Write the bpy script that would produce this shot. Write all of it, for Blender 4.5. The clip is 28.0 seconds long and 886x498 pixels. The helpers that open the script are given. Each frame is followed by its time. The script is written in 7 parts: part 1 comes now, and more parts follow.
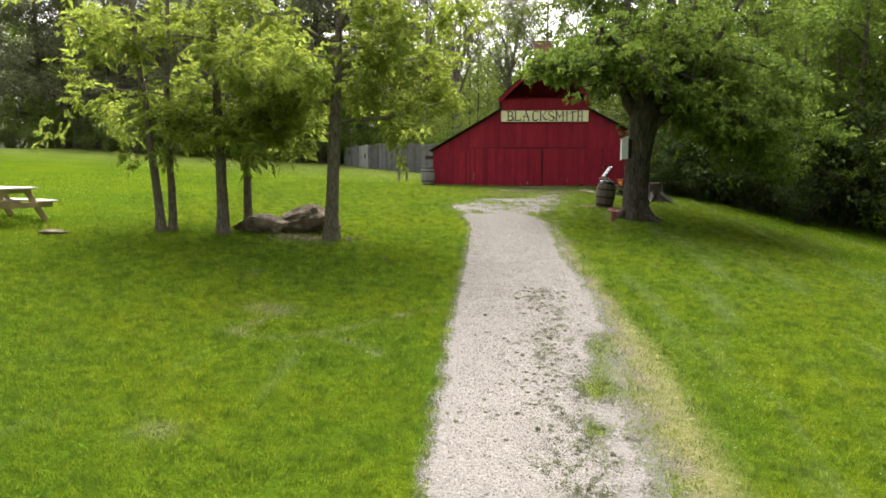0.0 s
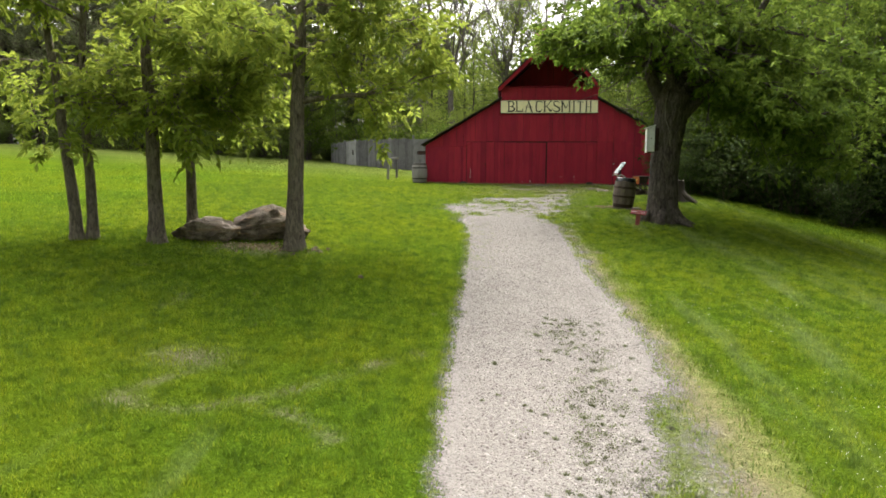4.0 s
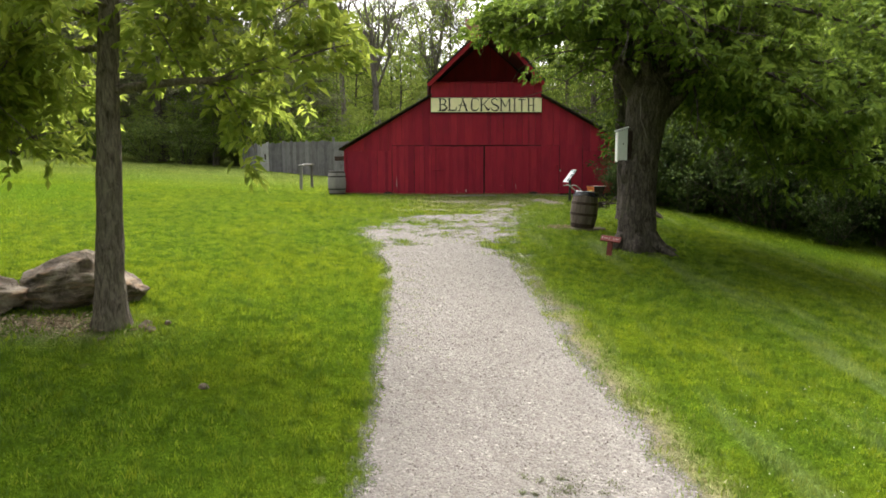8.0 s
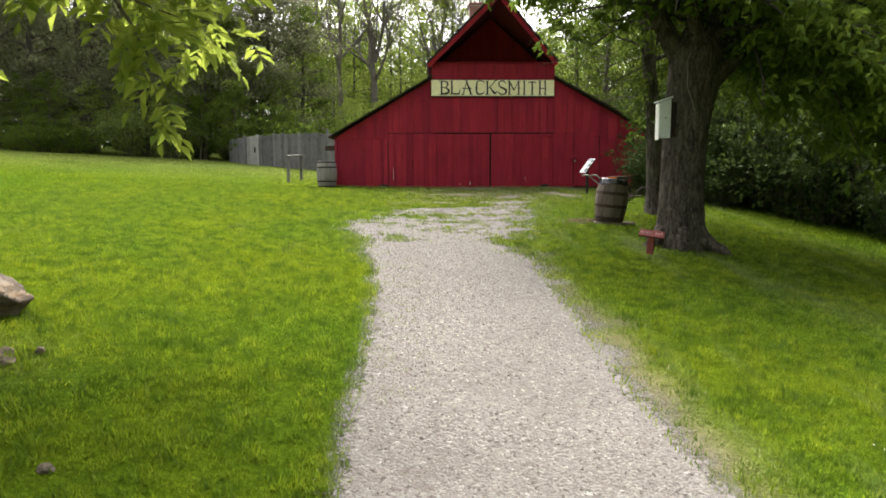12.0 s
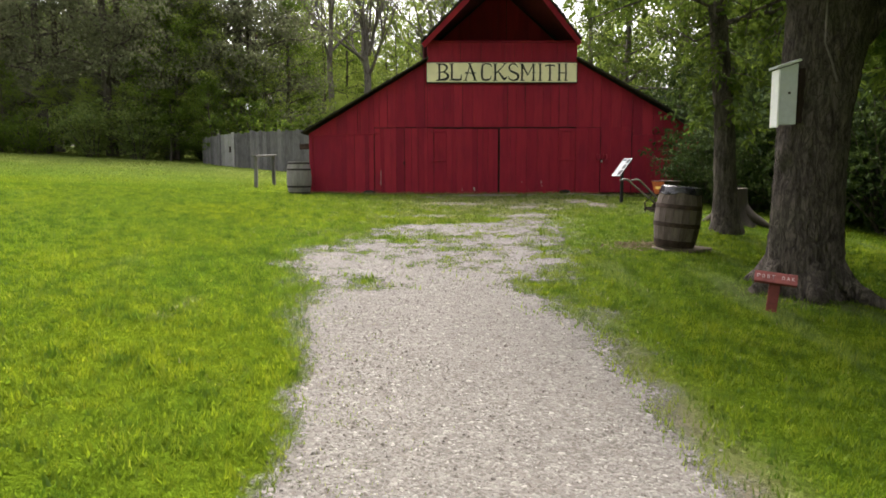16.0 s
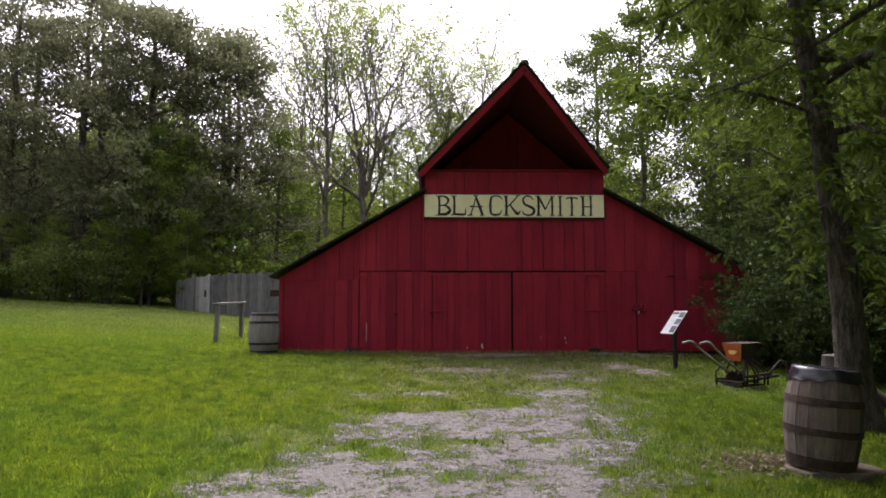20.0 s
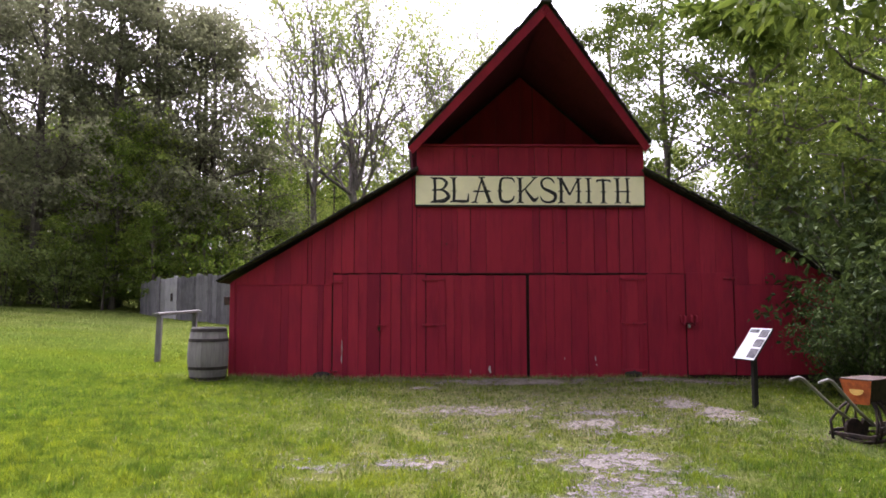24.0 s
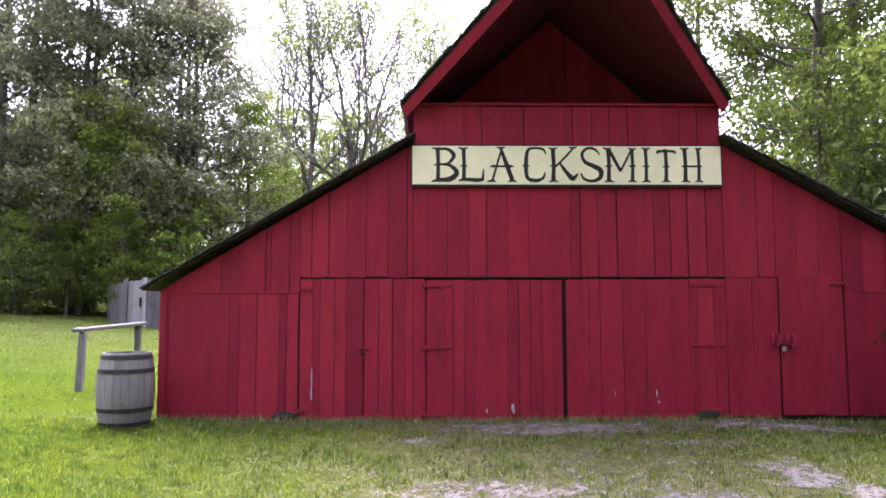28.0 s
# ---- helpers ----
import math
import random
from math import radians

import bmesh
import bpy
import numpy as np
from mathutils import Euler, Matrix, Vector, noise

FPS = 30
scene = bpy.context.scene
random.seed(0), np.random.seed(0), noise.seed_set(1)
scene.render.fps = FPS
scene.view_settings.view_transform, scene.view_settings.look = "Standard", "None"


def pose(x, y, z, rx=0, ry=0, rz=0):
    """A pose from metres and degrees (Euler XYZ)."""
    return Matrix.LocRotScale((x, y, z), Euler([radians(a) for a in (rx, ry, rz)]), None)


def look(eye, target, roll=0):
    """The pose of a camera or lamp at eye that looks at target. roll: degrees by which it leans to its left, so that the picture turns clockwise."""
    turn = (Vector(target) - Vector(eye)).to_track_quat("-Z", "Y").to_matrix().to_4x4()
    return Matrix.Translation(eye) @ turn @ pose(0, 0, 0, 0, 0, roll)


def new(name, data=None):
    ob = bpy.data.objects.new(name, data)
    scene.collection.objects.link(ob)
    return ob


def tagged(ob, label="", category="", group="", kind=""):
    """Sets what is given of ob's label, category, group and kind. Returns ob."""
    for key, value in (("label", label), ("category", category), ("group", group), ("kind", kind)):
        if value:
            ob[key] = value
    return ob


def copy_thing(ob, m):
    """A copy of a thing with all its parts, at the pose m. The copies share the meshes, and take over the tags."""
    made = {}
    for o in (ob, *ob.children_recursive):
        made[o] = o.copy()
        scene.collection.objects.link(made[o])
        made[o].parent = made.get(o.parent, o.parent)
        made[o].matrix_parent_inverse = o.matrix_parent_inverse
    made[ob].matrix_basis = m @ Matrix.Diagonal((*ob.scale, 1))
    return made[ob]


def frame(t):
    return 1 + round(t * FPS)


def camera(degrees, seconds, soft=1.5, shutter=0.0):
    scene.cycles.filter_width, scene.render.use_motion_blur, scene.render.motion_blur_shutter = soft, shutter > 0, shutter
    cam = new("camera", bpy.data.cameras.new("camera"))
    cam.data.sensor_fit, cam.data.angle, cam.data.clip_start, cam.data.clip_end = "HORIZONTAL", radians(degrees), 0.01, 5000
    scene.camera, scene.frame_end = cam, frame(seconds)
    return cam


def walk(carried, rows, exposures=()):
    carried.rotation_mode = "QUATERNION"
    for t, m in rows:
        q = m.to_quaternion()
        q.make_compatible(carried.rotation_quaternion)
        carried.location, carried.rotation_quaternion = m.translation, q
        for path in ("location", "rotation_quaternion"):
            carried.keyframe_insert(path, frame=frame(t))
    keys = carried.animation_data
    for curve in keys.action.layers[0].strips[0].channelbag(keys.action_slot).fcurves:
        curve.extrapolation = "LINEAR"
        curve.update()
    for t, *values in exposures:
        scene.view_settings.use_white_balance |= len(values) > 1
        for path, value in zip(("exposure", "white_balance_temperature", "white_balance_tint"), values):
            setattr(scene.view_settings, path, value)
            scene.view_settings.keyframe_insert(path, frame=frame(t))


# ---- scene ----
cam = camera(65.0, 28.0, 1.68)
METRES, EYE, TILT, LEAN, TURN = 25.3, 2.15, 0.0, 0.0, 4.9
ROWS = [
    (0.0, 0.0, 0.0, 0.0, 0.02, -6.75, -0.13),
    (0.5, -0.0005, 0.0159, 0.001, 0.01, -6.76, -0.14),
    (1.0, -0.0007, 0.0338, 0.0006, -0.0, -6.74, -0.17),
    (1.5, -0.0007, 0.0518, -0.0025, -0.0, -6.76, -0.17),
    (2.0, -0.0009, 0.0689, -0.0043, -0.01, -6.78, -0.2),
    (2.5, -0.001, 0.0851, -0.0051, -0.02, -6.8, -0.23),
    (4.5, 0.0003, 0.1447, -0.0058, -1.07, -6.81, -0.14),
    (5.0, -0.0007, 0.1572, -0.0052, -3.08, -6.83, 0.01),
    (5.5, 0.0001, 0.1663, -0.0043, -5.18, -6.83, 0.1),
    (6.0, -0.0004, 0.1723, -0.0046, -6.3, -6.86, 0.19),
    (6.5, 0.0016, 0.1924, -0.0029, -6.31, -6.85, 0.18),
    (7.0, 0.0054, 0.225, -0.0005, -6.28, -6.82, 0.2),
    (7.5, 0.0099, 0.2632, 0.0023, -6.23, -6.79, 0.18),
    (8.0, 0.0143, 0.3026, 0.0054, -6.21, -6.78, 0.14),
    (8.5, 0.018, 0.3378, 0.0077, -6.17, -6.79, 0.18),
    (9.0, 0.0208, 0.3666, 0.0097, -6.17, -6.79, 0.1),
    (9.5, 0.0214, 0.3772, 0.0099, -6.18, -6.8, 0.1),
    (10.0, 0.0213, 0.3813, 0.0099, -6.16, -6.81, 0.1),
    (10.5, 0.0217, 0.3847, 0.0041, -6.13, -6.76, 0.07),
    (11.0, 0.0223, 0.3888, -0.0043, -6.12, -6.74, 0.09),
    (11.5, 0.0233, 0.3937, -0.0083, -6.11, -6.73, 0.09),
    (12.0, 0.0246, 0.4034, -0.0091, -6.11, -6.72, 0.09),
    (12.5, 0.0267, 0.4187, -0.0086, -6.11, -6.67, 0.1),
    (14.5, 0.0368, 0.5052, -0.0113, -6.11, -6.64, 0.12),
    (15.0, 0.0392, 0.527, -0.0105, -6.11, -6.64, 0.13),
    (15.5, 0.0415, 0.5492, -0.0096, -6.12, -6.63, 0.14),
    (16.0, 0.0445, 0.5716, -0.008, -6.12, -6.64, 0.15),
    (16.5, 0.0477, 0.594, -0.0064, -6.13, -6.63, 0.17),
    (17.0, 0.0506, 0.6155, -0.0048, -6.13, -6.63, 0.18),
    (17.5, 0.0529, 0.6355, -0.0034, -6.13, -6.63, 0.2),
    (18.0, 0.0547, 0.6538, -0.0021, -6.16, -6.63, 0.16),
    (18.5, 0.056, 0.6714, -0.0004, -6.18, -4.32, 0.13),
    (19.0, 0.057, 0.6885, 0.0013, -6.2, 1.99, 0.08),
    (19.5, 0.058, 0.7044, 0.0015, -6.21, 4.88, 0.02),
    (20.0, 0.0589, 0.7198, 0.0027, -6.22, 4.88, 0.02),
    (20.5, 0.0596, 0.7336, 0.0037, -6.24, 4.91, 0.03),
    (21.0, 0.0608, 0.7488, 0.0044, -6.27, 4.89, 0.04),
    (21.5, 0.0626, 0.766, 0.0061, -6.29, 4.86, 0.08),
    (23.5, 0.0719, 0.8371, 0.0108, -6.4, 4.84, 0.07),
    (24.0, 0.0741, 0.8543, 0.0121, -6.43, 4.83, 0.07),
    (24.5, 0.0761, 0.871, 0.0133, -6.45, 4.81, 0.1),
    (25.0, 0.0783, 0.8875, 0.0143, -6.48, 4.82, 0.11),
    (25.5, 0.0804, 0.9037, 0.0156, -6.51, 4.8, 0.13),
    (26.0, 0.0824, 0.92, 0.0167, -6.54, 4.82, 0.15),
    (26.5, 0.0843, 0.9363, 0.0177, -6.58, 4.82, 0.14),
    (27.0, 0.0858, 0.9523, 0.0186, -6.62, 4.83, 0.13),
    (27.5, 0.0876, 0.9682, 0.0199, -6.65, 4.81, 0.12),
    (28.0, 0.088, 0.9826, 0.0209, -6.01, 4.78, 0.12),
]
EXPOSURES = [(0.0, 1.68, 6660, 11), (5.0, 1.71, 6660, 11), (8.0, 1.77, 6680, 11), (12.0, 1.77, 6680, 11), (15.0, 1.66, 6680, 13), (17.0, 1.64, 6660, 13), (18.3, 1.72, 6600, 14), (19.0, 1.82, 6420, 17), (20.0, 1.10, 6260, 24), (21.5, 1.10, 6260, 24), (23.5, 1.60, 6140, 31), (26.0, 2.12, 5780, 39), (28.0, 2.44, 5640, 38)]
SKY_STRENGTH, SUN_STRENGTH = 0.188, 1.28
walk(cam, [(t, pose(0, 0, EYE, TILT, LEAN, TURN) @ pose(METRES * x, METRES * y, METRES * z, 90 + pitch, roll, yaw)) for t, x, y, z, yaw, pitch, roll in ROWS], EXPOSURES)

# ---- light ----
world = bpy.data.worlds.new("sky")
scene.world = world
world.use_nodes = True
wn = world.node_tree
for n in list(wn.nodes):
    wn.nodes.remove(n)
SUN_ELEVATION, SUN_AZIMUTH = 60.0, -8.0
w_out = wn.nodes.new("ShaderNodeOutputWorld")
w_bg = wn.nodes.new("ShaderNodeBackground")
w_hs = wn.nodes.new("ShaderNodeHueSaturation")
w_sky = wn.nodes.new("ShaderNodeTexSky")
w_sky.sky_type = "NISHITA"
w_sky.sun_disc = False
w_sky.sun_elevation = radians(SUN_ELEVATION)
w_sky.sun_rotation = radians(SUN_AZIMUTH)
w_sky.air_density, w_sky.dust_density, w_sky.ozone_density = 1.0, 9.0, 1.0
w_hs.inputs["Saturation"].default_value = 0.16
w_bg.inputs["Strength"].default_value = SKY_STRENGTH
wn.links.new(w_sky.outputs["Color"], w_hs.inputs["Color"])
wn.links.new(w_hs.outputs["Color"], w_bg.inputs["Color"])
wn.links.new(w_bg.outputs["Background"], w_out.inputs["Surface"])

sun_data = bpy.data.lights.new("sun", "SUN")
sun_data.energy, sun_data.angle, sun_data.color = SUN_STRENGTH, radians(55), (1.0, 0.97, 0.92)
sun = new("sun", sun_data)
sa, se = radians(SUN_AZIMUTH), radians(SUN_ELEVATION)
sun_way = Vector((math.sin(sa) * math.cos(se), math.cos(sa) * math.cos(se), math.sin(se)))
sun.matrix_world = look(sun_way * 60, (0, 0, 0))


# ---- materials ----
class Nodes:
    """A short way to write a node material."""

    def __init__(self, name):
        self.mat = bpy.data.materials.new(name)
        self.mat.use_nodes = True
        self.t = self.mat.node_tree
        for n in list(self.t.nodes):
            self.t.nodes.remove(n)
        self.out = self.t.nodes.new("ShaderNodeOutputMaterial")

    def add(self, kind, **inputs):
        n = self.t.nodes.new(kind)
        for key, value in inputs.items():
            self.put(n, key.replace("_", " "), value)
        return n

    def put(self, node, key, value):
        sock = node.inputs[key]
        if isinstance(value, bpy.types.NodeSocket):
            self.t.links.new(value, sock)
        else:
            sock.default_value = value

    def coords(self, scale=(1, 1, 1), kind="Object"):
        tc = self.t.nodes.new("ShaderNodeTexCoord")
        mp = self.t.nodes.new("ShaderNodeMapping")
        mp.inputs["Scale"].default_value = scale
        self.t.links.new(tc.outputs[kind], mp.inputs["Vector"])
        return mp.outputs["Vector"]

    def world_coords(self, scale=(1, 1, 1)):
        g = self.t.nodes.new("ShaderNodeNewGeometry")
        mp = self.t.nodes.new("ShaderNodeMapping")
        mp.inputs["Scale"].default_value = scale
        self.t.links.new(g.outputs["Position"], mp.inputs["Vector"])
        return mp.outputs["Vector"]

    def noise(self, vec, scale, detail=4.0, rough=0.55, dist=0.0):
        n = self.add("ShaderNodeTexNoise", Vector=vec, Scale=scale, Detail=detail, Roughness=rough, Distortion=dist)
        return n.outputs["Fac"]

    def ramp(self, fac, *stops, interp="LINEAR"):
        r = self.t.nodes.new("ShaderNodeValToRGB")
        r.color_ramp.interpolation = interp
        els = r.color_ramp.elements
        while len(els) < len(stops):
            els.new(0.5)
        for e, (p, c) in zip(els, stops):
            e.position = p
            e.color = (*c, 1.0) if isinstance(c, tuple) else (c, c, c, 1.0)
        self.t.links.new(fac, r.inputs["Fac"])
        return r.outputs["Color"]

    def mix(self, fac, a, b, mode="MIX"):
        m = self.t.nodes.new("ShaderNodeMix")
        m.data_type, m.blend_type = "RGBA", mode
        for key, value in ((0, fac), (6, a), (7, b)):
            if isinstance(value, bpy.types.NodeSocket):
                self.t.links.new(value, m.inputs[key])
            elif isinstance(value, tuple):
                m.inputs[key].default_value = (*value, 1.0)
            else:
                m.inputs[key].default_value = value
        return m.outputs[2]

    def math(self, op, a, b=0.5):
        m = self.t.nodes.new("ShaderNodeMath")
        m.operation = op
        for k, value in ((0, a), (1, b)):
            if isinstance(value, bpy.types.NodeSocket):
                self.t.links.new(value, m.inputs[k])
            else:
                m.inputs[k].default_value = value
        return m.outputs[0]

    def bump(self, height, strength=0.5, distance=0.01):
        return self.add("ShaderNodeBump", Height=height, Strength=strength, Distance=distance).outputs["Normal"]

    def random(self):
        return self.t.nodes.new("ShaderNodeObjectInfo").outputs["Random"]

    def island(self):
        return self.t.nodes.new("ShaderNodeNewGeometry").outputs["Random Per Island"]

    def attribute(self, name):
        a = self.t.nodes.new("ShaderNodeAttribute")
        a.attribute_name = name
        return a.outputs["Fac"]

    def finish(self, color, rough=0.8, metal=0.0, normal=None, spec=0.5):
        p = self.t.nodes.new("ShaderNodeBsdfPrincipled")
        for key, value in (("Base Color", color), ("Roughness", rough), ("Metallic", metal), ("Specular IOR Level", spec)):
            if isinstance(value, tuple):
                value = (*value, 1.0)
            self.put(p, key, value)
        if normal is not None:
            self.put(p, "Normal", normal)
        self.p = p
        self.t.links.new(p.outputs["BSDF"], self.out.inputs["Surface"])
        return self.mat


def make_lawn():
    m = Nodes("lawn")
    v = m.world_coords()
    fine = m.noise(v, 26.0, 4.0, 0.7)
    mid = m.noise(v, 2.3, 5.0, 0.6, 0.4)
    broad = m.noise(v, 0.35, 3.0, 0.55)
    where = m.t.nodes.new("ShaderNodeSeparateXYZ")
    m.t.links.new(v, where.inputs[0])
    streak = m.math("MULTIPLY", m.noise(m.world_coords((1.4, 0.16, 1.0)), 1.3, 3.0, 0.6), m.ramp(m.math("MULTIPLY", where.outputs[0], 0.1), (0.08, 0.8), (0.2, 1.0)))
    green = m.ramp(fine, (0.28, (0.020, 0.044, 0.003)), (0.5, (0.056, 0.102, 0.007)), (0.74, (0.108, 0.168, 0.012)))
    warm = m.mix(m.ramp(broad, (0.4, 0.0), (0.66, 0.55)), green, (0.106, 0.140, 0.007))
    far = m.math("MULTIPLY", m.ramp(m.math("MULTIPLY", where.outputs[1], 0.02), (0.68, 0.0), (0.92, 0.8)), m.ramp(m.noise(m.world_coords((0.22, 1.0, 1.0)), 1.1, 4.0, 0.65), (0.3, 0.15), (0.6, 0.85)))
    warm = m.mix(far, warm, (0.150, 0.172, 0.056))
    pale = m.mix(m.ramp(streak, (0.52, 0.0), (0.72, 0.34)), warm, (0.150, 0.185, 0.085))
    worn = m.mix(m.ramp(mid, (0.66, 0.0), (0.76, 0.55)), pale, (0.145, 0.128, 0.076))
    dry = m.mix(m.math("MULTIPLY", m.attribute("dry"), m.ramp(m.noise(v, 7.0, 4.0, 0.7), (0.3, 0.25), (0.62, 1.0))), worn, (0.200, 0.192, 0.078))
    soil = m.mix(m.math("MULTIPLY", m.attribute("bare"), m.ramp(fine, (0.3, 0.5), (0.6, 1.0))), dry, (0.183, 0.153, 0.115))
    h = m.math("ADD", fine, m.math("MULTIPLY", m.noise(v, 5.5, 5.0, 0.65), 1.4))
    return m.finish(soil, 0.95, 0.0, m.bump(h, 1.0, 0.10), 0.0)


def make_gravel():
    m = Nodes("gravel")
    v = m.world_coords()
    warp = m.add("ShaderNodeVectorMath", )
    warp.operation = "MULTIPLY_ADD"
    wob = m.add("ShaderNodeTexNoise", Vector=v, Scale=30.0, Detail=2.0)
    m.t.links.new(wob.outputs["Color"], warp.inputs[0])
    warp.inputs[1].default_value = (0.016, 0.016, 0.016)
    m.t.links.new(v, warp.inputs[2])
    vw = warp.outputs[0]
    big = m.add("ShaderNodeTexVoronoi", Vector=vw, Scale=36.0)
    small = m.add("ShaderNodeTexVoronoi", Vector=vw, Scale=74.0)
    sep, sep2 = m.t.nodes.new("ShaderNodeSeparateColor"), m.t.nodes.new("ShaderNodeSeparateColor")
    m.t.links.new(big.outputs["Color"], sep.inputs["Color"])
    m.t.links.new(small.outputs["Color"], sep2.inputs["Color"])
    tones = ((0.0, (0.070, 0.063, 0.055)), (0.3, (0.102, 0.094, 0.083)), (0.7, (0.146, 0.135, 0.121)), (0.93, (0.182, 0.170, 0.154)), (1.0, (0.285, 0.270, 0.248)))
    coarse, grit = m.ramp(sep.outputs[0], *tones), m.ramp(sep2.outputs[0], *tones)
    pick = m.ramp(sep.outputs[1], (0.42, 0.0), (0.46, 1.0))
    stones = m.mix(pick, grit, coarse)
    dust = m.noise(v, 1.6, 5.0, 0.65)
    base = m.mix(m.ramp(dust, (0.35, 0.05), (0.7, 0.35)), stones, (0.159, 0.147, 0.132))
    dirt = m.mix(m.ramp(m.noise(v, 4.5, 5.0, 0.7), (0.54, 0.0), (0.70, 0.65)), base, (0.090, 0.077, 0.063))
    damp = m.mix(m.ramp(m.noise(v, 0.5, 3.0), (0.45, 0.0), (0.75, 0.3)), dirt, (0.116, 0.106, 0.093))
    relief = m.math("SUBTRACT", m.math("MULTIPLY", sep.outputs[2], 0.5), m.math("MULTIPLY", big.outputs["Distance"], 0.9))
    relief = m.math("ADD", relief, m.math("SUBTRACT", m.math("MULTIPLY", sep2.outputs[2], 0.25), m.math("MULTIPLY", small.outputs["Distance"], 0.4)))
    where = m.t.nodes.new("ShaderNodeSeparateXYZ")
    m.t.links.new(v, where.inputs[0])
    far = m.math("ADD", m.math("MULTIPLY", where.outputs[1], 0.02), m.math("MULTIPLY", m.math("SUBTRACT", m.noise(v, 1.1, 4.0, 0.6), 0.5), 0.3))
    damp = m.mix(m.ramp(far, (0.22, 0.0), (0.40, 0.32), (0.54, 0.3), (0.64, 0.0)), damp, (0.110, 0.101, 0.088))
    damp = m.mix(m.ramp(far, (0.14, 0.5), (0.34, 0.0)), damp, (0.196, 0.180, 0.165))
    damp = m.mix(m.ramp(far, (0.55, 0.0), (0.62, 0.6)), damp, (0.220, 0.192, 0.138))
    mat = m.finish(damp, 0.93, 0.0, m.bump(relief, 0.9, 0.018), 0.2)
    edge = m.math("ADD", m.attribute("cover"), m.math("MULTIPLY", m.math("SUBTRACT", m.noise(v, 4.0, 7.0, 0.78), 0.5), 0.95))
    edge = m.math("ADD", edge, m.math("MULTIPLY", m.math("SUBTRACT", m.noise(v, 24.0, 5.0, 0.75), 0.5), 1.3))
    scattered = m.ramp(m.math("MULTIPLY", where.outputs[1], 0.02), (0.41, 0.0), (0.54, 1.0))
    edge = m.math("ADD", edge, m.math("MULTIPLY", scattered, m.math("MULTIPLY", m.math("SUBTRACT", m.noise(v, 8.0, 6.0, 0.8), 0.53), 3.2)))
    edge = m.ramp(edge, (0.26, 0.0), (0.74, 1.0))
    clear = m.t.nodes.new("ShaderNodeBsdfTransparent")
    mixer = m.t.nodes.new("ShaderNodeMixShader")
    m.t.links.new(edge, mixer.inputs[0])
    m.t.links.new(clear.outputs[0], mixer.inputs[1])
    m.t.links.new(m.p.outputs[0], mixer.inputs[2])
    m.t.links.new(mixer.outputs[0], m.out.inputs["Surface"])
    return mat


def make_leaf(name, dark, mid, light, glow_share=0.4):
    """Leaves let part of the light through."""
    m = Nodes(name)
    r = m.island()
    lump = m.noise(m.world_coords(), 0.45, 2.0)
    mixed = m.math("ADD", m.math("MULTIPLY", r, 0.62), m.math("MULTIPLY", lump, 0.5))
    col = m.ramp(mixed, (0.12, dark), (0.5, mid), (0.92, light))
    mat = m.finish(col, 0.6, 0.0, None, 0.08)
    tr = m.add("ShaderNodeBsdfTranslucent")
    m.put(tr, "Color", m.mix(0.5, col, light))
    mixer = m.t.nodes.new("ShaderNodeMixShader")
    mixer.inputs[0].default_value = glow_share
    m.t.links.new(m.p.outputs[0], mixer.inputs[1])
    m.t.links.new(tr.outputs[0], mixer.inputs[2])
    m.t.links.new(mixer.outputs[0], m.out.inputs["Surface"])
    return mat


def make_grass_blade():
    m = Nodes("grass_blade")
    r = m.island()
    v = m.world_coords()
    big = m.noise(v, 0.35, 3.0, 0.55)
    clump = m.noise(v, 2.6, 4.0, 0.6)
    where = m.t.nodes.new("ShaderNodeSeparateXYZ")
    m.t.links.new(v, where.inputs[0])
    streak = m.math("MULTIPLY", m.noise(m.world_coords((1.4, 0.16, 1.0)), 1.3, 3.0, 0.6), m.ramp(m.math("MULTIPLY", where.outputs[0], 0.1), (0.08, 0.8), (0.2, 1.0)))
    tuft = m.noise(v, 4.8, 5.0, 0.7)
    col = m.ramp(r, (0.0, (0.080, 0.138, 0.009)), (0.45, (0.125, 0.200, 0.012)), (0.88, (0.188, 0.258, 0.016)), (1.0, (0.235, 0.262, 0.036)))
    col = m.mix(m.ramp(big, (0.4, 0.0), (0.66, 0.6)), col, (0.216, 0.249, 0.009))
    col = m.mix(m.ramp(clump, (0.38, 0.7), (0.53, 0.0)), col, (0.076, 0.136, 0.010))
    col = m.mix(m.ramp(tuft, (0.41, 0.9), (0.53, 0.0)), col, (0.048, 0.094, 0.007))
    col = m.mix(m.ramp(tuft, (0.56, 0.0), (0.70, 0.5)), col, (0.230, 0.267, 0.015))
    col = m.mix(m.ramp(streak, (0.52, 0.0), (0.72, 0.34)), col, (0.222, 0.256, 0.118))
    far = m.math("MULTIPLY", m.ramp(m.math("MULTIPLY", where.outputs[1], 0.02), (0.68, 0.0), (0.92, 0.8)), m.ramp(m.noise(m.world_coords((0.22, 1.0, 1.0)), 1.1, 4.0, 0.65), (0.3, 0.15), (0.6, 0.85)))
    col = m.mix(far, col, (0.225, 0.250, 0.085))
    mat = m.finish(col, 0.55, 0.0, None, 0.14)
    tr = m.add("ShaderNodeBsdfTranslucent")
    m.put(tr, "Color", col)
    mixer = m.t.nodes.new("ShaderNodeMixShader")
    mixer.inputs[0].default_value = 0.5
    m.t.links.new(m.p.outputs[0], mixer.inputs[1])
    m.t.links.new(tr.outputs[0], mixer.inputs[2])
    m.t.links.new(mixer.outputs[0], m.out.inputs["Surface"])
    return mat


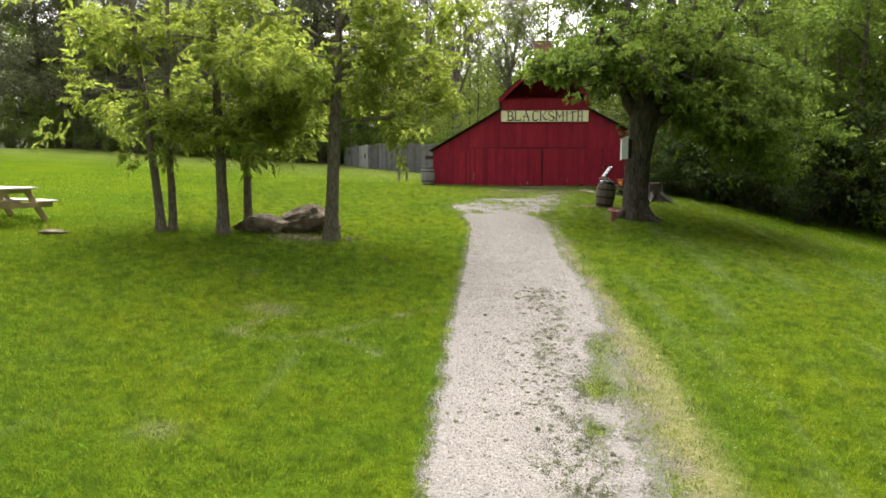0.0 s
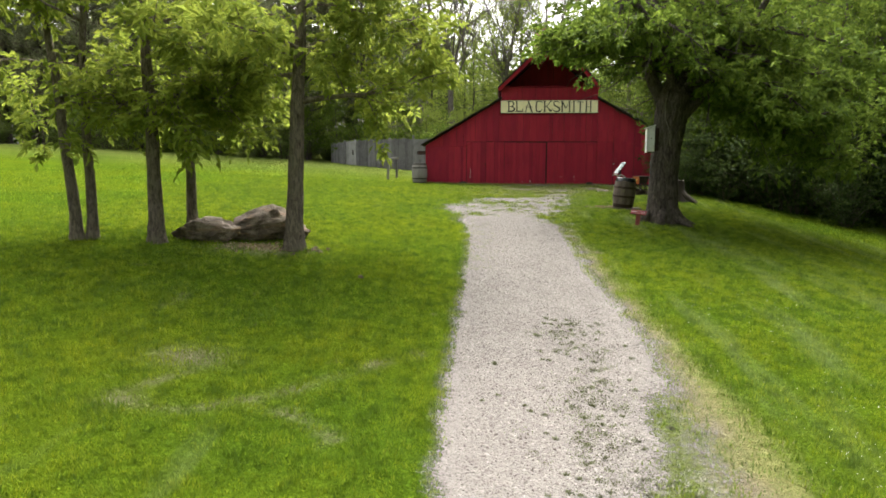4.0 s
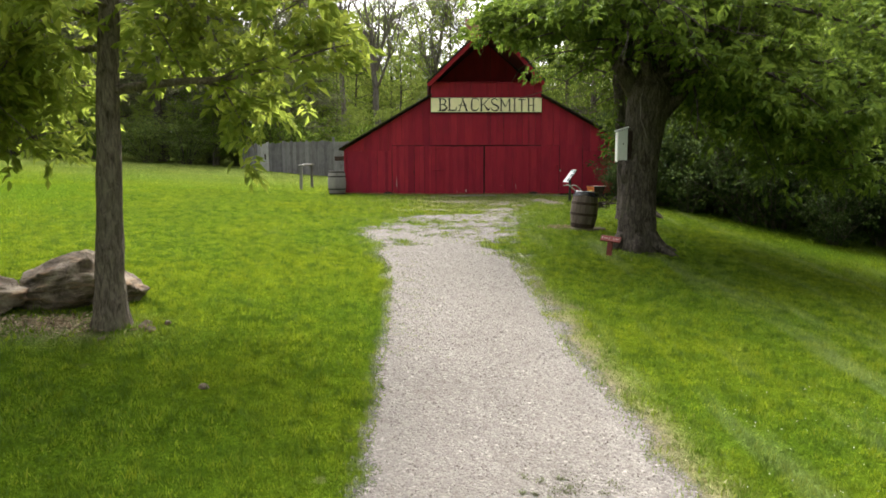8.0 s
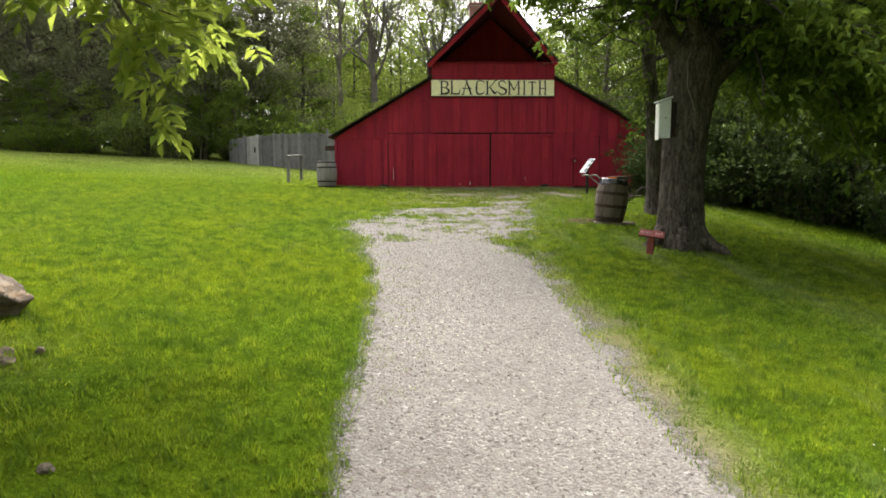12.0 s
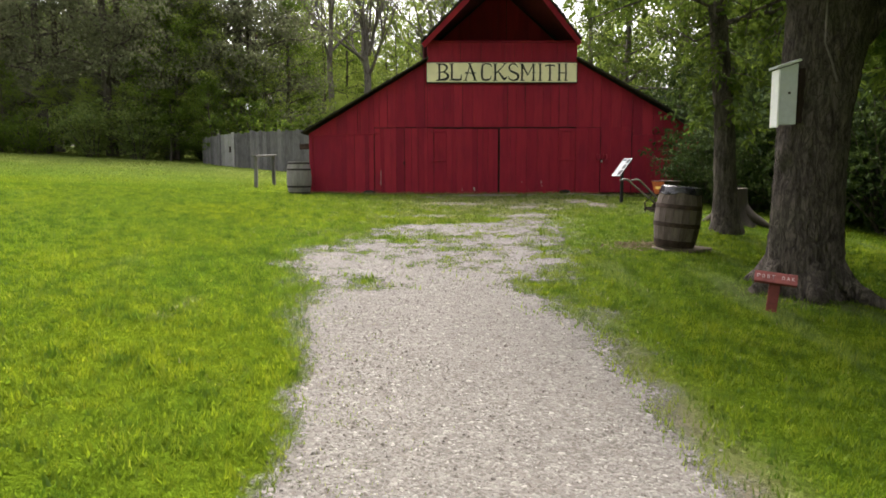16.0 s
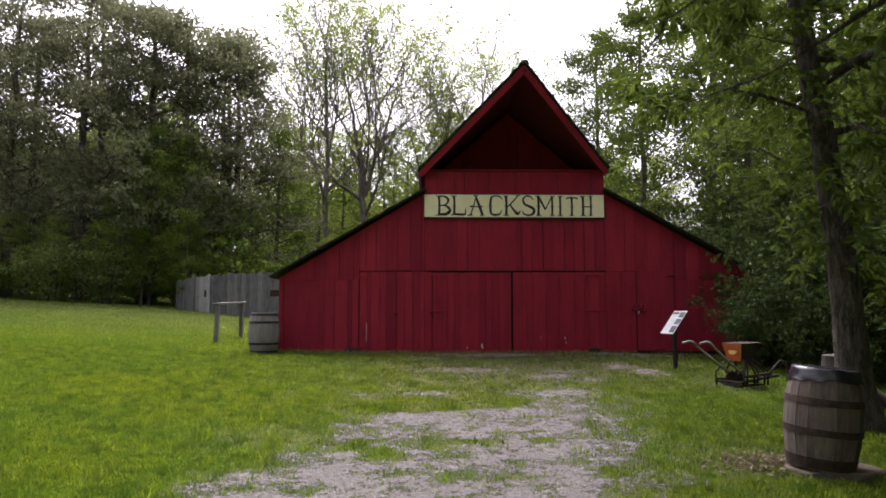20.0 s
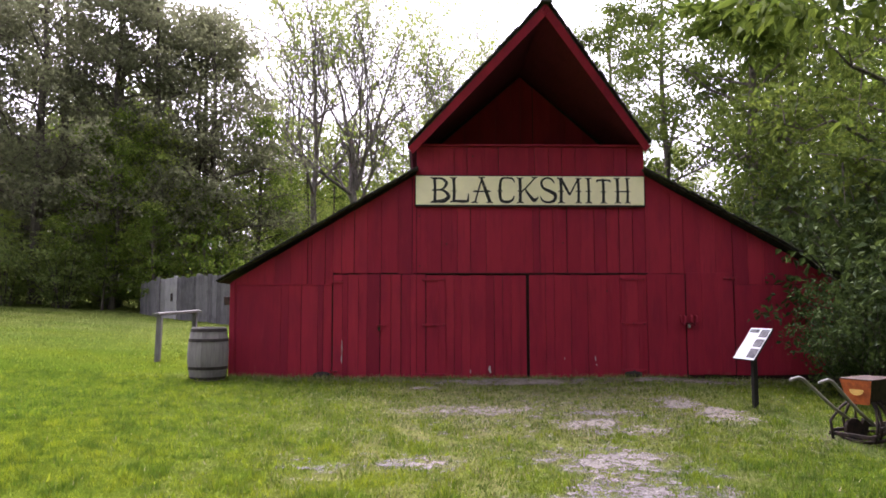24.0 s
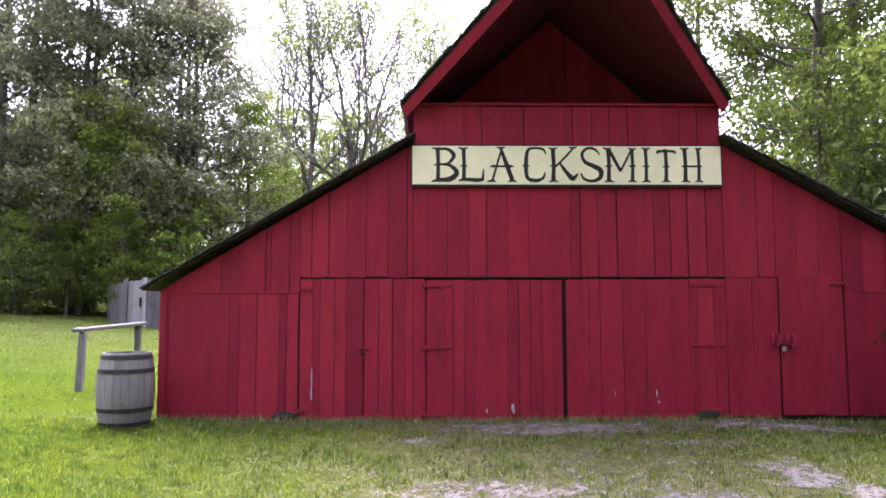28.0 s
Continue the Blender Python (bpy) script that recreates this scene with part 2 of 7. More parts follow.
def make_dry_blade():
    m = Nodes("dry_grass_blade")
    col = m.ramp(m.island(), (0.0, (0.080, 0.125, 0.022)), (0.4, (0.140, 0.180, 0.045)), (0.75, (0.205, 0.22, 0.085)), (1.0, (0.32, 0.295, 0.17)))
    return m.finish(col, 0.85, 0.0, None, 0.02)


def make_bark(name, dark, light, scale=9.0, cracks=0.0):
    m = Nodes(name)
    v = m.coords((1.0, 1.0, 0.28))
    ridge = m.noise(v, scale * 1.6, 6.0, 0.7, 0.8)
    blot = m.noise(m.coords(), 2.2, 4.0)
    col = m.ramp(ridge, (0.32, dark), (0.62, light))
    col = m.mix(m.ramp(blot, (0.5, 0.0), (0.72, 0.4)), col, (light[0] * 0.8, light[1] * 0.95, light[2] * 0.75))
    height = ridge
    if cracks:
        # plates parted by upright furrows
        warp = m.add("ShaderNodeVectorMath")
        warp.operation = "MULTIPLY_ADD"
        wob = m.add("ShaderNodeTexNoise", Vector=m.coords((1, 1, 0.5)), Scale=9.0, Detail=4.0)
        m.t.links.new(wob.outputs["Color"], warp.inputs[0])
        warp.inputs[1].default_value = (0.16, 0.16, 0.12)
        m.t.links.new(m.coords((1.0, 1.0, 0.22)), warp.inputs[2])
        cell = m.add("ShaderNodeTexVoronoi", Vector=warp.outputs[0], Scale=cracks)
        cell.feature = "DISTANCE_TO_EDGE"
        plate = m.ramp(m.math("ADD", cell.outputs["Distance"], m.math("MULTIPLY", m.math("SUBTRACT", ridge, 0.5), 0.25)), (0.0, 0.6), (0.16, 1.0))
        col = m.mix(plate, tuple(0.8 * c for c in dark), col)
        lichen = m.noise(m.coords(), 7.0, 6.0, 0.7)
        col = m.mix(m.ramp(lichen, (0.60, 0.0), (0.72, 0.35)), col, (0.15, 0.145, 0.125))
        height = m.math("ADD", m.math("MULTIPLY", ridge, 0.6), plate)
    return m.finish(col, 0.95, 0.0, m.bump(height, 1.0, 0.045), 0.1)


def make_red_paint():
    m = Nodes("red_barn_paint")
    v = m.world_coords((9.0, 9.0, 0.55))
    grain = m.noise(v, 3.2, 6.0, 0.65, 0.3)
    stain = m.noise(m.world_coords((2.6, 2.6, 0.7)), 1.5, 5.0, 0.6)
    spots = m.noise(m.world_coords((6, 6, 2.2)), 6.0, 3.0, 0.6)
    rand = m.random()
    col = m.ramp(rand, (0.0, (0.200, 0.0120, 0.028)), (0.14, (0.245, 0.0140, 0.031)), (0.5, (0.285, 0.0165, 0.034)), (1.0, (0.325, 0.022, 0.040)))
    col = m.mix(m.ramp(stain, (0.42, 0.0), (0.72, 0.55)), col, (0.145, 0.010, 0.027))
    col = m.mix(m.ramp(grain, (0.55, 0.0), (0.8, 0.4)), col, (0.34, 0.045, 0.058))
    col = m.mix(m.ramp(spots, (0.74, 0.0), (0.8, 0.6)), col, (0.09, 0.012, 0.018))
    run = m.noise(m.world_coords((14, 14, 0.5)), 2.0, 5.0, 0.7)
    col = m.mix(m.ramp(run, (0.56, 0.0), (0.74, 0.65)), col, (0.115, 0.012, 0.020))
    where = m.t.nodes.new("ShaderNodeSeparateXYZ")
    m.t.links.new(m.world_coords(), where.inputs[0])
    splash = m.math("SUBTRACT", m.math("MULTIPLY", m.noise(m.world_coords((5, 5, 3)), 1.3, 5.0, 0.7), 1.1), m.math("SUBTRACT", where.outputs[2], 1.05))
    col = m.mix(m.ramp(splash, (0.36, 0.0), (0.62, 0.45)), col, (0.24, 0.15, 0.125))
    return m.finish(col, m.ramp(grain, (0.2, 0.62), (0.8, 0.8)), 0.0, m.bump(grain, 0.35, 0.006), 0.18)


def make_wood(name, dark, light, along=(7.0, 7.0, 0.6), rough=0.85, metal=0.0):
    m = Nodes(name)
    v = m.coords(along)
    grain = m.noise(v, 5.0, 6.0, 0.65, 0.5)
    blot = m.noise(m.coords(), 3.0, 4.0)
    k = m.math("ADD", m.math("MULTIPLY", grain, 0.75), m.math("MULTIPLY", m.random(), 0.25))
    col = m.ramp(k, (0.25, dark), (0.72, light))
    col = m.mix(m.ramp(blot, (0.5, 0.0), (0.75, 0.45)), col, tuple(0.6 * c for c in dark))
    return m.finish(col, rough, metal, m.bump(grain, 0.45, 0.006), 0.25)


def make_plain(name, color, rough=0.6, metal=0.0, spread=0.18, scale=14.0, spec=0.4):
    """Paint or iron with slight wear."""
    m = Nodes(name)
    n = m.noise(m.coords(), scale, 5.0, 0.65)
    lo, hi = tuple(c * (1 - spread) for c in color), tuple(min(1.0, c * (1 + spread)) for c in color)
    return m.finish(m.ramp(n, (0.3, lo), (0.7, hi)), rough, metal, m.bump(n, 0.2, 0.004), spec)


def make_rust(name, a, b):
    m = Nodes(name)
    n = m.noise(m.coords(), 11.0, 6.0, 0.7)
    return m.finish(m.ramp(n, (0.38, a), (0.6, b)), 0.85, 0.15, m.bump(n, 0.5, 0.006), 0.3)


def make_rock():
    m = Nodes("weathered_rock")
    v = m.coords()
    n = m.noise(v, 3.0, 8.0, 0.7, 0.4)
    strata = m.noise(m.coords((1.0, 1.0, 4.5)), 2.4, 5.0, 0.6)
    col = m.ramp(n, (0.32, (0.030, 0.024, 0.019)), (0.5, (0.130, 0.104, 0.080)), (0.68, (0.275, 0.235, 0.188)))
    col = m.mix(m.ramp(strata, (0.52, 0.0), (0.66, 0.5)), col, (0.30, 0.19, 0.11))
    return m.finish(col, 0.93, 0.0, m.bump(m.math("ADD", n, strata), 1.0, 0.09), 0.2)


LAWN, GRAVEL, BLADE = make_lawn(), make_gravel(), make_grass_blade()
DRY_BLADE = make_dry_blade()
WEED = make_plain("weed_leaf", (0.150, 0.164, 0.090), 0.85, 0.0, 0.35, 3.0, 0.05)
CLOVER = make_plain("clover_white", (0.46, 0.47, 0.38), 0.9, 0.0, 0.2, 30.0, 0.05)
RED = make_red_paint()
# barn red darkened in its colour for the shade under the hood
SOFFIT = make_wood("shaded_soffit_paint", (0.085, 0.012, 0.028), (0.165, 0.022, 0.046), (7.0, 0.6, 7.0))
DARK_WOOD = make_wood("dark_backing", (0.016, 0.010, 0.010), (0.035, 0.018, 0.018))
GREY_WOOD = make_wood("weathered_grey_wood", (0.062, 0.060, 0.062), (0.205, 0.20, 0.205))
PALE_WOOD = make_wood("pale_grey_wood", (0.20, 0.20, 0.20), (0.36, 0.355, 0.35))
STAVE_OLD = make_wood("barrel_stave_brown", (0.058, 0.042, 0.034), (0.185, 0.150, 0.130))
STAVE_GREY = make_wood("barrel_stave_grey", (0.12, 0.11, 0.108), (0.26, 0.245, 0.24))
TABLE_WOOD = make_wood("table_wood", (0.24, 0.17, 0.10), (0.42, 0.32, 0.21), (0.8, 8.0, 8.0))
TABLE_TOP = make_wood("bleached_table_top", (0.52, 0.50, 0.46), (0.72, 0.70, 0.66), (0.8, 8.0, 8.0))
STUMP_WOOD = make_wood("stump_wood", (0.028, 0.022, 0.018), (0.078, 0.064, 0.052))
IRON = make_rust("dark_iron", (0.016, 0.013, 0.012), (0.05, 0.034, 0.026))
WRAP = make_plain("dark_wet_wrap", (0.020, 0.018, 0.024), 0.22, 0.0, 0.3, 8.0, 0.6)
RUSTY_HOOP = make_rust("rust_brown_hoop", (0.030, 0.020, 0.016), (0.068, 0.044, 0.034))
HOOP = make_rust("hoop_iron", (0.02, 0.017, 0.018), (0.052, 0.042, 0.038))
ORANGE = make_rust("faded_orange_paint", (0.55, 0.14, 0.035), (0.32, 0.085, 0.03))
YELLOW = make_plain("faded_yellow_paint", (0.55, 0.33, 0.07), 0.7)
GREY_STEEL = make_plain("weathered_handle", (0.24, 0.225, 0.21), 0.7, 0.1)
BLACK_POST = make_plain("black_post_paint", (0.014, 0.014, 0.015), 0.5)
PANEL_WHITE = make_plain("panel_print", (0.52, 0.525, 0.54), 0.8, 0.0, 0.04, 14.0, 0.05)
PANEL_PHOTO = make_plain("panel_photo", (0.10, 0.10, 0.105), 0.8, 0.0, 0.7, 22.0, 0.05)
# body grey set below the white front, with its turned side's shade included
BOX_PAINT = make_plain("box_paint", (0.50, 0.52, 0.54), 0.6, 0.0, 0.09)
BOX_WHITE = make_plain("box_front_paint", (0.82, 0.83, 0.83), 0.55, 0.0, 0.05)
SIGN_CREAM = make_plain("cream_sign_paint", (0.86, 0.79, 0.52), 0.6, 0.0, 0.06, 5.0)
SIGN_BLACK = make_plain("black_letter_paint", (0.013, 0.012, 0.011), 0.55)
SIGN_RED = make_plain("brown_red_sign", (0.16, 0.036, 0.032), 0.7, 0.0, 0.25)
CHIP = make_plain("bare_white_chip", (0.44, 0.37, 0.36), 0.8)
SHINGLE = make_rust("dark_shingle", (0.018, 0.018, 0.017), (0.06, 0.058, 0.05))
BRICK = make_rust("chimney_brick", (0.33, 0.15, 0.12), (0.24, 0.10, 0.085))
MORTAR = make_plain("mortar", (0.36, 0.33, 0.30), 0.95)
ROCK = make_rock()
SLAB_STONE = make_plain("earthy_slab_stone", (0.108, 0.088, 0.068), 0.95, 0.0, 0.4, 9.0, 0.1)
RAIL_WOOD = make_wood("silvered_rail_wood", (0.075, 0.075, 0.068), (0.19, 0.185, 0.17), (7.0, 0.6, 7.0))
BARK = make_bark("grey_brown_bark", (0.034, 0.028, 0.023), (0.205, 0.172, 0.142), 14.0)
OAK_BARK = make_bark("oak_bark", (0.024, 0.020, 0.017), (0.120, 0.102, 0.088), 9.0, 22.0)
DARK_BARK = make_bark("dark_bark", (0.030, 0.025, 0.021), (0.140, 0.120, 0.102), 8.0, 30.0)
FAR_BARK = make_bark("woodland_bark", (0.04, 0.034, 0.028), (0.13, 0.115, 0.095), 5.0)
PALE_BARK = make_bark("pale_bark", (0.075, 0.066, 0.057), (0.19, 0.17, 0.15), 5.0)
LEAF_YOUNG = make_leaf("young_leaf", (0.088, 0.138, 0.024), (0.160, 0.225, 0.033), (0.29, 0.335, 0.054), 0.54)
LEAF_OAK = make_leaf("oak_leaf", (0.034, 0.066, 0.012), (0.080, 0.135, 0.020), (0.18, 0.245, 0.036), 0.45)
LEAF_SECOND = make_leaf("second_tree_leaf", (0.023, 0.046, 0.008), (0.055, 0.094, 0.014), (0.135, 0.182, 0.026), 0.40)
LEAF_WOOD = make_leaf("woodland_leaf", (0.034, 0.070, 0.014), (0.082, 0.14, 0.022), (0.19, 0.255, 0.036), 0.46)
LEAF_DARK = make_leaf("dark_leaf", (0.078, 0.084, 0.049), (0.131, 0.141, 0.079), (0.21, 0.224, 0.118), 0.48)
LEAF_PALE = make_leaf("pale_spring_leaf", (0.10, 0.15, 0.034), (0.18, 0.255, 0.050), (0.32, 0.38, 0.085), 0.48)
LEAF_FRESH = make_leaf("fresh_leaf", (0.026, 0.047, 0.008), (0.056, 0.090, 0.014), (0.125, 0.162, 0.026), 0.42)
LEAF_LOW = make_leaf("low_bush_leaf", (0.066, 0.105, 0.037), (0.150, 0.212, 0.063), (0.30, 0.36, 0.105), 0.5)
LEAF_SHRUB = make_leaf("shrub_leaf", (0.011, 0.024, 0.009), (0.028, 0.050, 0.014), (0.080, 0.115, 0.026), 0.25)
LITTER = make_leaf("dry_leaf_litter", (0.10, 0.07, 0.045), (0.19, 0.145, 0.095), (0.32, 0.26, 0.19), 0.1)


# ---- building blocks ----
def fast_mesh(name, verts, faces, mat, smooth=False):
    """A mesh from arrays; faces is (n, 3) or (n, 4)."""
    verts, faces = np.asarray(verts, np.float32), np.asarray(faces, np.int32)
    me = bpy.data.meshes.new(name)
    k = faces.shape[1]
    me.vertices.add(len(verts))
    me.vertices.foreach_set("co", verts.ravel())
    me.loops.add(faces.size)
    me.loops.foreach_set("vertex_index", faces.ravel())
    me.polygons.add(len(faces))
    me.polygons.foreach_set("loop_start", np.arange(len(faces), dtype=np.int32) * k)
    me.polygons.foreach_set("use_smooth", np.full(len(faces), smooth, bool))
    me.materials.append(mat)
    me.update(calc_edges=True)
    return me


def part(name, bm, mat, parent=None, label="", smooth=False):
    """Links a bmesh, or a ready mesh, as one object under its thing."""
    if isinstance(bm, bmesh.types.BMesh):
        me = bpy.data.meshes.new(name)
        if smooth:
            for f in bm.faces:
                f.smooth = True
        bm.normal_update()
        bm.to_mesh(me)
        bm.free()
        me.materials.append(mat)
    else:
        me = bm
    ob = new(name, me)
    if parent is not None:
        ob.parent = parent
    if label:
        ob["label"] = label
    return ob


def thing(name, m, label, category, group="", kind=""):
    ob = new(name)
    ob.empty_display_size = 0.2
    ob.matrix_world = m
    return tagged(ob, label, category, group, kind)


def box(x0, x1, y0, y1, z0, z1, bevel=0.0, bm=None, m=None):
    bm = bm or bmesh.new()
    made = bmesh.ops.create_cube(bm, size=1.0)
    mat = Matrix.Translation(((x0 + x1) / 2, (y0 + y1) / 2, (z0 + z1) / 2)) @ Matrix.Diagonal((x1 - x0, y1 - y0, z1 - z0, 1))
    bmesh.ops.transform(bm, matrix=(m or Matrix()) @ mat, verts=made["verts"])
    if bevel:
        edges = list({e for v in made["verts"] for e in v.link_edges})
        bmesh.ops.bevel(bm, geom=edges, offset=bevel, segments=1, affect="EDGES")
    return bm


def prism(outline, y0, y1, bevel=0.0):
    """An outline in x and z, made thick from y0 to y1."""
    bm = bmesh.new()
    a = [bm.verts.new((x, y0, z)) for x, z in outline]
    b = [bm.verts.new((x, y1, z)) for x, z in outline]
    n = len(outline)
    bm.faces.new(a)
    bm.faces.new(b[::-1])
    for i in range(n):
        bm.faces.new((a[i], b[i], b[(i + 1) % n], a[(i + 1) % n]))
    bmesh.ops.recalc_face_normals(bm, faces=bm.faces[:])
    if bevel:
        bmesh.ops.bevel(bm, geom=bm.edges[:], offset=bevel, segments=1, affect="EDGES")
    return bm


def beam(p, q, w, h, bevel=0.0, bm=None):
    """A squared timber from p to q."""
    p, q = Vector(p), Vector(q)
    d = q - p
    m = Matrix.Translation((p + q) / 2) @ d.to_track_quat("Y", "Z").to_matrix().to_4x4()
    return box(-w / 2, w / 2, -d.length / 2, d.length / 2, -h / 2, h / 2, bevel, bm, m)


def tube(points, radii, sides=8):
    """A round limb along points: arrays of vertices and quads."""
    pts, radii = np.asarray(points, float), np.asarray(radii, float)
    d = np.gradient(pts, axis=0)
    d /= np.linalg.norm(d, axis=1, keepdims=True) + 1e-9
    ref = np.where(np.abs(d[:, 2:3]) > 0.9, np.array([[1.0, 0, 0]]), np.array([[0, 0, 1.0]]))
    u = np.cross(d, ref)
    u /= np.linalg.norm(u, axis=1, keepdims=True) + 1e-9
    for i in range(1, len(u)):
        s = u[i - 1] - d[i] * (u[i - 1] @ d[i])
        u[i] = s / (np.linalg.norm(s) + 1e-9)
    w = np.cross(d, u)
    a = np.linspace(0, 2 * np.pi, sides, endpoint=False)
    ring = pts[:, None] + radii[:, None, None] * (np.cos(a)[None, :, None] * u[:, None] + np.sin(a)[None, :, None] * w[:, None])
    n = len(pts)
    i, j = np.meshgrid(np.arange(n - 1), np.arange(sides), indexing="ij")
    k = (j + 1) % sides
    quads = np.stack([i * sides + j, i * sides + k, (i + 1) * sides + k, (i + 1) * sides + j], -1).reshape(-1, 4)
    return ring.reshape(-1, 3), quads


def joined(pieces):
    verts, faces, n = [], [], 0
    for v, f in pieces:
        verts.append(v)
        faces.append(f + n)
        n += len(v)
    return np.concatenate(verts), np.concatenate(faces)


def rod(points, radius, sides=8):
    """A bent rod as a mesh array pair with closed ends."""
    pts = np.asarray(points, float)
    pts = np.vstack([pts[:1], pts, pts[-1:]])
    r = np.full(len(pts), float(radius))
    r[0] = r[-1] = radius * 0.02
    pts[0] += (pts[1] - pts[2]) * 0.002
    pts[-1] += (pts[-2] - pts[-3]) * 0.002
    return tube(pts, r, sides)


# ---- terrain ----
Y_KNOTS = np.array([-12.0, 4.0, 10.0, 15.0, 20.0, 26.0, 34.0, 48.0, 75.0])
X_KNOTS = np.array([-34.0, -12.0, -5.0, 0.0, 5.0, 12.0, 26.0])
SLOPES = np.array([
    (0.23, -1.33, -1.77, -2.05, -2.30, -2.62, -3.23),
    (1.31, -0.06, -0.52, -0.78, -1.01, -1.43, -2.46),
    (1.69, 0.47, -0.04, -0.34, -0.49, -1.01, -2.19),
    (1.96, 0.88, 0.54, 0.20, -0.12, -0.72, -1.95),
    (2.22, 1.16, 0.85, 0.58, 0.29, -0.45, -1.66),
    (2.50, 1.41, 1.10, 0.88, 0.75, -0.04, -1.20),
    (2.86, 1.64, 1.30, 1.21, 1.19, 0.74, -0.45),
    (3.39, 2.17, 1.70, 1.63, 1.61, 1.48, 0.88),
    (4.04, 3.02, 2.78, 2.69, 2.68, 2.75, 3.02),
])


def blend(k, x):
    """Weights of a smooth curve through knots k at places x."""
    x = np.clip(np.ravel(np.asarray(x, float)), k[0], k[-1])
    n = len(k)
    i = np.clip(np.searchsorted(k, x, side="right") - 1, 0, n - 2)
    h = k[i + 1] - k[i]
    s = (x - k[i]) / h
    b, r = np.zeros((x.size, n)), np.arange(x.size)
    b[r, i] += 2 * s**3 - 3 * s**2 + 1
    b[r, i + 1] += -2 * s**3 + 3 * s**2
    for j, w in ((i, (s**3 - 2 * s**2 + s) * h), (i + 1, (s**3 - s**2) * h)):
        lo, hi = np.maximum(j - 1, 0), np.minimum(j + 1, n - 1)
        d = k[hi] - k[lo]
        np.add.at(b, (r, hi), w / d)
        np.add.at(b, (r, lo), -w / d)
    return b


def heights(x, y):
    return ((blend(Y_KNOTS, y) @ SLOPES) * blend(X_KNOTS, x)).sum(1)


def ground_at(x, y):
    return float(heights([x], [y])[0])


def smooth(a, b, x):
    s = np.clip((x - a) / (b - a), 0, 1)
    return s * s * (3 - 2 * s)


def rough_field(x, y, scale, seed):
    """Soft lumps between -1 and 1 from a few crossed waves."""
    r = np.random.RandomState(seed)
    out = np.zeros_like(x, dtype=float)
    for k in range(7):
        a, f, p = r.uniform(0, 6.28), r.uniform(0.6, 1.7) / scale, r.uniform(0, 6.28)
        out += np.sin((np.cos(a) * x + np.sin(a) * y) * f * 6.28 + p + 1.3 * np.sin((np.sin(a) * x - np.cos(a) * y) * f * 4.1 + p))
    return out / 4.2


DRIVE_Y = np.array([-14.0, 4.0, 9.0, 12.0, 15.5, 18.5, 20.0, 21.2, 22.0, 22.9, 23.6, 24.4, 25.2, 26.2, 26.9, 27.4, 28.0, 28.8])
DRIVE_L = np.array([-0.60, -0.62, -0.74, -0.78, -0.80, -0.88, -1.12, -1.36, -1.55, -1.95, -1.85, -1.65, -1.55, -1.15, -0.75, 0.90, 1.50, 1.70])
DRIVE_R = np.array([1.48, 1.50, 1.58, 1.58, 1.30, 1.24, 1.26, 1.24, 1.20, 1.55, 1.80, 2.00, 2.05, 2.15, 2.30, 2.35, 2.30, 2.20])


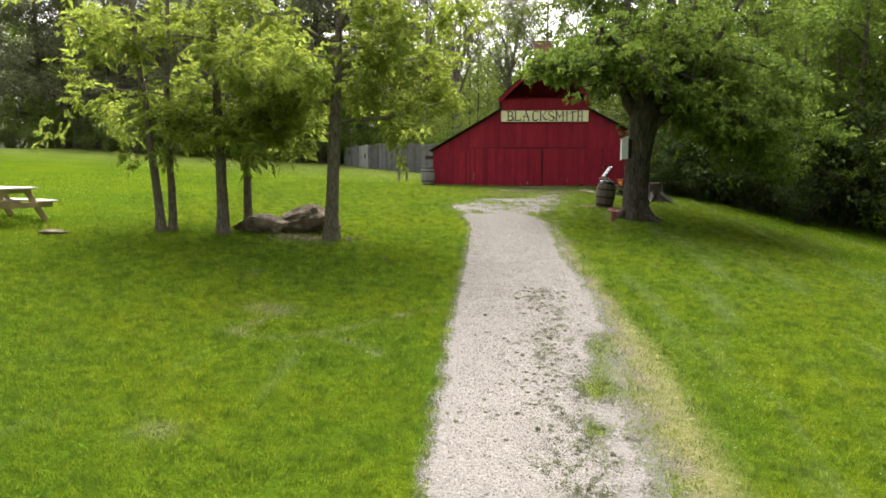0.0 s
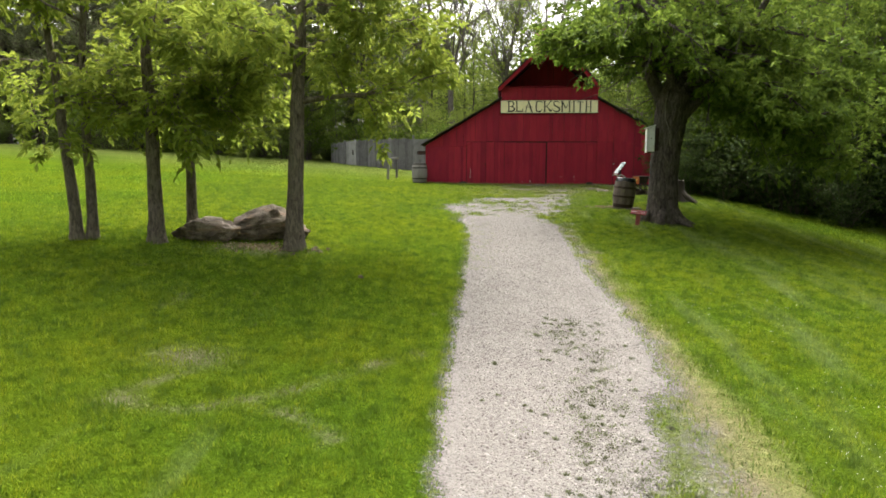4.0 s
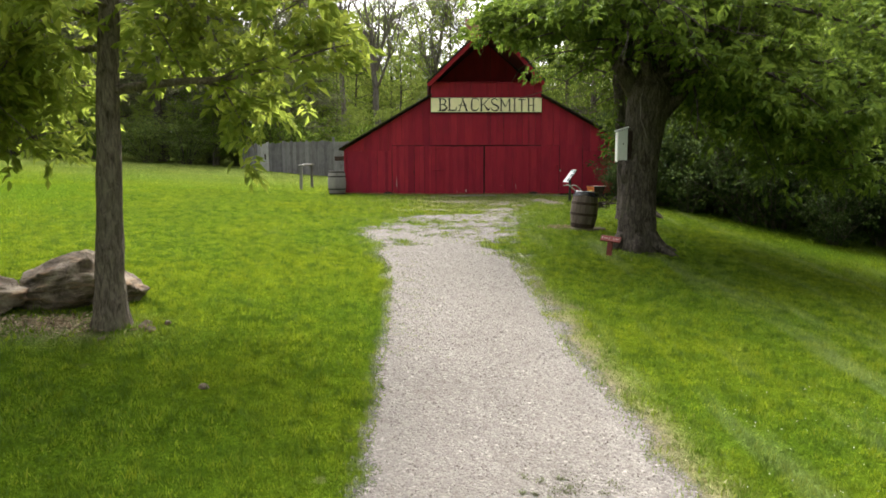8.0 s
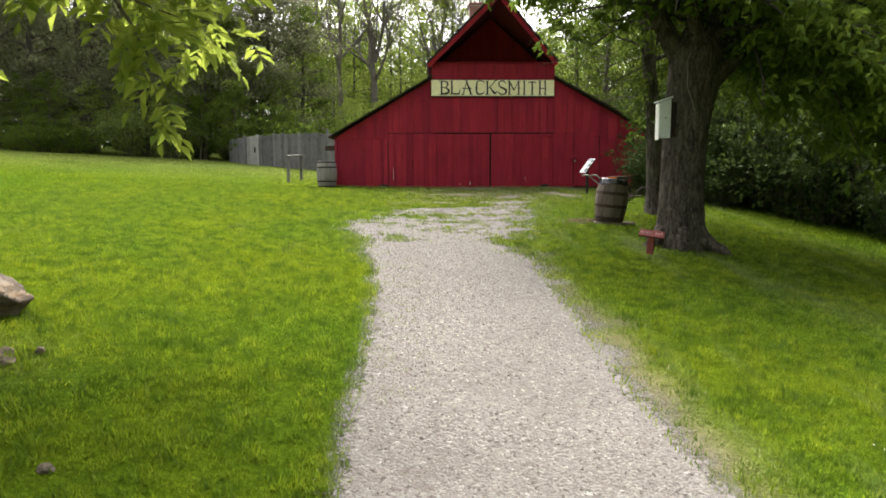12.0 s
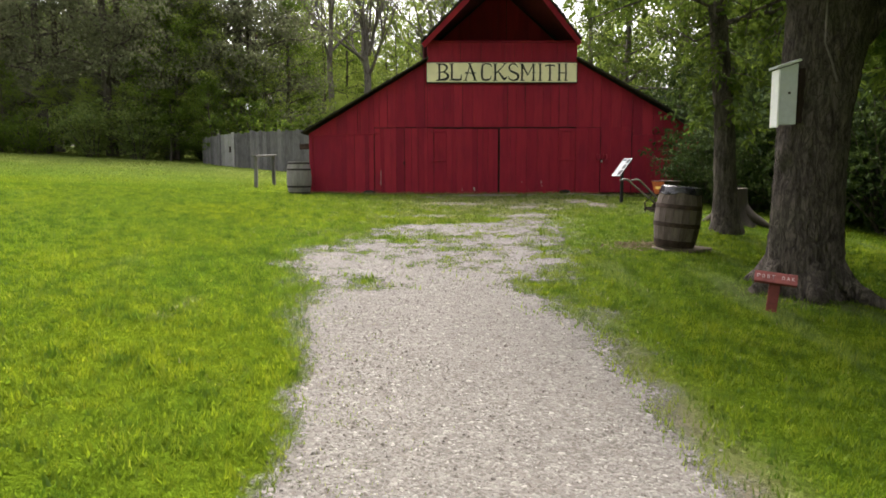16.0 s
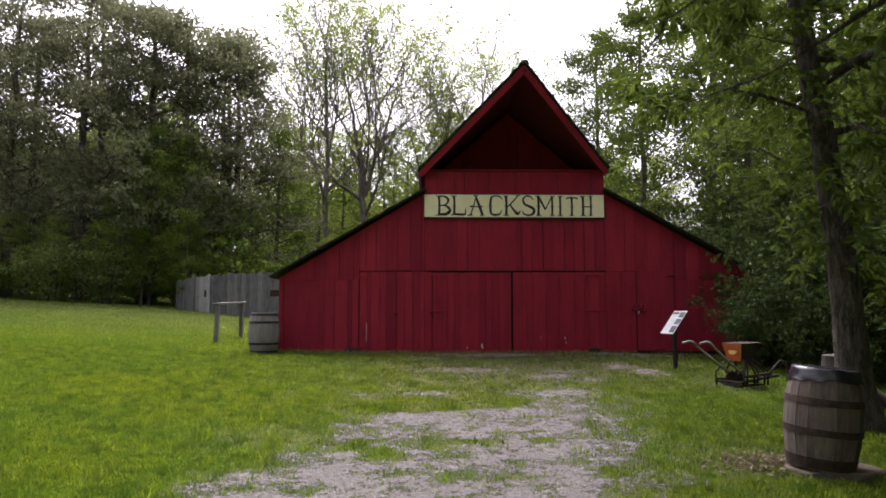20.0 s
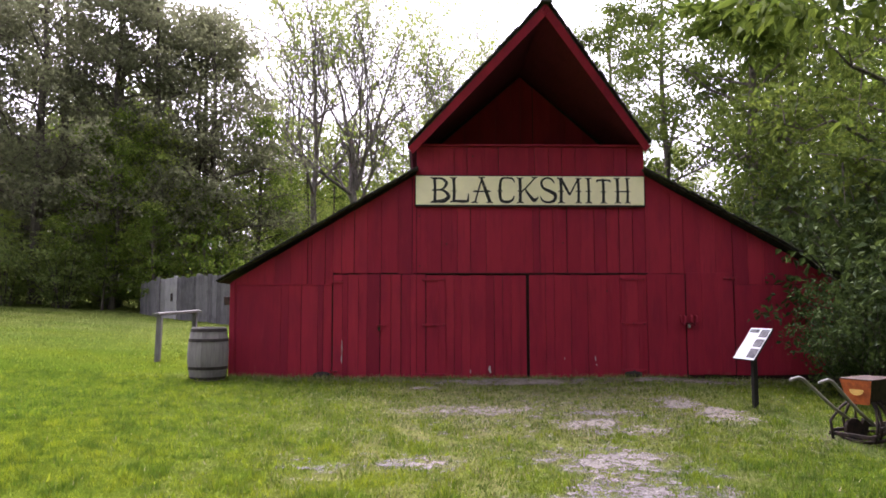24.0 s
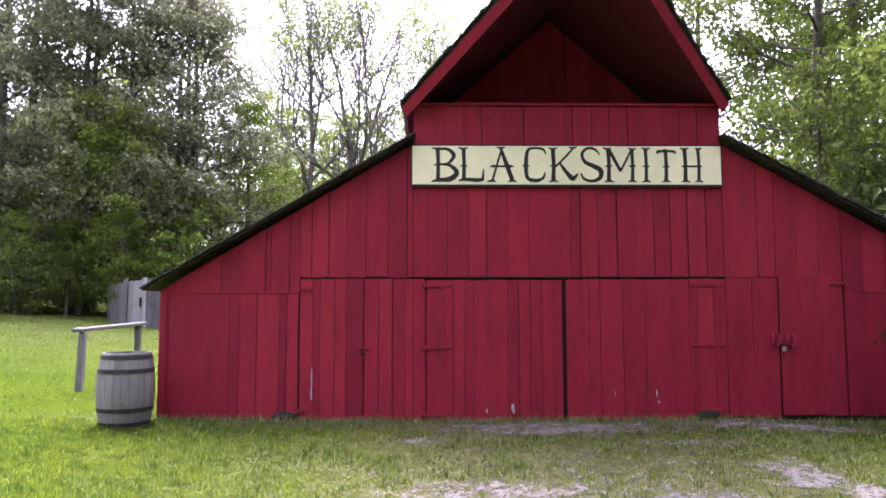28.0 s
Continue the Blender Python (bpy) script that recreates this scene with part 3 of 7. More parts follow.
def drive_cover(x, y):
    """How much gravel lies at a place: 1 on the drive, 0 on the lawn."""
    x, y = np.asarray(x, float), np.asarray(y, float)
    lo, hi = np.interp(y, DRIVE_Y, DRIVE_L), np.interp(y, DRIVE_Y, DRIVE_R)
    wob = (0.05 + 0.06 * smooth(17.0, 22.0, y)) * rough_field(x, y, 1.1, 5)
    inside = np.minimum(x - lo, (hi + 0.12 - x) * 0.55) + wob
    loose = smooth(18.0, 23.0, y)
    c = smooth(-0.24 - 0.35 * loose, 0.22 + 0.35 * loose, inside)
    c *= 1 - smooth(27.6, 28.9, y)
    # weeds grow along the right half of the first metres
    c -= 0.18 * np.exp(-((x - 0.60) / 0.32) ** 2) * (1 - smooth(9.5, 14.0, y)) * np.clip(0.45 + 0.7 * rough_field(x, y, 0.8, 8), 0, 1.2)
    c *= 1 - 0.4 * smooth(1.15, 1.35, x) * (1 - smooth(9.5, 12.0, y))
    c -= 0.66 * np.exp(-((x - 1.02 - 0.10 * (y - 7.5)) / 0.25) ** 2) * (1 - smooth(9.2, 10.8, y)) * np.clip(0.7 + 0.6 * rough_field(x, y, 1.4, 9), 0, 1.2)
    c -= 0.34 * smooth(20.5, 24.0, y) * np.clip(0.5 + 0.9 * rough_field(x, y, 0.7, 11), 0, 1.3)
    for px, py, rx, ry, k in ((-0.95, 25.2, 0.62, 0.30, 1.3), (-1.72, 25.2, 0.30, 0.50, 1.0), (0.15, 25.55, 0.28, 0.20, 0.8), (0.40, 24.3, 0.26, 0.20, 0.8), (1.70, 24.5, 0.22, 0.18, 0.8), (1.15, 25.7, 0.30, 0.16, 0.5), (-0.80, 21.8, 0.30, 0.22, 1.1), (-1.20, 21.4, 0.20, 0.20, 0.6), (0.22, 23.1, 0.24, 0.18, 0.8), (-0.33, 25.0, 0.24, 0.18, 0.5), (1.02, 22.0, 0.24, 0.24, 1.0), (1.25, 21.1, 0.20, 0.20, 0.7), (-0.4, 23.8, 0.4, 0.14, 0.4)):
        c -= 0.50 * k * np.exp(-(((x - px) / (1.7 * rx)) ** 2 + ((y - py) / (1.7 * ry)) ** 2)) * np.clip(0.8 + 0.7 * rough_field(x, y, 0.55, 21), 0, 1.6)
    c = np.clip(c, 0, 1)
    for px, py, rx, ry, k in ((1.6, 33.55, 1.5, 0.45, 0.92), (1.9, 31.0, 2.4, 2.2, 0.34), (3.55, 31.45, 0.38, 0.60, 0.92), (3.85, 30.8, 0.40, 0.60, 0.92), (4.5, 33.65, 1.2, 0.42, 0.80), (1.85, 28.5, 0.75, 0.50, 0.85), (2.10, 30.1, 0.50, 0.60, 0.80), (2.65, 29.7, 0.35, 0.35, 0.66), (2.4, 30.8, 0.55, 0.40, 0.72), (-0.05, 28.4, 0.45, 0.28, 0.72), (-0.9, 28.2, 0.5, 0.3, 0.42), (0.75, 31.0, 1.1, 0.42, 0.72), (0.1, 32.9, 0.6, 0.3, 0.55), (3.0, 32.7, 0.8, 0.35, 0.50)):
        d = np.sqrt(((x - px) / rx) ** 2 + ((y - py) / ry) ** 2)
        c = np.maximum(c, k * (1 - smooth(0.1, 1.6, d + 0.35 * rough_field(x, y, 0.5, 15) + 0.2 * rough_field(x, y, 0.22, 17))))
    return np.clip(c, 0, 1)


def dry_cover(x, y):
    x, y = np.asarray(x, float), np.asarray(y, float)
    hi = np.interp(y, DRIVE_Y, DRIVE_R)
    edge = 1.1 * np.exp(-((x - hi - 0.20) / 0.30) ** 2) * (1 - 0.6 * smooth(16.5, 19.0, y)) * (1 - smooth(19.5, 22.5, y)) * np.clip(0.85 + 0.5 * rough_field(x, y, 1.6, 37), 0.3, 1)
    strip = 0.35 * np.exp(-((x - 1.1) / 0.25) ** 2) * (1 - smooth(9.0, 11.0, y)) + 0.8 * np.exp(-((x - hi - 0.40) / 0.30) ** 2) * (1 - smooth(9.0, 12.0, y))
    mouth = np.exp(-(((x - 0.8) / 2.7) ** 2 + ((y - 28.5) / 4.6) ** 2)) * np.clip(0.55 + 0.5 * rough_field(x, y, 1.2, 39), 0.15, 1)
    apron = 0.75 * np.exp(-(((x - 2.0) / 4.5) ** 2 + ((y - 32.3) / 2.4) ** 2))
    return np.clip(edge + mouth + strip + apron, 0, 1)


TRACKS = (((-3.9, 9.5), (-3.47, 9.27), (-3.04, 9.3), (-2.63, 9.62), (-2.23, 9.93), (-1.85, 10.48), (-1.14, 11.14)), ((-2.6, 9.55), (-2.18, 9.42), (-1.83, 9.18), (-1.65, 8.98)), ((-3.4, 10.2), (-3.6, 9.9), (-3.85, 9.5)), ((-2.37, 20.3), (-2.3, 20.9)), ((-4.6, 12.0), (-4.5, 12.5)))


def track_cover(x, y):
    """Worn foot tracks in the lawn."""
    c = np.zeros_like(x)
    wob = 0.05 * rough_field(x, y, 0.5, 31)
    for line in TRACKS:
        for (ax, ay), (bx, by) in zip(line, line[1:]):
            u = np.clip(((x - ax) * (bx - ax) + (y - ay) * (by - ay)) / ((bx - ax) ** 2 + (by - ay) ** 2), 0, 1)
            d = np.hypot(x - ax - u * (bx - ax), y - ay - u * (by - ay)) + wob
            c = np.maximum(c, 0.55 * np.exp(-(np.maximum(d, 0) / 0.085) ** 2))
    return c * np.clip(0.65 + 0.6 * rough_field(x, y, 0.7, 33), 0.1, 1)


def bare_cover(x, y):
    x, y = np.asarray(x, float), np.asarray(y, float)
    c = track_cover(x, y)
    hi = np.interp(y, DRIVE_Y, DRIVE_R)
    sand = np.exp(-((x - hi - 0.17) / 0.20) ** 2) * (1 - smooth(18.0, 20.5, y)) * np.clip(0.5 + 0.7 * rough_field(x, y, 0.9, 47), 0.1, 0.9)
    c = np.maximum(c, sand)
    for px, py, rx, ry, k in ((-4.5, 15.35, 0.85, 0.45, 1.0), (3.4, 25.0, 0.75, 0.45, 0.9), (4.0, 22.0, 0.7, 0.6, 0.55), (-3.35, 6.35, 0.28, 0.2, 0.45), (-3.6, 10.5, 0.42, 0.25, 0.8), (-3.75, 9.35, 0.2, 0.14, 0.7), (4.9, 29.5, 0.9, 0.5, 0.6), (1.73, 17.37, 0.24, 0.2, 0.7), (6.0, 34.0, 2.2, 0.5, 0.4), (-1.6, 25.4, 0.55, 0.45, 0.5), (-1.0, 33.95, 3.0, 0.40, 0.8), (3.5, 33.9, 4.5, 0.40, 0.8)):
        c = np.maximum(c, k * np.exp(-(((x - px) / rx) ** 2 + ((y - py) / ry) ** 2)))
    return c


def make_ground():
    fine_x, fine_y = np.r_[np.arange(-14, -6, 0.22), np.arange(-6, 4, 0.10), np.arange(4, 14.01, 0.22)], np.r_[np.arange(3, 5, 0.22), np.arange(5, 22, 0.11), np.arange(22, 37.01, 0.22)]
    xs = np.r_[-900, -400, -200, -120, -80, np.arange(-60, -14, 1.5), fine_x, np.arange(15, 46, 1.5), 60, 90, 140, 220, 420, 900]
    ys = np.r_[-900, -300, -120, -60, np.arange(-30, 3, 1.2), fine_y, np.arange(38, 90, 1.5), 100, 130, 180, 260, 420, 900]
    gx, gy = np.meshgrid(xs, ys)
    x, y = gx.ravel(), gy.ravel()
    z = heights(x, y) + 0.014 * rough_field(x, y, 1.7, 2) * (1 - smooth(30, 60, np.abs(x)))
    n, k = len(ys), len(xs)
    i, j = np.meshgrid(np.arange(n - 1), np.arange(k - 1), indexing="ij")
    quads = np.stack([i * k + j, i * k + j + 1, (i + 1) * k + j + 1, (i + 1) * k + j], -1).reshape(-1, 4)
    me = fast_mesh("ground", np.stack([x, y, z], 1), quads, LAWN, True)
    for name, field in (("dry", dry_cover), ("bare", bare_cover)):
        me.attributes.new(name, "FLOAT", "POINT").data.foreach_set("value", field(x, y).astype(np.float32))
    tagged(new("ground", me), "mown green lawn sloping gently up to the barn", "lawn", kind="structure")


def surface(x, y):
    x, y = np.ravel(x), np.ravel(y)
    return heights(x, y) + 0.014 * rough_field(x, y, 1.7, 2)


def make_driveway():
    xs, ys = np.arange(-2.6, 6.2, 0.12), np.arange(-14, 34.05, 0.12)
    gx, gy = np.meshgrid(xs, ys)
    x, y = gx.ravel(), gy.ravel()
    c = drive_cover(x, y)
    z = surface(x, y) + 0.012
    n, k = len(ys), len(xs)
    i, j = np.meshgrid(np.arange(n - 1), np.arange(k - 1), indexing="ij")
    quads = np.stack([i * k + j, i * k + j + 1, (i + 1) * k + j + 1, (i + 1) * k + j], -1).reshape(-1, 4)
    quads = quads[c[quads].max(1) > 0.02]
    used, back = np.unique(quads, return_inverse=True)
    me = fast_mesh("driveway", np.stack([x, y, z], 1)[used], back.reshape(-1, 4), GRAVEL, True)
    me.attributes.new("cover", "FLOAT", "POINT").data.foreach_set("value", c[used].astype(np.float32))
    tagged(new("driveway", me), "pale crushed gravel drive leading to the barn", "driveway", kind="structure")


make_ground()
make_driveway()

# ---- the barn ----
WALL_Y = 34.15
XL, XR, X_MID = -3.40, 7.55, 1.95
GABLE_L, GABLE_R = -0.12, 4.03
EAVE_Z, SHED_Z, GABLE_Z, APEX_Z = 3.02, 4.97, 5.42, 7.23
BACK_Y = 49.5
# set-back of the gable boards, deepened to darken them under the hood
GABLE_BACK = 1.25


def shed_top(x):
    """Underside of the roofs over the front wall."""
    if x <= GABLE_L:
        return EAVE_Z - 0.10 + (x - XL) / (GABLE_L - XL) * (SHED_Z - EAVE_Z)
    if x >= GABLE_R:
        return EAVE_Z - 0.10 + (XR - x) / (XR - GABLE_R) * (SHED_Z - EAVE_Z)
    return 99.0


def plank(parent, x0, x1, z0, top0, top1, rng, depth=0.026, proud=0.0, name="plank", gap=0.0055):
    """One upright board of the front, a little uneven."""
    y = WALL_Y + rng.uniform(-0.004, 0.004) - proud
    s0, s1 = gap * rng.choice((0.08, 0.14, 0.3, 0.6, 1.3)), gap * rng.choice((0.08, 0.14, 0.3, 0.6, 1.3))
    t = rng.uniform(-0.004, 0.004)
    outline = [(x0 + s0, z0 + rng.uniform(-0.012, 0.012)), (x1 - s1, z0 + rng.uniform(-0.012, 0.012)), (x1 - s1 + t, top1), (x0 + s0 + t, top0)]
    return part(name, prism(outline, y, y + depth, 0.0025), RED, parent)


def tier(parent, seams, z0, top, rng, proud=0.0):
    for a, b in zip(seams[:-1], seams[1:]):
        ta, tb = (min(top, shed_top(a)), min(top, shed_top(b)))
        if max(ta, tb) - z0 < 0.08:
            continue
        plank(parent, a, b, z0, max(ta, z0 + 0.02), max(tb, z0 + 0.02), rng, proud=proud)


def strap_hinge(parent, x0, x1, z, y):
    h = part("hinge", box(x0, x1, y - 0.016, y, z - 0.022, z + 0.022, 0.004), RED, parent)
    for x in (x0 + 0.03, (x0 + x1) / 2, x1 - 0.03):
        bm = bmesh.new()
        bmesh.ops.create_cone(bm, cap_ends=True, segments=8, radius1=0.012, radius2=0.009, depth=0.012, matrix=Matrix.Translation((x, y - 0.021, z)) @ Euler((radians(90), 0, 0)).to_matrix().to_4x4())
        part("bolt", bm, IRON, h)


def shingle_run(parent, p, q, y0, rng, name="shingle"):
    """Ragged shingle butts along a roof's front edge from p to q (x, z)."""
    p, q = Vector((p[0], 0, p[1])), Vector((q[0], 0, q[1]))
    d = (q - p)
    length = d.length
    d.normalize()
    up = Vector((-d.z, 0, d.x)) if d.x > 0 else Vector((d.z, 0, -d.x))
    s = 0.0
    while s < length:
        w = rng.uniform(0.13, 0.2)
        e = min(s + w + 0.03, length + 0.02)
        a, b = p + d * s + up * rng.uniform(0.0, 0.008), p + d * e + up * rng.uniform(0.006, 0.018)
        t = rng.uniform(0.014, 0.022)
        out = [(a.x, a.z), (b.x, b.z), (b.x + up.x * t, b.z + up.z * t), (a.x + up.x * t, a.z + up.z * t)]
        yy = y0 - rng.uniform(0.0, 0.035)
        part(name, prism(out, yy, yy + 0.45), SHINGLE, parent)
        s += w


def roof_slab(name, parent, p, q, y0, y1, thick, mat):
    """A sloping roof plane, p and q (x, z) its lower and upper edge."""
    d = Vector((q[0] - p[0], 0, q[1] - p[1])).normalized()
    up = Vector((-d.z, 0, d.x)) if d.x > 0 else Vector((d.z, 0, -d.x))
    out = [p, q, (q[0] + up.x * thick, q[1] + up.z * thick), (p[0] + up.x * thick, p[1] + up.z * thick)]
    return part(name, prism(out, y0, y1), mat, parent)


def plate(corners, thick):
    """A flat panel with the given corners, made thick along a vector."""
    bm = bmesh.new()
    a = [bm.verts.new(c) for c in corners]
    b = [bm.verts.new(Vector(c) + thick) for c in corners]
    n = len(a)
    bm.faces.new(a)
    bm.faces.new(b[::-1])
    for i in range(n):
        bm.faces.new((a[i], b[i], b[(i + 1) % n], a[(i + 1) % n]))
    bmesh.ops.recalc_face_normals(bm, faces=bm.faces[:])
    return bm


def make_barn():
    rng = random.Random(7)
    gz = ground_at(2.0, WALL_Y) - 0.02
    barn = thing("blacksmith_barn", Matrix.Translation((0, 0, 0)), "old red-painted board barn with steep gable and two lean-to sheds", "barn")

    # dark backing that shows in the joints, and the closed sides and back
    shed = part("backing", prism([(XL + 0.01, gz - 0.2), (XR - 0.01, gz - 0.2), (XR - 0.01, EAVE_Z - 0.13), (GABLE_R, SHED_Z - 0.13), (GABLE_R, GABLE_Z - 0.04), (GABLE_L, GABLE_Z - 0.04), (GABLE_L, SHED_Z - 0.13), (XL + 0.01, EAVE_Z - 0.13)], WALL_Y + 0.03, WALL_Y + 0.10), DARK_WOOD, barn)
    part("gable_backing", prism([(GABLE_L + 0.02, GABLE_Z - 0.05), (GABLE_R - 0.02, GABLE_Z - 0.05), (GABLE_R - 0.02, GABLE_Z + 0.02), (X_MID, APEX_Z - 0.1), (GABLE_L + 0.02, GABLE_Z + 0.02)], WALL_Y + GABLE_BACK + 0.03, WALL_Y + GABLE_BACK + 0.08), DARK_WOOD, barn)
    # unseen floor closing the set-back added for shade
    part("loft_ledge", box(GABLE_L, GABLE_R, WALL_Y + 0.02, WALL_Y + GABLE_BACK + 0.02, GABLE_Z - 0.035, GABLE_Z - 0.005), DARK_WOOD, barn)
    part("back_wall", prism([(XL, gz - 0.2), (XR, gz - 0.2), (XR, EAVE_Z - 0.1), (GABLE_R, SHED_Z - 0.1), (GABLE_R, GABLE_Z), (X_MID, APEX_Z - 0.15), (GABLE_L, GABLE_Z), (GABLE_L, SHED_Z - 0.1), (XL, EAVE_Z - 0.1)], BACK_Y - 0.1, BACK_Y), RED, barn)
    for name, x0, x1 in (("side_wall", XL, XL + 0.10), ("side_wall", XR - 0.10, XR)):
        side = part(name, box(x0, x1, WALL_Y + 0.11, BACK_Y - 0.11, gz - 0.4, EAVE_Z - 0.12), DARK_WOOD, barn)
        xo = x0 - 0.012 if x0 < 0 else x1 + 0.012
        y = WALL_Y + 0.05
        while y < BACK_Y - 0.3:
            w = rng.uniform(0.18, 0.32)
            part("plank", box(min(xo, xo + 0.012 if x0 < 0 else xo - 0.012), max(xo, xo + 0.012 if x0 < 0 else xo - 0.012), y, y + w - 0.008, gz - 0.05, EAVE_Z - 0.12), RED, side)
            y += w
    for x0, x1 in ((GABLE_L, GABLE_L + 0.08), (GABLE_R - 0.08, GABLE_R)):
        part("clerestory_wall", box(x0, x1, WALL_Y + 0.11, BACK_Y - 0.11, SHED_Z - 0.2, GABLE_Z - 0.02), RED, barn)

    # front wall boards, tier by tier
    wall = part("front_wall", box(XL + 0.02, XR - 0.02, WALL_Y + 0.101, WALL_Y + 0.13, gz - 0.1, gz + 0.02), DARK_WOOD, barn)
    upper = [XL, -2.94, -2.64, -2.36, -2.06, -1.99, -1.75, -1.61, -1.46, -1.23, -1.0, -0.75, -0.45, -0.2, GABLE_L, 0.07, 0.33, 0.62, 0.85, 1.14, 1.42, 1.98, 2.11, 2.35, 2.60, 2.85, 3.10, 3.32, 3.55, 3.80, GABLE_R, 4.49, 4.72, 5.02, 5.30, 5.615, 5.9, 6.2, 6.5, 6.82, 7.15, XR]
    for a, b in zip(upper[:-1], upper[1:]):
        z0 = 2.87 if b < -1.6 or a > 5.6 else 3.07
        if a >= 1.4 and b <= 4.0:
            z0 = 3.075
        if GABLE_L <= a and b <= GABLE_R:
            plank(wall, a, b, z0, 4.86, 4.86, rng)
        else:
            tier(wall, [a, b], z0, 9.0, rng)
    # lower boards beside the doors, one thickness proud of the upper ones
    lower_left = [XL - 0.01, -3.30, -2.52, -2.39, -2.16, -1.87, -1.77, -1.62]
    tier(wall, lower_left, gz + 0.03, 2.86, rng, 0.006)
    for a, b in zip((-0.76, -0.57, -0.39, -0.22, -0.12), (-0.57, -0.39, -0.22, -0.12, 0.05)):
        plank(wall, a, b, gz + 0.02, 3.05, 3.05, rng, proud=0.004)
    tier(wall, [4.03, 4.38, 4.72], gz + 0.03, 3.06, rng, 0.004)
    tier(wall, [5.62, 5.95, 6.3, 6.62, 6.95, 7.25, XR + 0.01], gz + 0.05, 2.86, rng, 0.004)
    # boards over the sign and in the gable
    over = [GABLE_L, 0.29, 0.56, 0.80, 1.07, 1.37, 1.91, 2.03, 2.28, 2.53, 2.77, 3.0, 3.24, 3.48, 3.72, GABLE_R]
    for a, b in zip(over[:-1], over[1:]):
        plank(wall, a, b, 4.80, 5.38, 5.38, rng)
    part("ledge_trim", box(GABLE_L - 0.02, GABLE_R + 0.02, WALL_Y - 0.035, WALL_Y + 0.02, 5.385, 5.425, 0.006), RED, barn)
    part("ledge_trim", box(1.0, 2.9, WALL_Y + GABLE_BACK - 0.03, WALL_Y + GABLE_BACK + 0.02, 5.62, 5.67, 0.006), RED, barn)

    def gable_top(x):
        return GABLE_Z + (APEX_Z - GABLE_Z) * (1 - abs(x - X_MID) / (X_MID - GABLE_L)) - 0.12

    xs = [GABLE_L + 0.03, 0.22, 0.5, 0.82, 1.12, 1.45, 1.76, X_MID, 2.2, 2.55, 2.85, 3.2, 3.5, 3.75, GABLE_R - 0.03]
    for a, b in zip(xs[:-1], xs[1:]):
        plank(wall, a, b, 5.43, gable_top(a), gable_top(b), rng, proud=-GABLE_BACK)
    part("drip_board", box(XL, -1.63, WALL_Y - 0.018, WALL_Y + 0.01, 2.862, 2.882, 0.004), RED, barn)
    part("corner_board", box(XL - 0.02, XL + 0.075, WALL_Y - 0.03, WALL_Y + 0.05, gz + 0.02, EAVE_Z - 0.12, 0.005), RED, barn)
    part("corner_board", box(XR - 0.075, XR + 0.02, WALL_Y - 0.03, WALL_Y + 0.05, gz + 0.02, EAVE_Z - 0.12, 0.005), RED, barn)

    # doors
    def door(seams, z0, top, proud, label):
        d = part("door", box(seams[0] + 0.02, seams[-1] - 0.02, WALL_Y + 0.006, WALL_Y + 0.026, z0 + 0.03, top - 0.03), DARK_WOOD, barn, label)
        for a, b in zip(seams[:-1], seams[1:]):
            plank(d, a, b, z0, top + rng.uniform(-0.008, 0.004), top + rng.uniform(-0.008, 0.004), rng, 0.022, proud, "plank", 0.004)
        return d

    single = door([-1.60, -1.43, -1.34, -1.15, -1.0, -0.77], gz + 0.02, 3.05, 0.012, "narrow red board door with latch")
    strap_hinge(single, -1.62, -1.42, 2.92, WALL_Y - 0.018)
    strap_hinge(single, -1.62, -1.50, 1.34, WALL_Y - 0.018)
    latch = part("latch", box(-0.83, -0.68, WALL_Y - 0.045, WALL_Y - 0.018, 2.135, 2.165, 0.004), RED, single)
    bm = box(-0.80, -0.755, WALL_Y - 0.07, WALL_Y - 0.05, 2.05, 2.115, 0.008)
    part("padlock", bm, IRON, latch, "small dark padlock")
    v, f = rod([(-0.795, WALL_Y - 0.06, 2.11), (-0.795, WALL_Y - 0.06, 2.15), (-0.778, WALL_Y - 0.06, 2.165), (-0.76, WALL_Y - 0.06, 2.15), (-0.76, WALL_Y - 0.06, 2.11)], 0.006, 6)
    part("shackle", fast_mesh("shackle", v, f, IRON, True), IRON, latch)
    left = door([0.055, 0.40, 0.55, 0.68, 0.84, 1.12, 1.27, 1.42, 1.57, 1.72, 1.845], gz + 0.01, 3.035, 0.014, "wide red double-door leaf with strap hinges")
    for z in (2.96, 2.15, 1.28):
        strap_hinge(left, -0.02, 0.40, z, WALL_Y - 0.02)
    part("batten", box(0.28, 0.40, WALL_Y - 0.032, WALL_Y - 0.018, gz + 0.06, 2.99, 0.003), RED, left)
    right = door([1.90, 2.14, 2.20, 2.35, 2.65, 2.95, 3.30, 3.54, 3.88, 4.02], gz + 0.01, 3.045, 0.010, "wide red double-door leaf with strap hinges")
    for z in (2.97, 2.17, 1.34):
        strap_hinge(right, 3.54, 3.99, z, WALL_Y - 0.018)
    for x in (3.56, 3.86):
        part("batten", box(x, x + 0.08, WALL_Y - 0.030, WALL_Y - 0.015, 1.36, 2.95, 0.003), RED, right)
    shed_door = door([4.74, 5.02, 5.31, 5.60], gz + 0.06, 3.085, 0.012, "red shed door with two loop handles")
    strap_hinge(shed_door, 5.42, 5.66, 2.98, WALL_Y - 0.018)
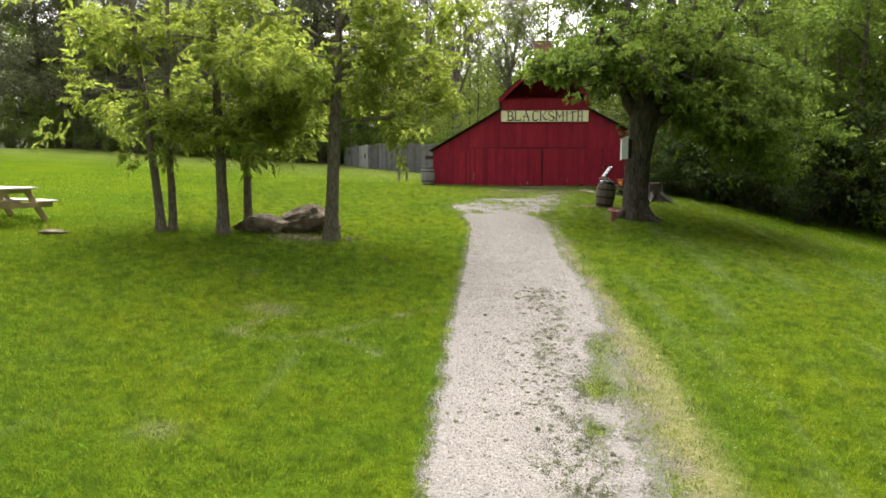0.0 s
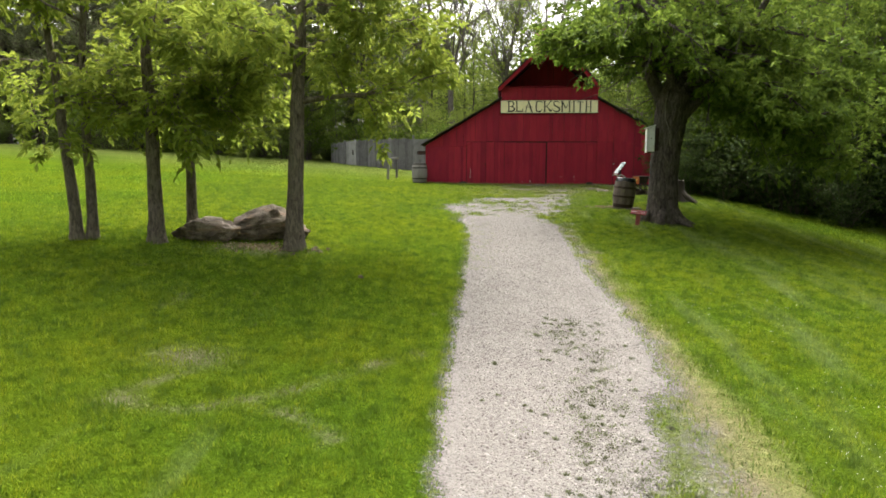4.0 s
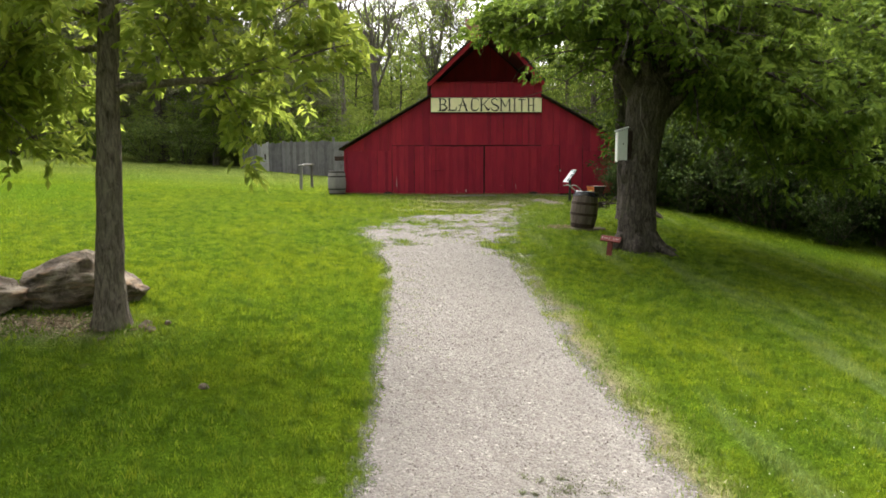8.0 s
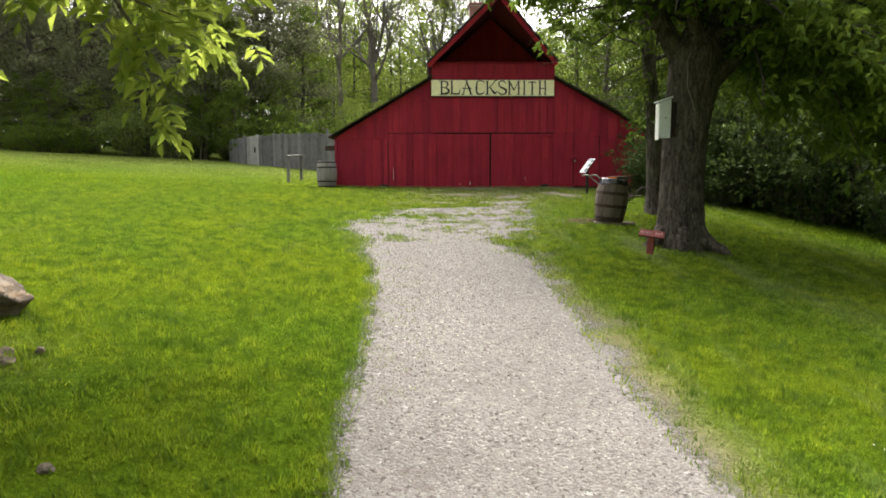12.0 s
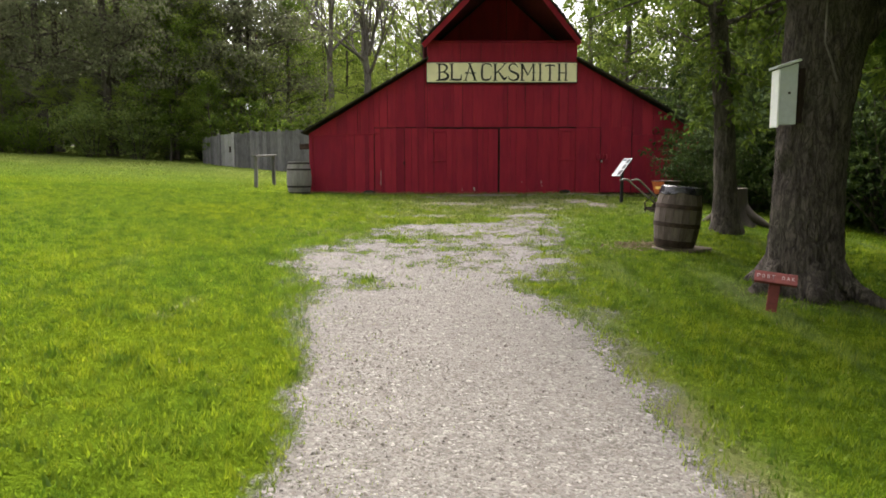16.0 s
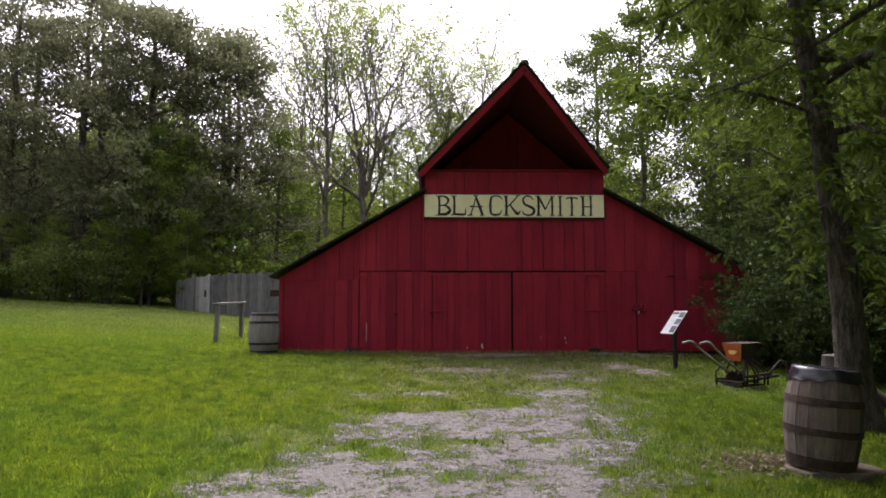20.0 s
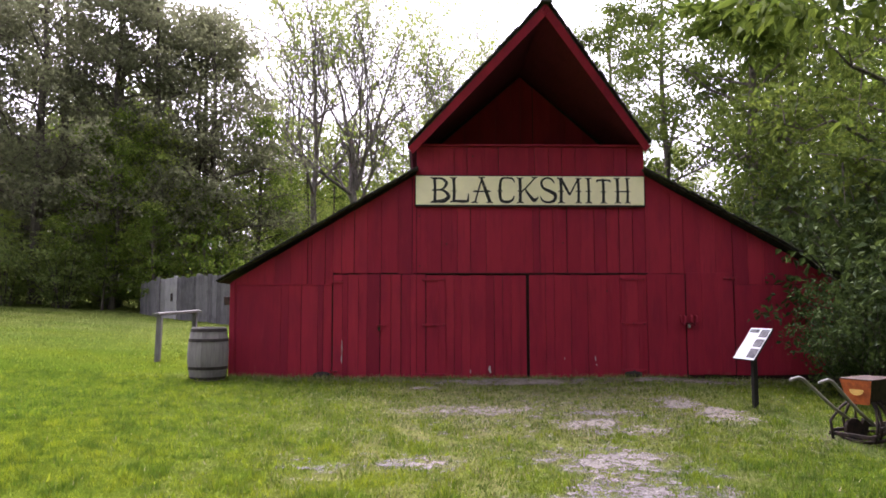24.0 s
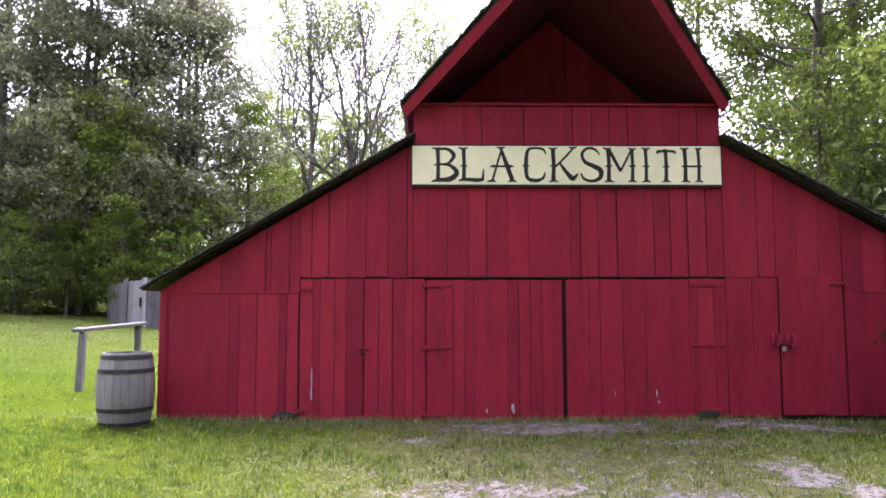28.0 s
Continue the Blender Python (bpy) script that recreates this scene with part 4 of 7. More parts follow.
    for x in (4.66, 4.86):
        v, f = rod([(x - 0.035, WALL_Y - 0.02, 2.31), (x - 0.045, WALL_Y - 0.055, 2.29), (x - 0.045, WALL_Y - 0.06, 2.20), (x, WALL_Y - 0.06, 2.14), (x + 0.045, WALL_Y - 0.06, 2.20), (x + 0.045, WALL_Y - 0.055, 2.29), (x + 0.035, WALL_Y - 0.02, 2.31)], 0.017, 8)
        part("handle", fast_mesh("handle", v, f, RED, True), RED, shed_door, "red loop handle")
    part("padlock", box(4.735, 4.785, WALL_Y - 0.075, WALL_Y - 0.045, 2.09, 2.15, 0.008), GREY_STEEL, shed_door, "small grey padlock")
    v, f = rod([(4.62, WALL_Y - 0.05, 2.17), (4.90, WALL_Y - 0.05, 2.17)], 0.008, 6)
    part("chain", fast_mesh("chain", v, f, IRON, True), IRON, shed_door)
    # long lintel line over the doors
    part("lintel", box(0.02, 4.06, WALL_Y - 0.014, WALL_Y + 0.02, 3.062, 3.078, 0.003), DARK_WOOD, barn)
    # bare chips in the paint
    for x, z, w, h in ((-1.435, 1.75, 0.016, 0.30), (-1.44, 1.55, 0.022, 0.16), (1.18, 1.36, 0.05, 0.13), (0.84, 1.33, 0.02, 0.07), (3.07, 1.55, 0.022, 0.10), (2.52, 1.55, 0.012, 0.06), (3.09, 1.44, 0.03, 0.03)):
        out = [(x - w / 2, z), (x + w * 0.2, z - h * 0.5), (x + w / 2, z - h * 0.3), (x + w * 0.3, z + h * 0.45), (x - w * 0.2, z + h * 0.5)]
        part("paint_chip", prism(out, WALL_Y - 0.0285, WALL_Y - 0.02), CHIP, barn)
    # knots and nail holes
    for x, z in ((-0.06, 3.20), (0.33, 3.62), (0.42, 3.60), (2.52, 3.62), (-1.60, 1.76), (-1.63, 1.36), (0.90, 5.2), (3.3, 2.75), (-0.07, 4.1)):
        bm = bmesh.new()
        bmesh.ops.create_cone(bm, cap_ends=True, segments=8, radius1=0.014, radius2=0.014, depth=0.012, matrix=Matrix.Translation((x, WALL_Y - 0.02, z)) @ Euler((radians(90), 0, 0)).to_matrix().to_4x4())
        part("knot", bm, IRON, barn)
    # dark lumps stand for the shadowed gaps dug under the sill
    for x in (-1.78, 3.75):
        bm = bmesh.new()
        bmesh.ops.create_icosphere(bm, subdivisions=2, radius=1.0, matrix=Matrix.Translation((x, WALL_Y - 0.01, gz + 0.075)) @ Matrix.Diagonal((0.17, 0.06, 0.065, 1)))
        part("sill_block", bm, IRON, barn, "dark lump standing for the shadowed gap under the sill", True)

    # roofs
    for sgn, gx, ex in ((1, GABLE_L, XL - 0.2), (-1, GABLE_R, XR + 0.2)):
        lo, hi = (ex, EAVE_Z - 0.12), (gx + 0.03 * sgn, SHED_Z - 0.04)
        slab = roof_slab("shed_roof", barn, lo, hi, WALL_Y - 0.16, BACK_Y + 0.2, 0.022, SHINGLE)
        slab["label"] = "dark weathered shingle roof of a lean-to"
        d = Vector((hi[0] - lo[0], 0, hi[1] - lo[1])).normalized()
        up = Vector((-d.z, 0, d.x)) if d.x > 0 else Vector((d.z, 0, -d.x))
        off = 0.017
        shingle_run(slab, (lo[0] + up.x * off, lo[1] + up.z * off), (hi[0] + up.x * off, hi[1] + up.z * off), WALL_Y - 0.20, rng)
    # the steep roof runs out at the ridge into a pointed hay hood
    tip = Vector((X_MID, 32.36, 7.28))
    for corner in (Vector((-0.25, 34.05, 5.35)), Vector((4.10, 34.05, 5.41))):
        far_lo, far_hi = Vector((corner.x, BACK_Y + 0.2, corner.z)), Vector((tip.x, BACK_Y + 0.2, tip.z))
        up = (far_lo - corner).cross(tip - corner).normalized()
        if up.z < 0:
            up = -up
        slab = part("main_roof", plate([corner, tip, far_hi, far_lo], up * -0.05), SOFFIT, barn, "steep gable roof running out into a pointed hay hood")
        part("roofing", plate([corner + up * 0.004, tip + up * 0.004, far_hi + up * 0.004, far_lo + up * 0.004], up * 0.03), SHINGLE, slab)
        along = tip - corner
        inward = (far_lo - corner).normalized()
        n = 17
        for k in range(n):
            p = corner + along * (k / n) + up * (0.036 + rng.uniform(0, 0.012)) - inward * rng.uniform(0.02, 0.07)
            q = corner + along * ((k + 1.12) / n) + up * (0.05 + rng.uniform(0, 0.018)) - inward * rng.uniform(0.02, 0.07)
            part("shingle", plate([p, q, q + inward * 0.4, p + inward * 0.4], up * rng.uniform(0.014, 0.026)), SHINGLE, slab)
        out = along.cross(up).normalized()
        if out.y > 0:
            out = -out
        drop = up * -0.135
        part("barge_board", plate([corner - along * 0.01, tip - along * 0.005, tip - along * 0.005 + drop, corner - along * 0.01 + drop], out * 0.024), RED, barn, "red barge board along the hood")
    part("ridge_cap", prism([(X_MID - 0.10, 7.29), (X_MID - 0.04, 7.365), (X_MID + 0.04, 7.365), (X_MID + 0.10, 7.29)], 32.28, BACK_Y), SHINGLE, barn)

    # brick chimney far back on the roof
    chim = part("chimney", box(1.95, 3.15, 47.6, 48.8, 6.0, 10.32, 0.01), MORTAR, barn, "square red brick chimney")
    z = 8.3
    row = 0
    while z < 10.24:
        x = 1.94 - (0.12 if row % 2 else 0.0)
        while x < 3.12:
            a, b = max(x, 1.94), min(x + 0.225, 3.16)
            if b - a > 0.04:
                part("brick", box(a, b, 47.585, 47.66, z, z + 0.07), BRICK, chim)
            x += 0.24
        z += 0.085
        row += 1
    part("cap_course", box(1.90, 3.20, 47.54, 48.86, 10.32, 10.42, 0.01), BRICK, chim)
    # projecting beam end on the left side
    part("beam_end", beam((XL - 0.02, 35.8, 2.62), (XL - 0.58, 35.8, 2.60), 0.16, 0.17, 0.01), RUSTY_HOOP, barn, "weathered beam end under the eave")
    part("beam_end", beam((XL - 0.02, 35.8, 2.78), (XL - 0.20, 35.8, 2.78), 0.14, 0.14, 0.01), DARK_WOOD, barn)


def letter_mesh(char, x0, x1, z0, z1, y, thick, bold):
    """A letter of the built-in font, fitted to a box on the front."""
    cu = bpy.data.curves.new("letter", "FONT")
    cu.body, cu.size, cu.offset = char, 1.0, bold
    cu.resolution_u = 4
    ob = bpy.data.objects.new("letter", cu)
    scene.collection.objects.link(ob)
    me = bpy.data.meshes.new_from_object(ob.evaluated_get(bpy.context.evaluated_depsgraph_get()))
    bpy.data.objects.remove(ob)
    bpy.data.curves.remove(cu)
    bm = bmesh.new()
    bm.from_mesh(me)
    bpy.data.meshes.remove(me)
    xs, ys = [v.co.x for v in bm.verts], [v.co.y for v in bm.verts]
    for v in bm.verts:
        v.co = (x0 + (v.co.x - min(xs)) / max(1e-6, max(xs) - min(xs)) * (x1 - x0), y, z0 + (v.co.y - min(ys)) / (max(ys) - min(ys)) * (z1 - z0))
    made = bmesh.ops.extrude_face_region(bm, geom=bm.faces[:])
    for v in made["geom"]:
        if isinstance(v, bmesh.types.BMVert):
            v.co.y -= thick
    bmesh.ops.recalc_face_normals(bm, faces=bm.faces[:])
    return bm


def make_barn_sign():
    y = WALL_Y - 0.05
    x0, x1, z0, z1 = -0.135, 4.015, 4.305, 4.83
    s = thing("blacksmith_sign", Matrix(), "cream painted board sign with black serif lettering on the barn", "sign")
    part("board", box(x0, x1, y, WALL_Y - 0.008, z0, z1, 0.006), SIGN_CREAM, s)
    for a, b, c, d in ((x0 - 0.01, x1 + 0.01, z0 - 0.028, z0 - 0.002), (x0 - 0.012, x0 - 0.001, z0, z1), (x1 + 0.001, x1 + 0.012, z0, z1)):
        part("edge_strip", box(a, b, y - 0.004, WALL_Y - 0.006, c, d), SIGN_BLACK, s)
    part("edge_strip", box(x0 - 0.01, x1 + 0.01, y - 0.002, WALL_Y - 0.006, z1 + 0.001, z1 + 0.014), SIGN_BLACK, s)
    step = (x1 - x0) / 1420.0

    def stroke(points, widths, bm, k):
        """A brushed line of changing width, drawn as one flat ribbon."""
        pts = [Vector((x0 + px * step, 0, z1 - py * (z1 - z0) / 176.0)) for px, py in points]
        fine, wide = [], []
        n = len(pts)
        for i in range(n - 1):
            p = [pts[max(i - 1, 0)], pts[i], pts[i + 1], pts[min(i + 2, n - 1)]]
            m = 1 if n == 2 else 5
            for j in range(m):
                u = j / m
                fine.append(0.5 * (2 * p[1] + (p[2] - p[0]) * u + (2 * p[0] - 5 * p[1] + 4 * p[2] - p[3]) * u * u + (3 * p[1] - p[0] - 3 * p[2] + p[3]) * u**3))
                wide.append(widths[i] + (widths[i + 1] - widths[i]) * u)
        fine.append(pts[-1])
        wide.append(widths[-1])
        front = y - 0.003 - 0.0004 * k
        rows = []
        for i, p in enumerate(fine):
            d = (fine[min(i + 1, len(fine) - 1)] - fine[max(i - 1, 0)]).normalized()
            side = Vector((-d.z, 0, d.x)) * wide[i] * step * 0.57
            rows.append([bm.verts.new((q.x, yy, q.z)) for yy in (front, y - 0.0005) for q in (p + side, p - side)])
        for p, q in zip(rows[:-1], rows[1:]):
            bm.faces.new((p[0], p[1], q[1], q[0]))
            bm.faces.new((p[0], q[0], q[2], p[2]))
            bm.faces.new((p[1], p[3], q[3], q[1]))
        bm.faces.new((rows[0][0], rows[0][2], rows[0][3], rows[0][1]))
        bm.faces.new((rows[-1][0], rows[-1][1], rows[-1][3], rows[-1][2]))

    def letter(stems, serifs, spurs, *curves):
        """One painted letter: upright stems (x, width), serif bars (x, y, half length), spurs (x, y) and curves."""
        bm = bmesh.new()
        k = 0
        for px, w in stems:
            stroke(((px - 2, 14), (px + 1, 86), (px - 1, 156)), (w, w * 0.82, w), bm, k)
            k += 1
        for px, py, h in serifs:
            foot = 4 if py > 88 else -4
            stroke(((px - h, py + foot), (px, py - foot * 0.4), (px + h, py + foot)), (4, 10, 4), bm, k)
            k += 1
        for px, py in spurs:
            stroke(((px - 17, py + 2), (px, py - 1), (px + 17, py + 2)), (2, 13, 2), bm, k)
            k += 1
        for points, widths in curves:
            stroke(points, widths, bm, k)
            k += 1
        bmesh.ops.recalc_face_normals(bm, faces=bm.faces[:])
        part("letter", bm, SIGN_BLACK, s, "black brushed serif letter")

    top, low = 13, 160
    letter(((118, 17),), ((110, top, 20), (108, low, 20)), ((116, 87),), (((118, 17), (160, 16), (190, 44), (165, 80), (120, 86)), (9, 12, 17, 10, 7)), (((118, 86), (168, 88), (203, 122), (172, 152), (118, 154)), (7, 12, 20, 22, 12)))
    letter(((236, 17),), ((232, top, 22),), ((236, 91),), (((212, 160), (240, 153), (290, 156), (322, 154)), (5, 13, 17, 12)), (((321, 158), (326, 106)), (13, 4)))
    letter((), ((406, 10, 20), (362, low, 20), (457, low, 20)), ((372, 94), (447, 94)), (((408, 18), (366, 157)), (8, 9)), (((405, 14), (432, 88), (457, 157)), (11, 18, 17)), (((378, 94), (440, 94)), (7, 8)))
    letter((), (), ((520, 90),), (((611, 38), (598, 16), (556, 11), (528, 24), (520, 88), (527, 146), (566, 158), (598, 146), (607, 120)), (4, 10, 9, 13, 17, 15, 16, 11, 4)))
    letter(((646, 18),), ((644, top, 21), (736, 9, 18), (646, low, 22)), ((646, 90),), (((736, 12), (700, 52), (652, 98)), (7, 9, 8)), (((676, 80), (705, 120), (734, 148), (757, 126)), (9, 15, 22, 4)))
    letter((), (), ((818, 88),), (((860, 42), (838, 16), (802, 12), (778, 36), (790, 72), (826, 90), (862, 112), (858, 146), (822, 160), (786, 150), (771, 124)), (4, 10, 10, 12, 14, 18, 20, 17, 12, 10, 4)))
    letter(((900, 17), (1009, 15)), ((894, top, 18), (1010, 15, 18), (902, low, 22), (1008, low, 20)), ((900, 91), (1009, 91)), (((902, 18), (954, 114)), (14, 12)), (((953, 116), (1004, 20)), (8, 8)))
    letter(((1072, 15),), ((1072, top, 20), (1072, low, 20)), ((1072, 92),))
    letter(((1164, 16),), ((1164, low, 20),), ((1164, 94),), (((1124, 36), (1128, 25), (1165, 23), (1202, 25), (1207, 36)), (5, 11, 9, 11, 5)))
    letter(((1253, 17), (1315, 14)), ((1250, top, 20), (1315, top, 16), (1254, low, 20), (1315, low, 18)), ((1253, 92), (1315, 92)), (((1255, 93), (1313, 93)), (8, 8)))


make_barn()
make_barn_sign()


# ---- small things round the barn ----
def make_barrel(m, height, belly, head, stave_mat, label, hoops=((0.05, 0.045), (0.24, 0.05), (0.76, 0.05), (0.945, 0.05)), n=22, iron=None, wrapped=False):
    b = thing("barrel", m, label, "barrel")
    levels = 9
    iron = iron or HOOP
    rng = random.Random(int(height * 1000))

    def radius(z):
        u = 2 * z / height - 1
        return head + (belly - head) * (1 - u * u)

    for k in range(n):
        a0, a1 = 2 * math.pi * (k + 0.02) / n, 2 * math.pi * (k + 0.98) / n
        bm = bmesh.new()
        rows = []
        lift = rng.uniform(-0.002, 0.003)
        for i in range(levels + 1):
            z = height * i / levels
            r = radius(z) + lift
            rows.append([bm.verts.new((rr * math.cos(a), rr * math.sin(a), z)) for rr in (r, r - 0.028) for a in (a0, a1)])
        for p, q in zip(rows[:-1], rows[1:]):
            bm.faces.new((p[0], p[1], q[1], q[0]))
            bm.faces.new((p[3], p[2], q[2], q[3]))
            bm.faces.new((p[2], p[0], q[0], q[2]))
            bm.faces.new((p[1], p[3], q[3], q[1]))
        bm.faces.new((rows[0][0], rows[0][2], rows[0][3], rows[0][1]))
        bm.faces.new((rows[-1][0], rows[-1][1], rows[-1][3], rows[-1][2]))
        part("stave", bm, stave_mat, b)
    for z, w in hoops:
        zc = z * height
        bm = bmesh.new()
        seg = 40
        prof = [(radius(zc - w / 2) + 0.002, zc - w / 2), (radius(zc - w / 2) + 0.007, zc - w / 2), (radius(zc + w / 2) + 0.007, zc + w / 2), (radius(zc + w / 2) + 0.002, zc + w / 2)]
        rings = [[bm.verts.new((r * math.cos(2 * math.pi * s / seg), r * math.sin(2 * math.pi * s / seg), zz)) for r, zz in prof] for s in range(seg)]
        for s in range(seg):
            p, q = rings[s], rings[(s + 1) % seg]
            for i in range(3):
                bm.faces.new((p[i], q[i], q[i + 1], p[i + 1]))
        part("hoop", bm, iron, b, "dark rusty iron hoop")
    if wrapped:
        # a dark sheet pulled over the top, its hem uneven
        bm = bmesh.new()
        seg = 48
        rows = []
        for i, u in enumerate((0.0, 0.25, 0.5, 0.75, 1.0)):
            ring = []
            for k in range(seg):
                a = 2 * math.pi * k / seg
                low = height * (0.86 - 0.035 * math.sin(a + 0.4) + 0.012 * math.sin(5 * a) + 0.008 * math.sin(11 * a + 1))
                z = low + (height + 0.012 - low) * u
                r = radius(min(z, height)) + 0.010 + 0.006 * math.sin(7 * a + 9 * u) * (1 - u)
                ring.append(bm.verts.new((r * math.cos(a), r * math.sin(a), z)))
            rows.append(ring)
        rows.append([bm.verts.new((0.80 * v.co.x, 0.80 * v.co.y, height - 0.012)) for v in rows[-1]])
        for p, q in zip(rows[:-1], rows[1:]):
            for k in range(seg):
                bm.faces.new((p[k], p[(k + 1) % seg], q[(k + 1) % seg], q[k]))
        bm.faces.new(rows[-1])
        part("cover", bm, WRAP, b, "dark wet sheet pulled over the barrel top", True)
    for z, nm in ((height - 0.05, "lid"), (0.03, "bottom")):
        bm = bmesh.new()
        bmesh.ops.create_cone(bm, cap_ends=True, segments=32, radius1=radius(z) - 0.026, radius2=radius(z) - 0.026, depth=0.03, matrix=Matrix.Translation((0, 0, z)))
        part(nm, bm, DARK_WOOD if nm == "lid" else stave_mat, b)
    return b


def make_slab(m, sx, sy, sz, label):
    rng = random.Random(31)
    bm = bmesh.new()
    pts = [(math.cos(a) * sx * rng.uniform(0.82, 1.05), math.sin(a) * sy * rng.uniform(0.82, 1.05)) for a in np.linspace(0, 2 * math.pi, 12, endpoint=False)]
    lo = [bm.verts.new((x, y, 0)) for x, y in pts]
    hi = [bm.verts.new((x * 0.96, y * 0.96, sz * rng.uniform(0.85, 1.1))) for x, y in pts]
    top = bm.faces.new(hi)
    bm.faces.new(lo[::-1])
    for i in range(12):
        bm.faces.new((lo[i], lo[(i + 1) % 12], hi[(i + 1) % 12], hi[i]))
    bmesh.ops.bevel(bm, geom=bm.edges[:], offset=0.012, segments=1, affect="EDGES")
    ob = part("stone_slab", bm, SLAB_STONE)
    ob.matrix_world = m
    return tagged(ob, label, "stone")


def make_info_panel():
    x, y = 4.55, 31.23
    p = thing("information_panel", pose(x, y, ground_at(x, y), 0, 0, -78), "white printed information panel tilted on a black steel post", "sign")
    part("post", box(-0.032, 0.032, -0.032, 0.032, -0.1, 0.84, 0.004), BLACK_POST, p)
    face = pose(0, 0, 0.868, 53, 0, 0)
    board = part("board", box(-0.22, 0.22, -0.265, 0.265, -0.012, 0.012, 0.004), BLACK_POST, p)
    board.matrix_local = face
    sheet = part("sheet", box(-0.215, 0.215, -0.26, 0.26, 0.013, 0.016), PANEL_WHITE, board, "white printed sheet with grey photographs")
    for a, b, c, d in ((0.03, 0.20, 0.11, 0.24), (-0.20, 0.0, 0.18, 0.24), (0.03, 0.20, -0.05, 0.08), (0.03, 0.20, -0.23, -0.08)):
        part("photograph", box(a, b, c, d, 0.0165, 0.018), PANEL_PHOTO, sheet, "grey photograph")
    for k in range(13):
        part("text_line", box(-0.195, -0.01, 0.155 - k * 0.03, 0.158 - k * 0.03, 0.0165, 0.0175), PANEL_PHOTO, sheet)


def make_planter():
    """An old horse-drawn seed planter with an orange hopper."""
    x, y = 5.05, 29.55
    g = ground_at(x, y)
    p = thing("seed_planter", pose(x, y, g, 0, 0, 31) @ Matrix.Scale(0.92, 4), "rusted antique seed planter with faded orange hopper and long handles", "farm implement")
    # hopper: a flaring box with open thick rim
    bm = bmesh.new()
    lo, hi = [(-0.22, -0.12), (0.16, -0.12), (0.16, 0.12), (-0.22, 0.12)], [(-0.28, -0.18), (0.26, -0.18), (0.26, 0.18), (-0.28, 0.18)]
    a, b = [bm.verts.new((u, v, 0.46)) for u, v in lo], [bm.verts.new((u, v, 0.74)) for u, v in hi]
    bm.faces.new(a[::-1])
    for i in range(4):
        bm.faces.new((a[i], a[(i + 1) % 4], b[(i + 1) % 4], b[i]))
    bm.faces.new(b)
    hopper = part("hopper", bm, IRON, p, "dark iron seed hopper")
    part("end_plate", plate([(-0.226, -0.125, 0.45), (-0.226, 0.125, 0.45), (-0.290, 0.188, 0.745), (-0.290, -0.188, 0.745)], Vector((-0.008, 0, -0.002))), ORANGE, hopper, "faded orange end plate")
    bm = bmesh.new()
    bmesh.ops.create_cone(bm, cap_ends=True, segments=20, radius1=0.075, radius2=0.075, depth=0.008, matrix=Matrix.Translation((-0.272, 0.0, 0.615)) @ Euler((0, radians(-77), 0)).to_matrix().to_4x4() @ Matrix.Diagonal((0.8, 1.1, 1, 1)))
    part("emblem", bm, YELLOW, hopper, "worn yellow painted emblem")
    part("rim", box(-0.300, 0.30, -0.195, 0.195, 0.738, 0.756, 0.006), RUSTY_HOOP, hopper, "dark metal lid rim")
    # handles sweep out to the side
    for yy, dy in ((-0.10, -0.04), (0.14, 0.06)):
        v, f = rod([(-0.10, yy, 0.20), (-0.48, yy + dy * 0.4, 0.40), (-0.88, yy + dy * 0.8, 0.66), (-1.06, yy + dy, 0.78), (-1.16, yy + dy, 0.805), (-1.32, yy + dy, 0.78)], 0.020, 8)
        part("handle", fast_mesh("handle", v, f, GREY_STEEL, True), GREY_STEEL, p, "long weathered curved handle")
    # frame bars, discs and curved tines
    for q0, q1 in (((-0.42, -0.24, 0.10), (0.95, -0.05, 0.14)), ((-0.40, 0.24, 0.12), (0.95, 0.08, 0.14)), ((-0.40, -0.26, 0.09), (-0.40, 0.28, 0.09)), ((0.40, -0.2, 0.13), (0.40, 0.2, 0.13)), ((-0.36, -0.30, 0.20), (0.34, -0.26, 0.22))):
        part("frame_bar", beam(q0, q1, 0.04, 0.045, 0.005), IRON, p)
    for cx, cy, r, tilt in ((-0.16, 0.10, 0.15, -8), (0.10, 0.12, 0.15, 6)):
        bm = bmesh.new()
        bmesh.ops.create_cone(bm, cap_ends=True, segments=24, radius1=r, radius2=r * 0.92, depth=0.03, matrix=Matrix.Translation((cx, cy, r - 0.03)) @ Euler((radians(90 + tilt), 0, radians(tilt * 2))).to_matrix().to_4x4())
        part("disc", bm, IRON, p, "rusty furrow disc")
    for k in range(9):
        u = k / 8.0
        x0, x1, s = -0.20 + 0.26 * u, -0.42 + 0.78 * u, (-1 if k % 3 else 1)
        v, f = rod([(x0, s * 0.12, 0.48), (x0 * 0.6 + x1 * 0.4, s * 0.19, 0.40), (x1, s * 0.25, 0.24), (x1 + 0.03 * (u - 0.5), s * 0.22, 0.02)], 0.017, 6)
        part("tine", fast_mesh("tine", v, f, IRON, True), IRON, p, "rusty curved tine")
    # the low runner hoop
    ring = [(0.40 * math.cos(w) - 0.02, 0.27 * math.sin(w), 0.04 + 0.015 * math.sin(3 * w)) for w in np.linspace(0, 2 * math.pi, 25)]
    v, f = rod(ring, 0.022, 6)
    part("runner", fast_mesh("runner", v, f, IRON, True), IRON, p, "rusty round runner at the ground")
    v, f = rod([(0.5, -0.16, 0.16), (0.62, -0.18, 0.30), (0.9, -0.14, 0.42), (1.15, -0.1, 0.36), (1.22, -0.1, 0.10)], 0.016, 6)
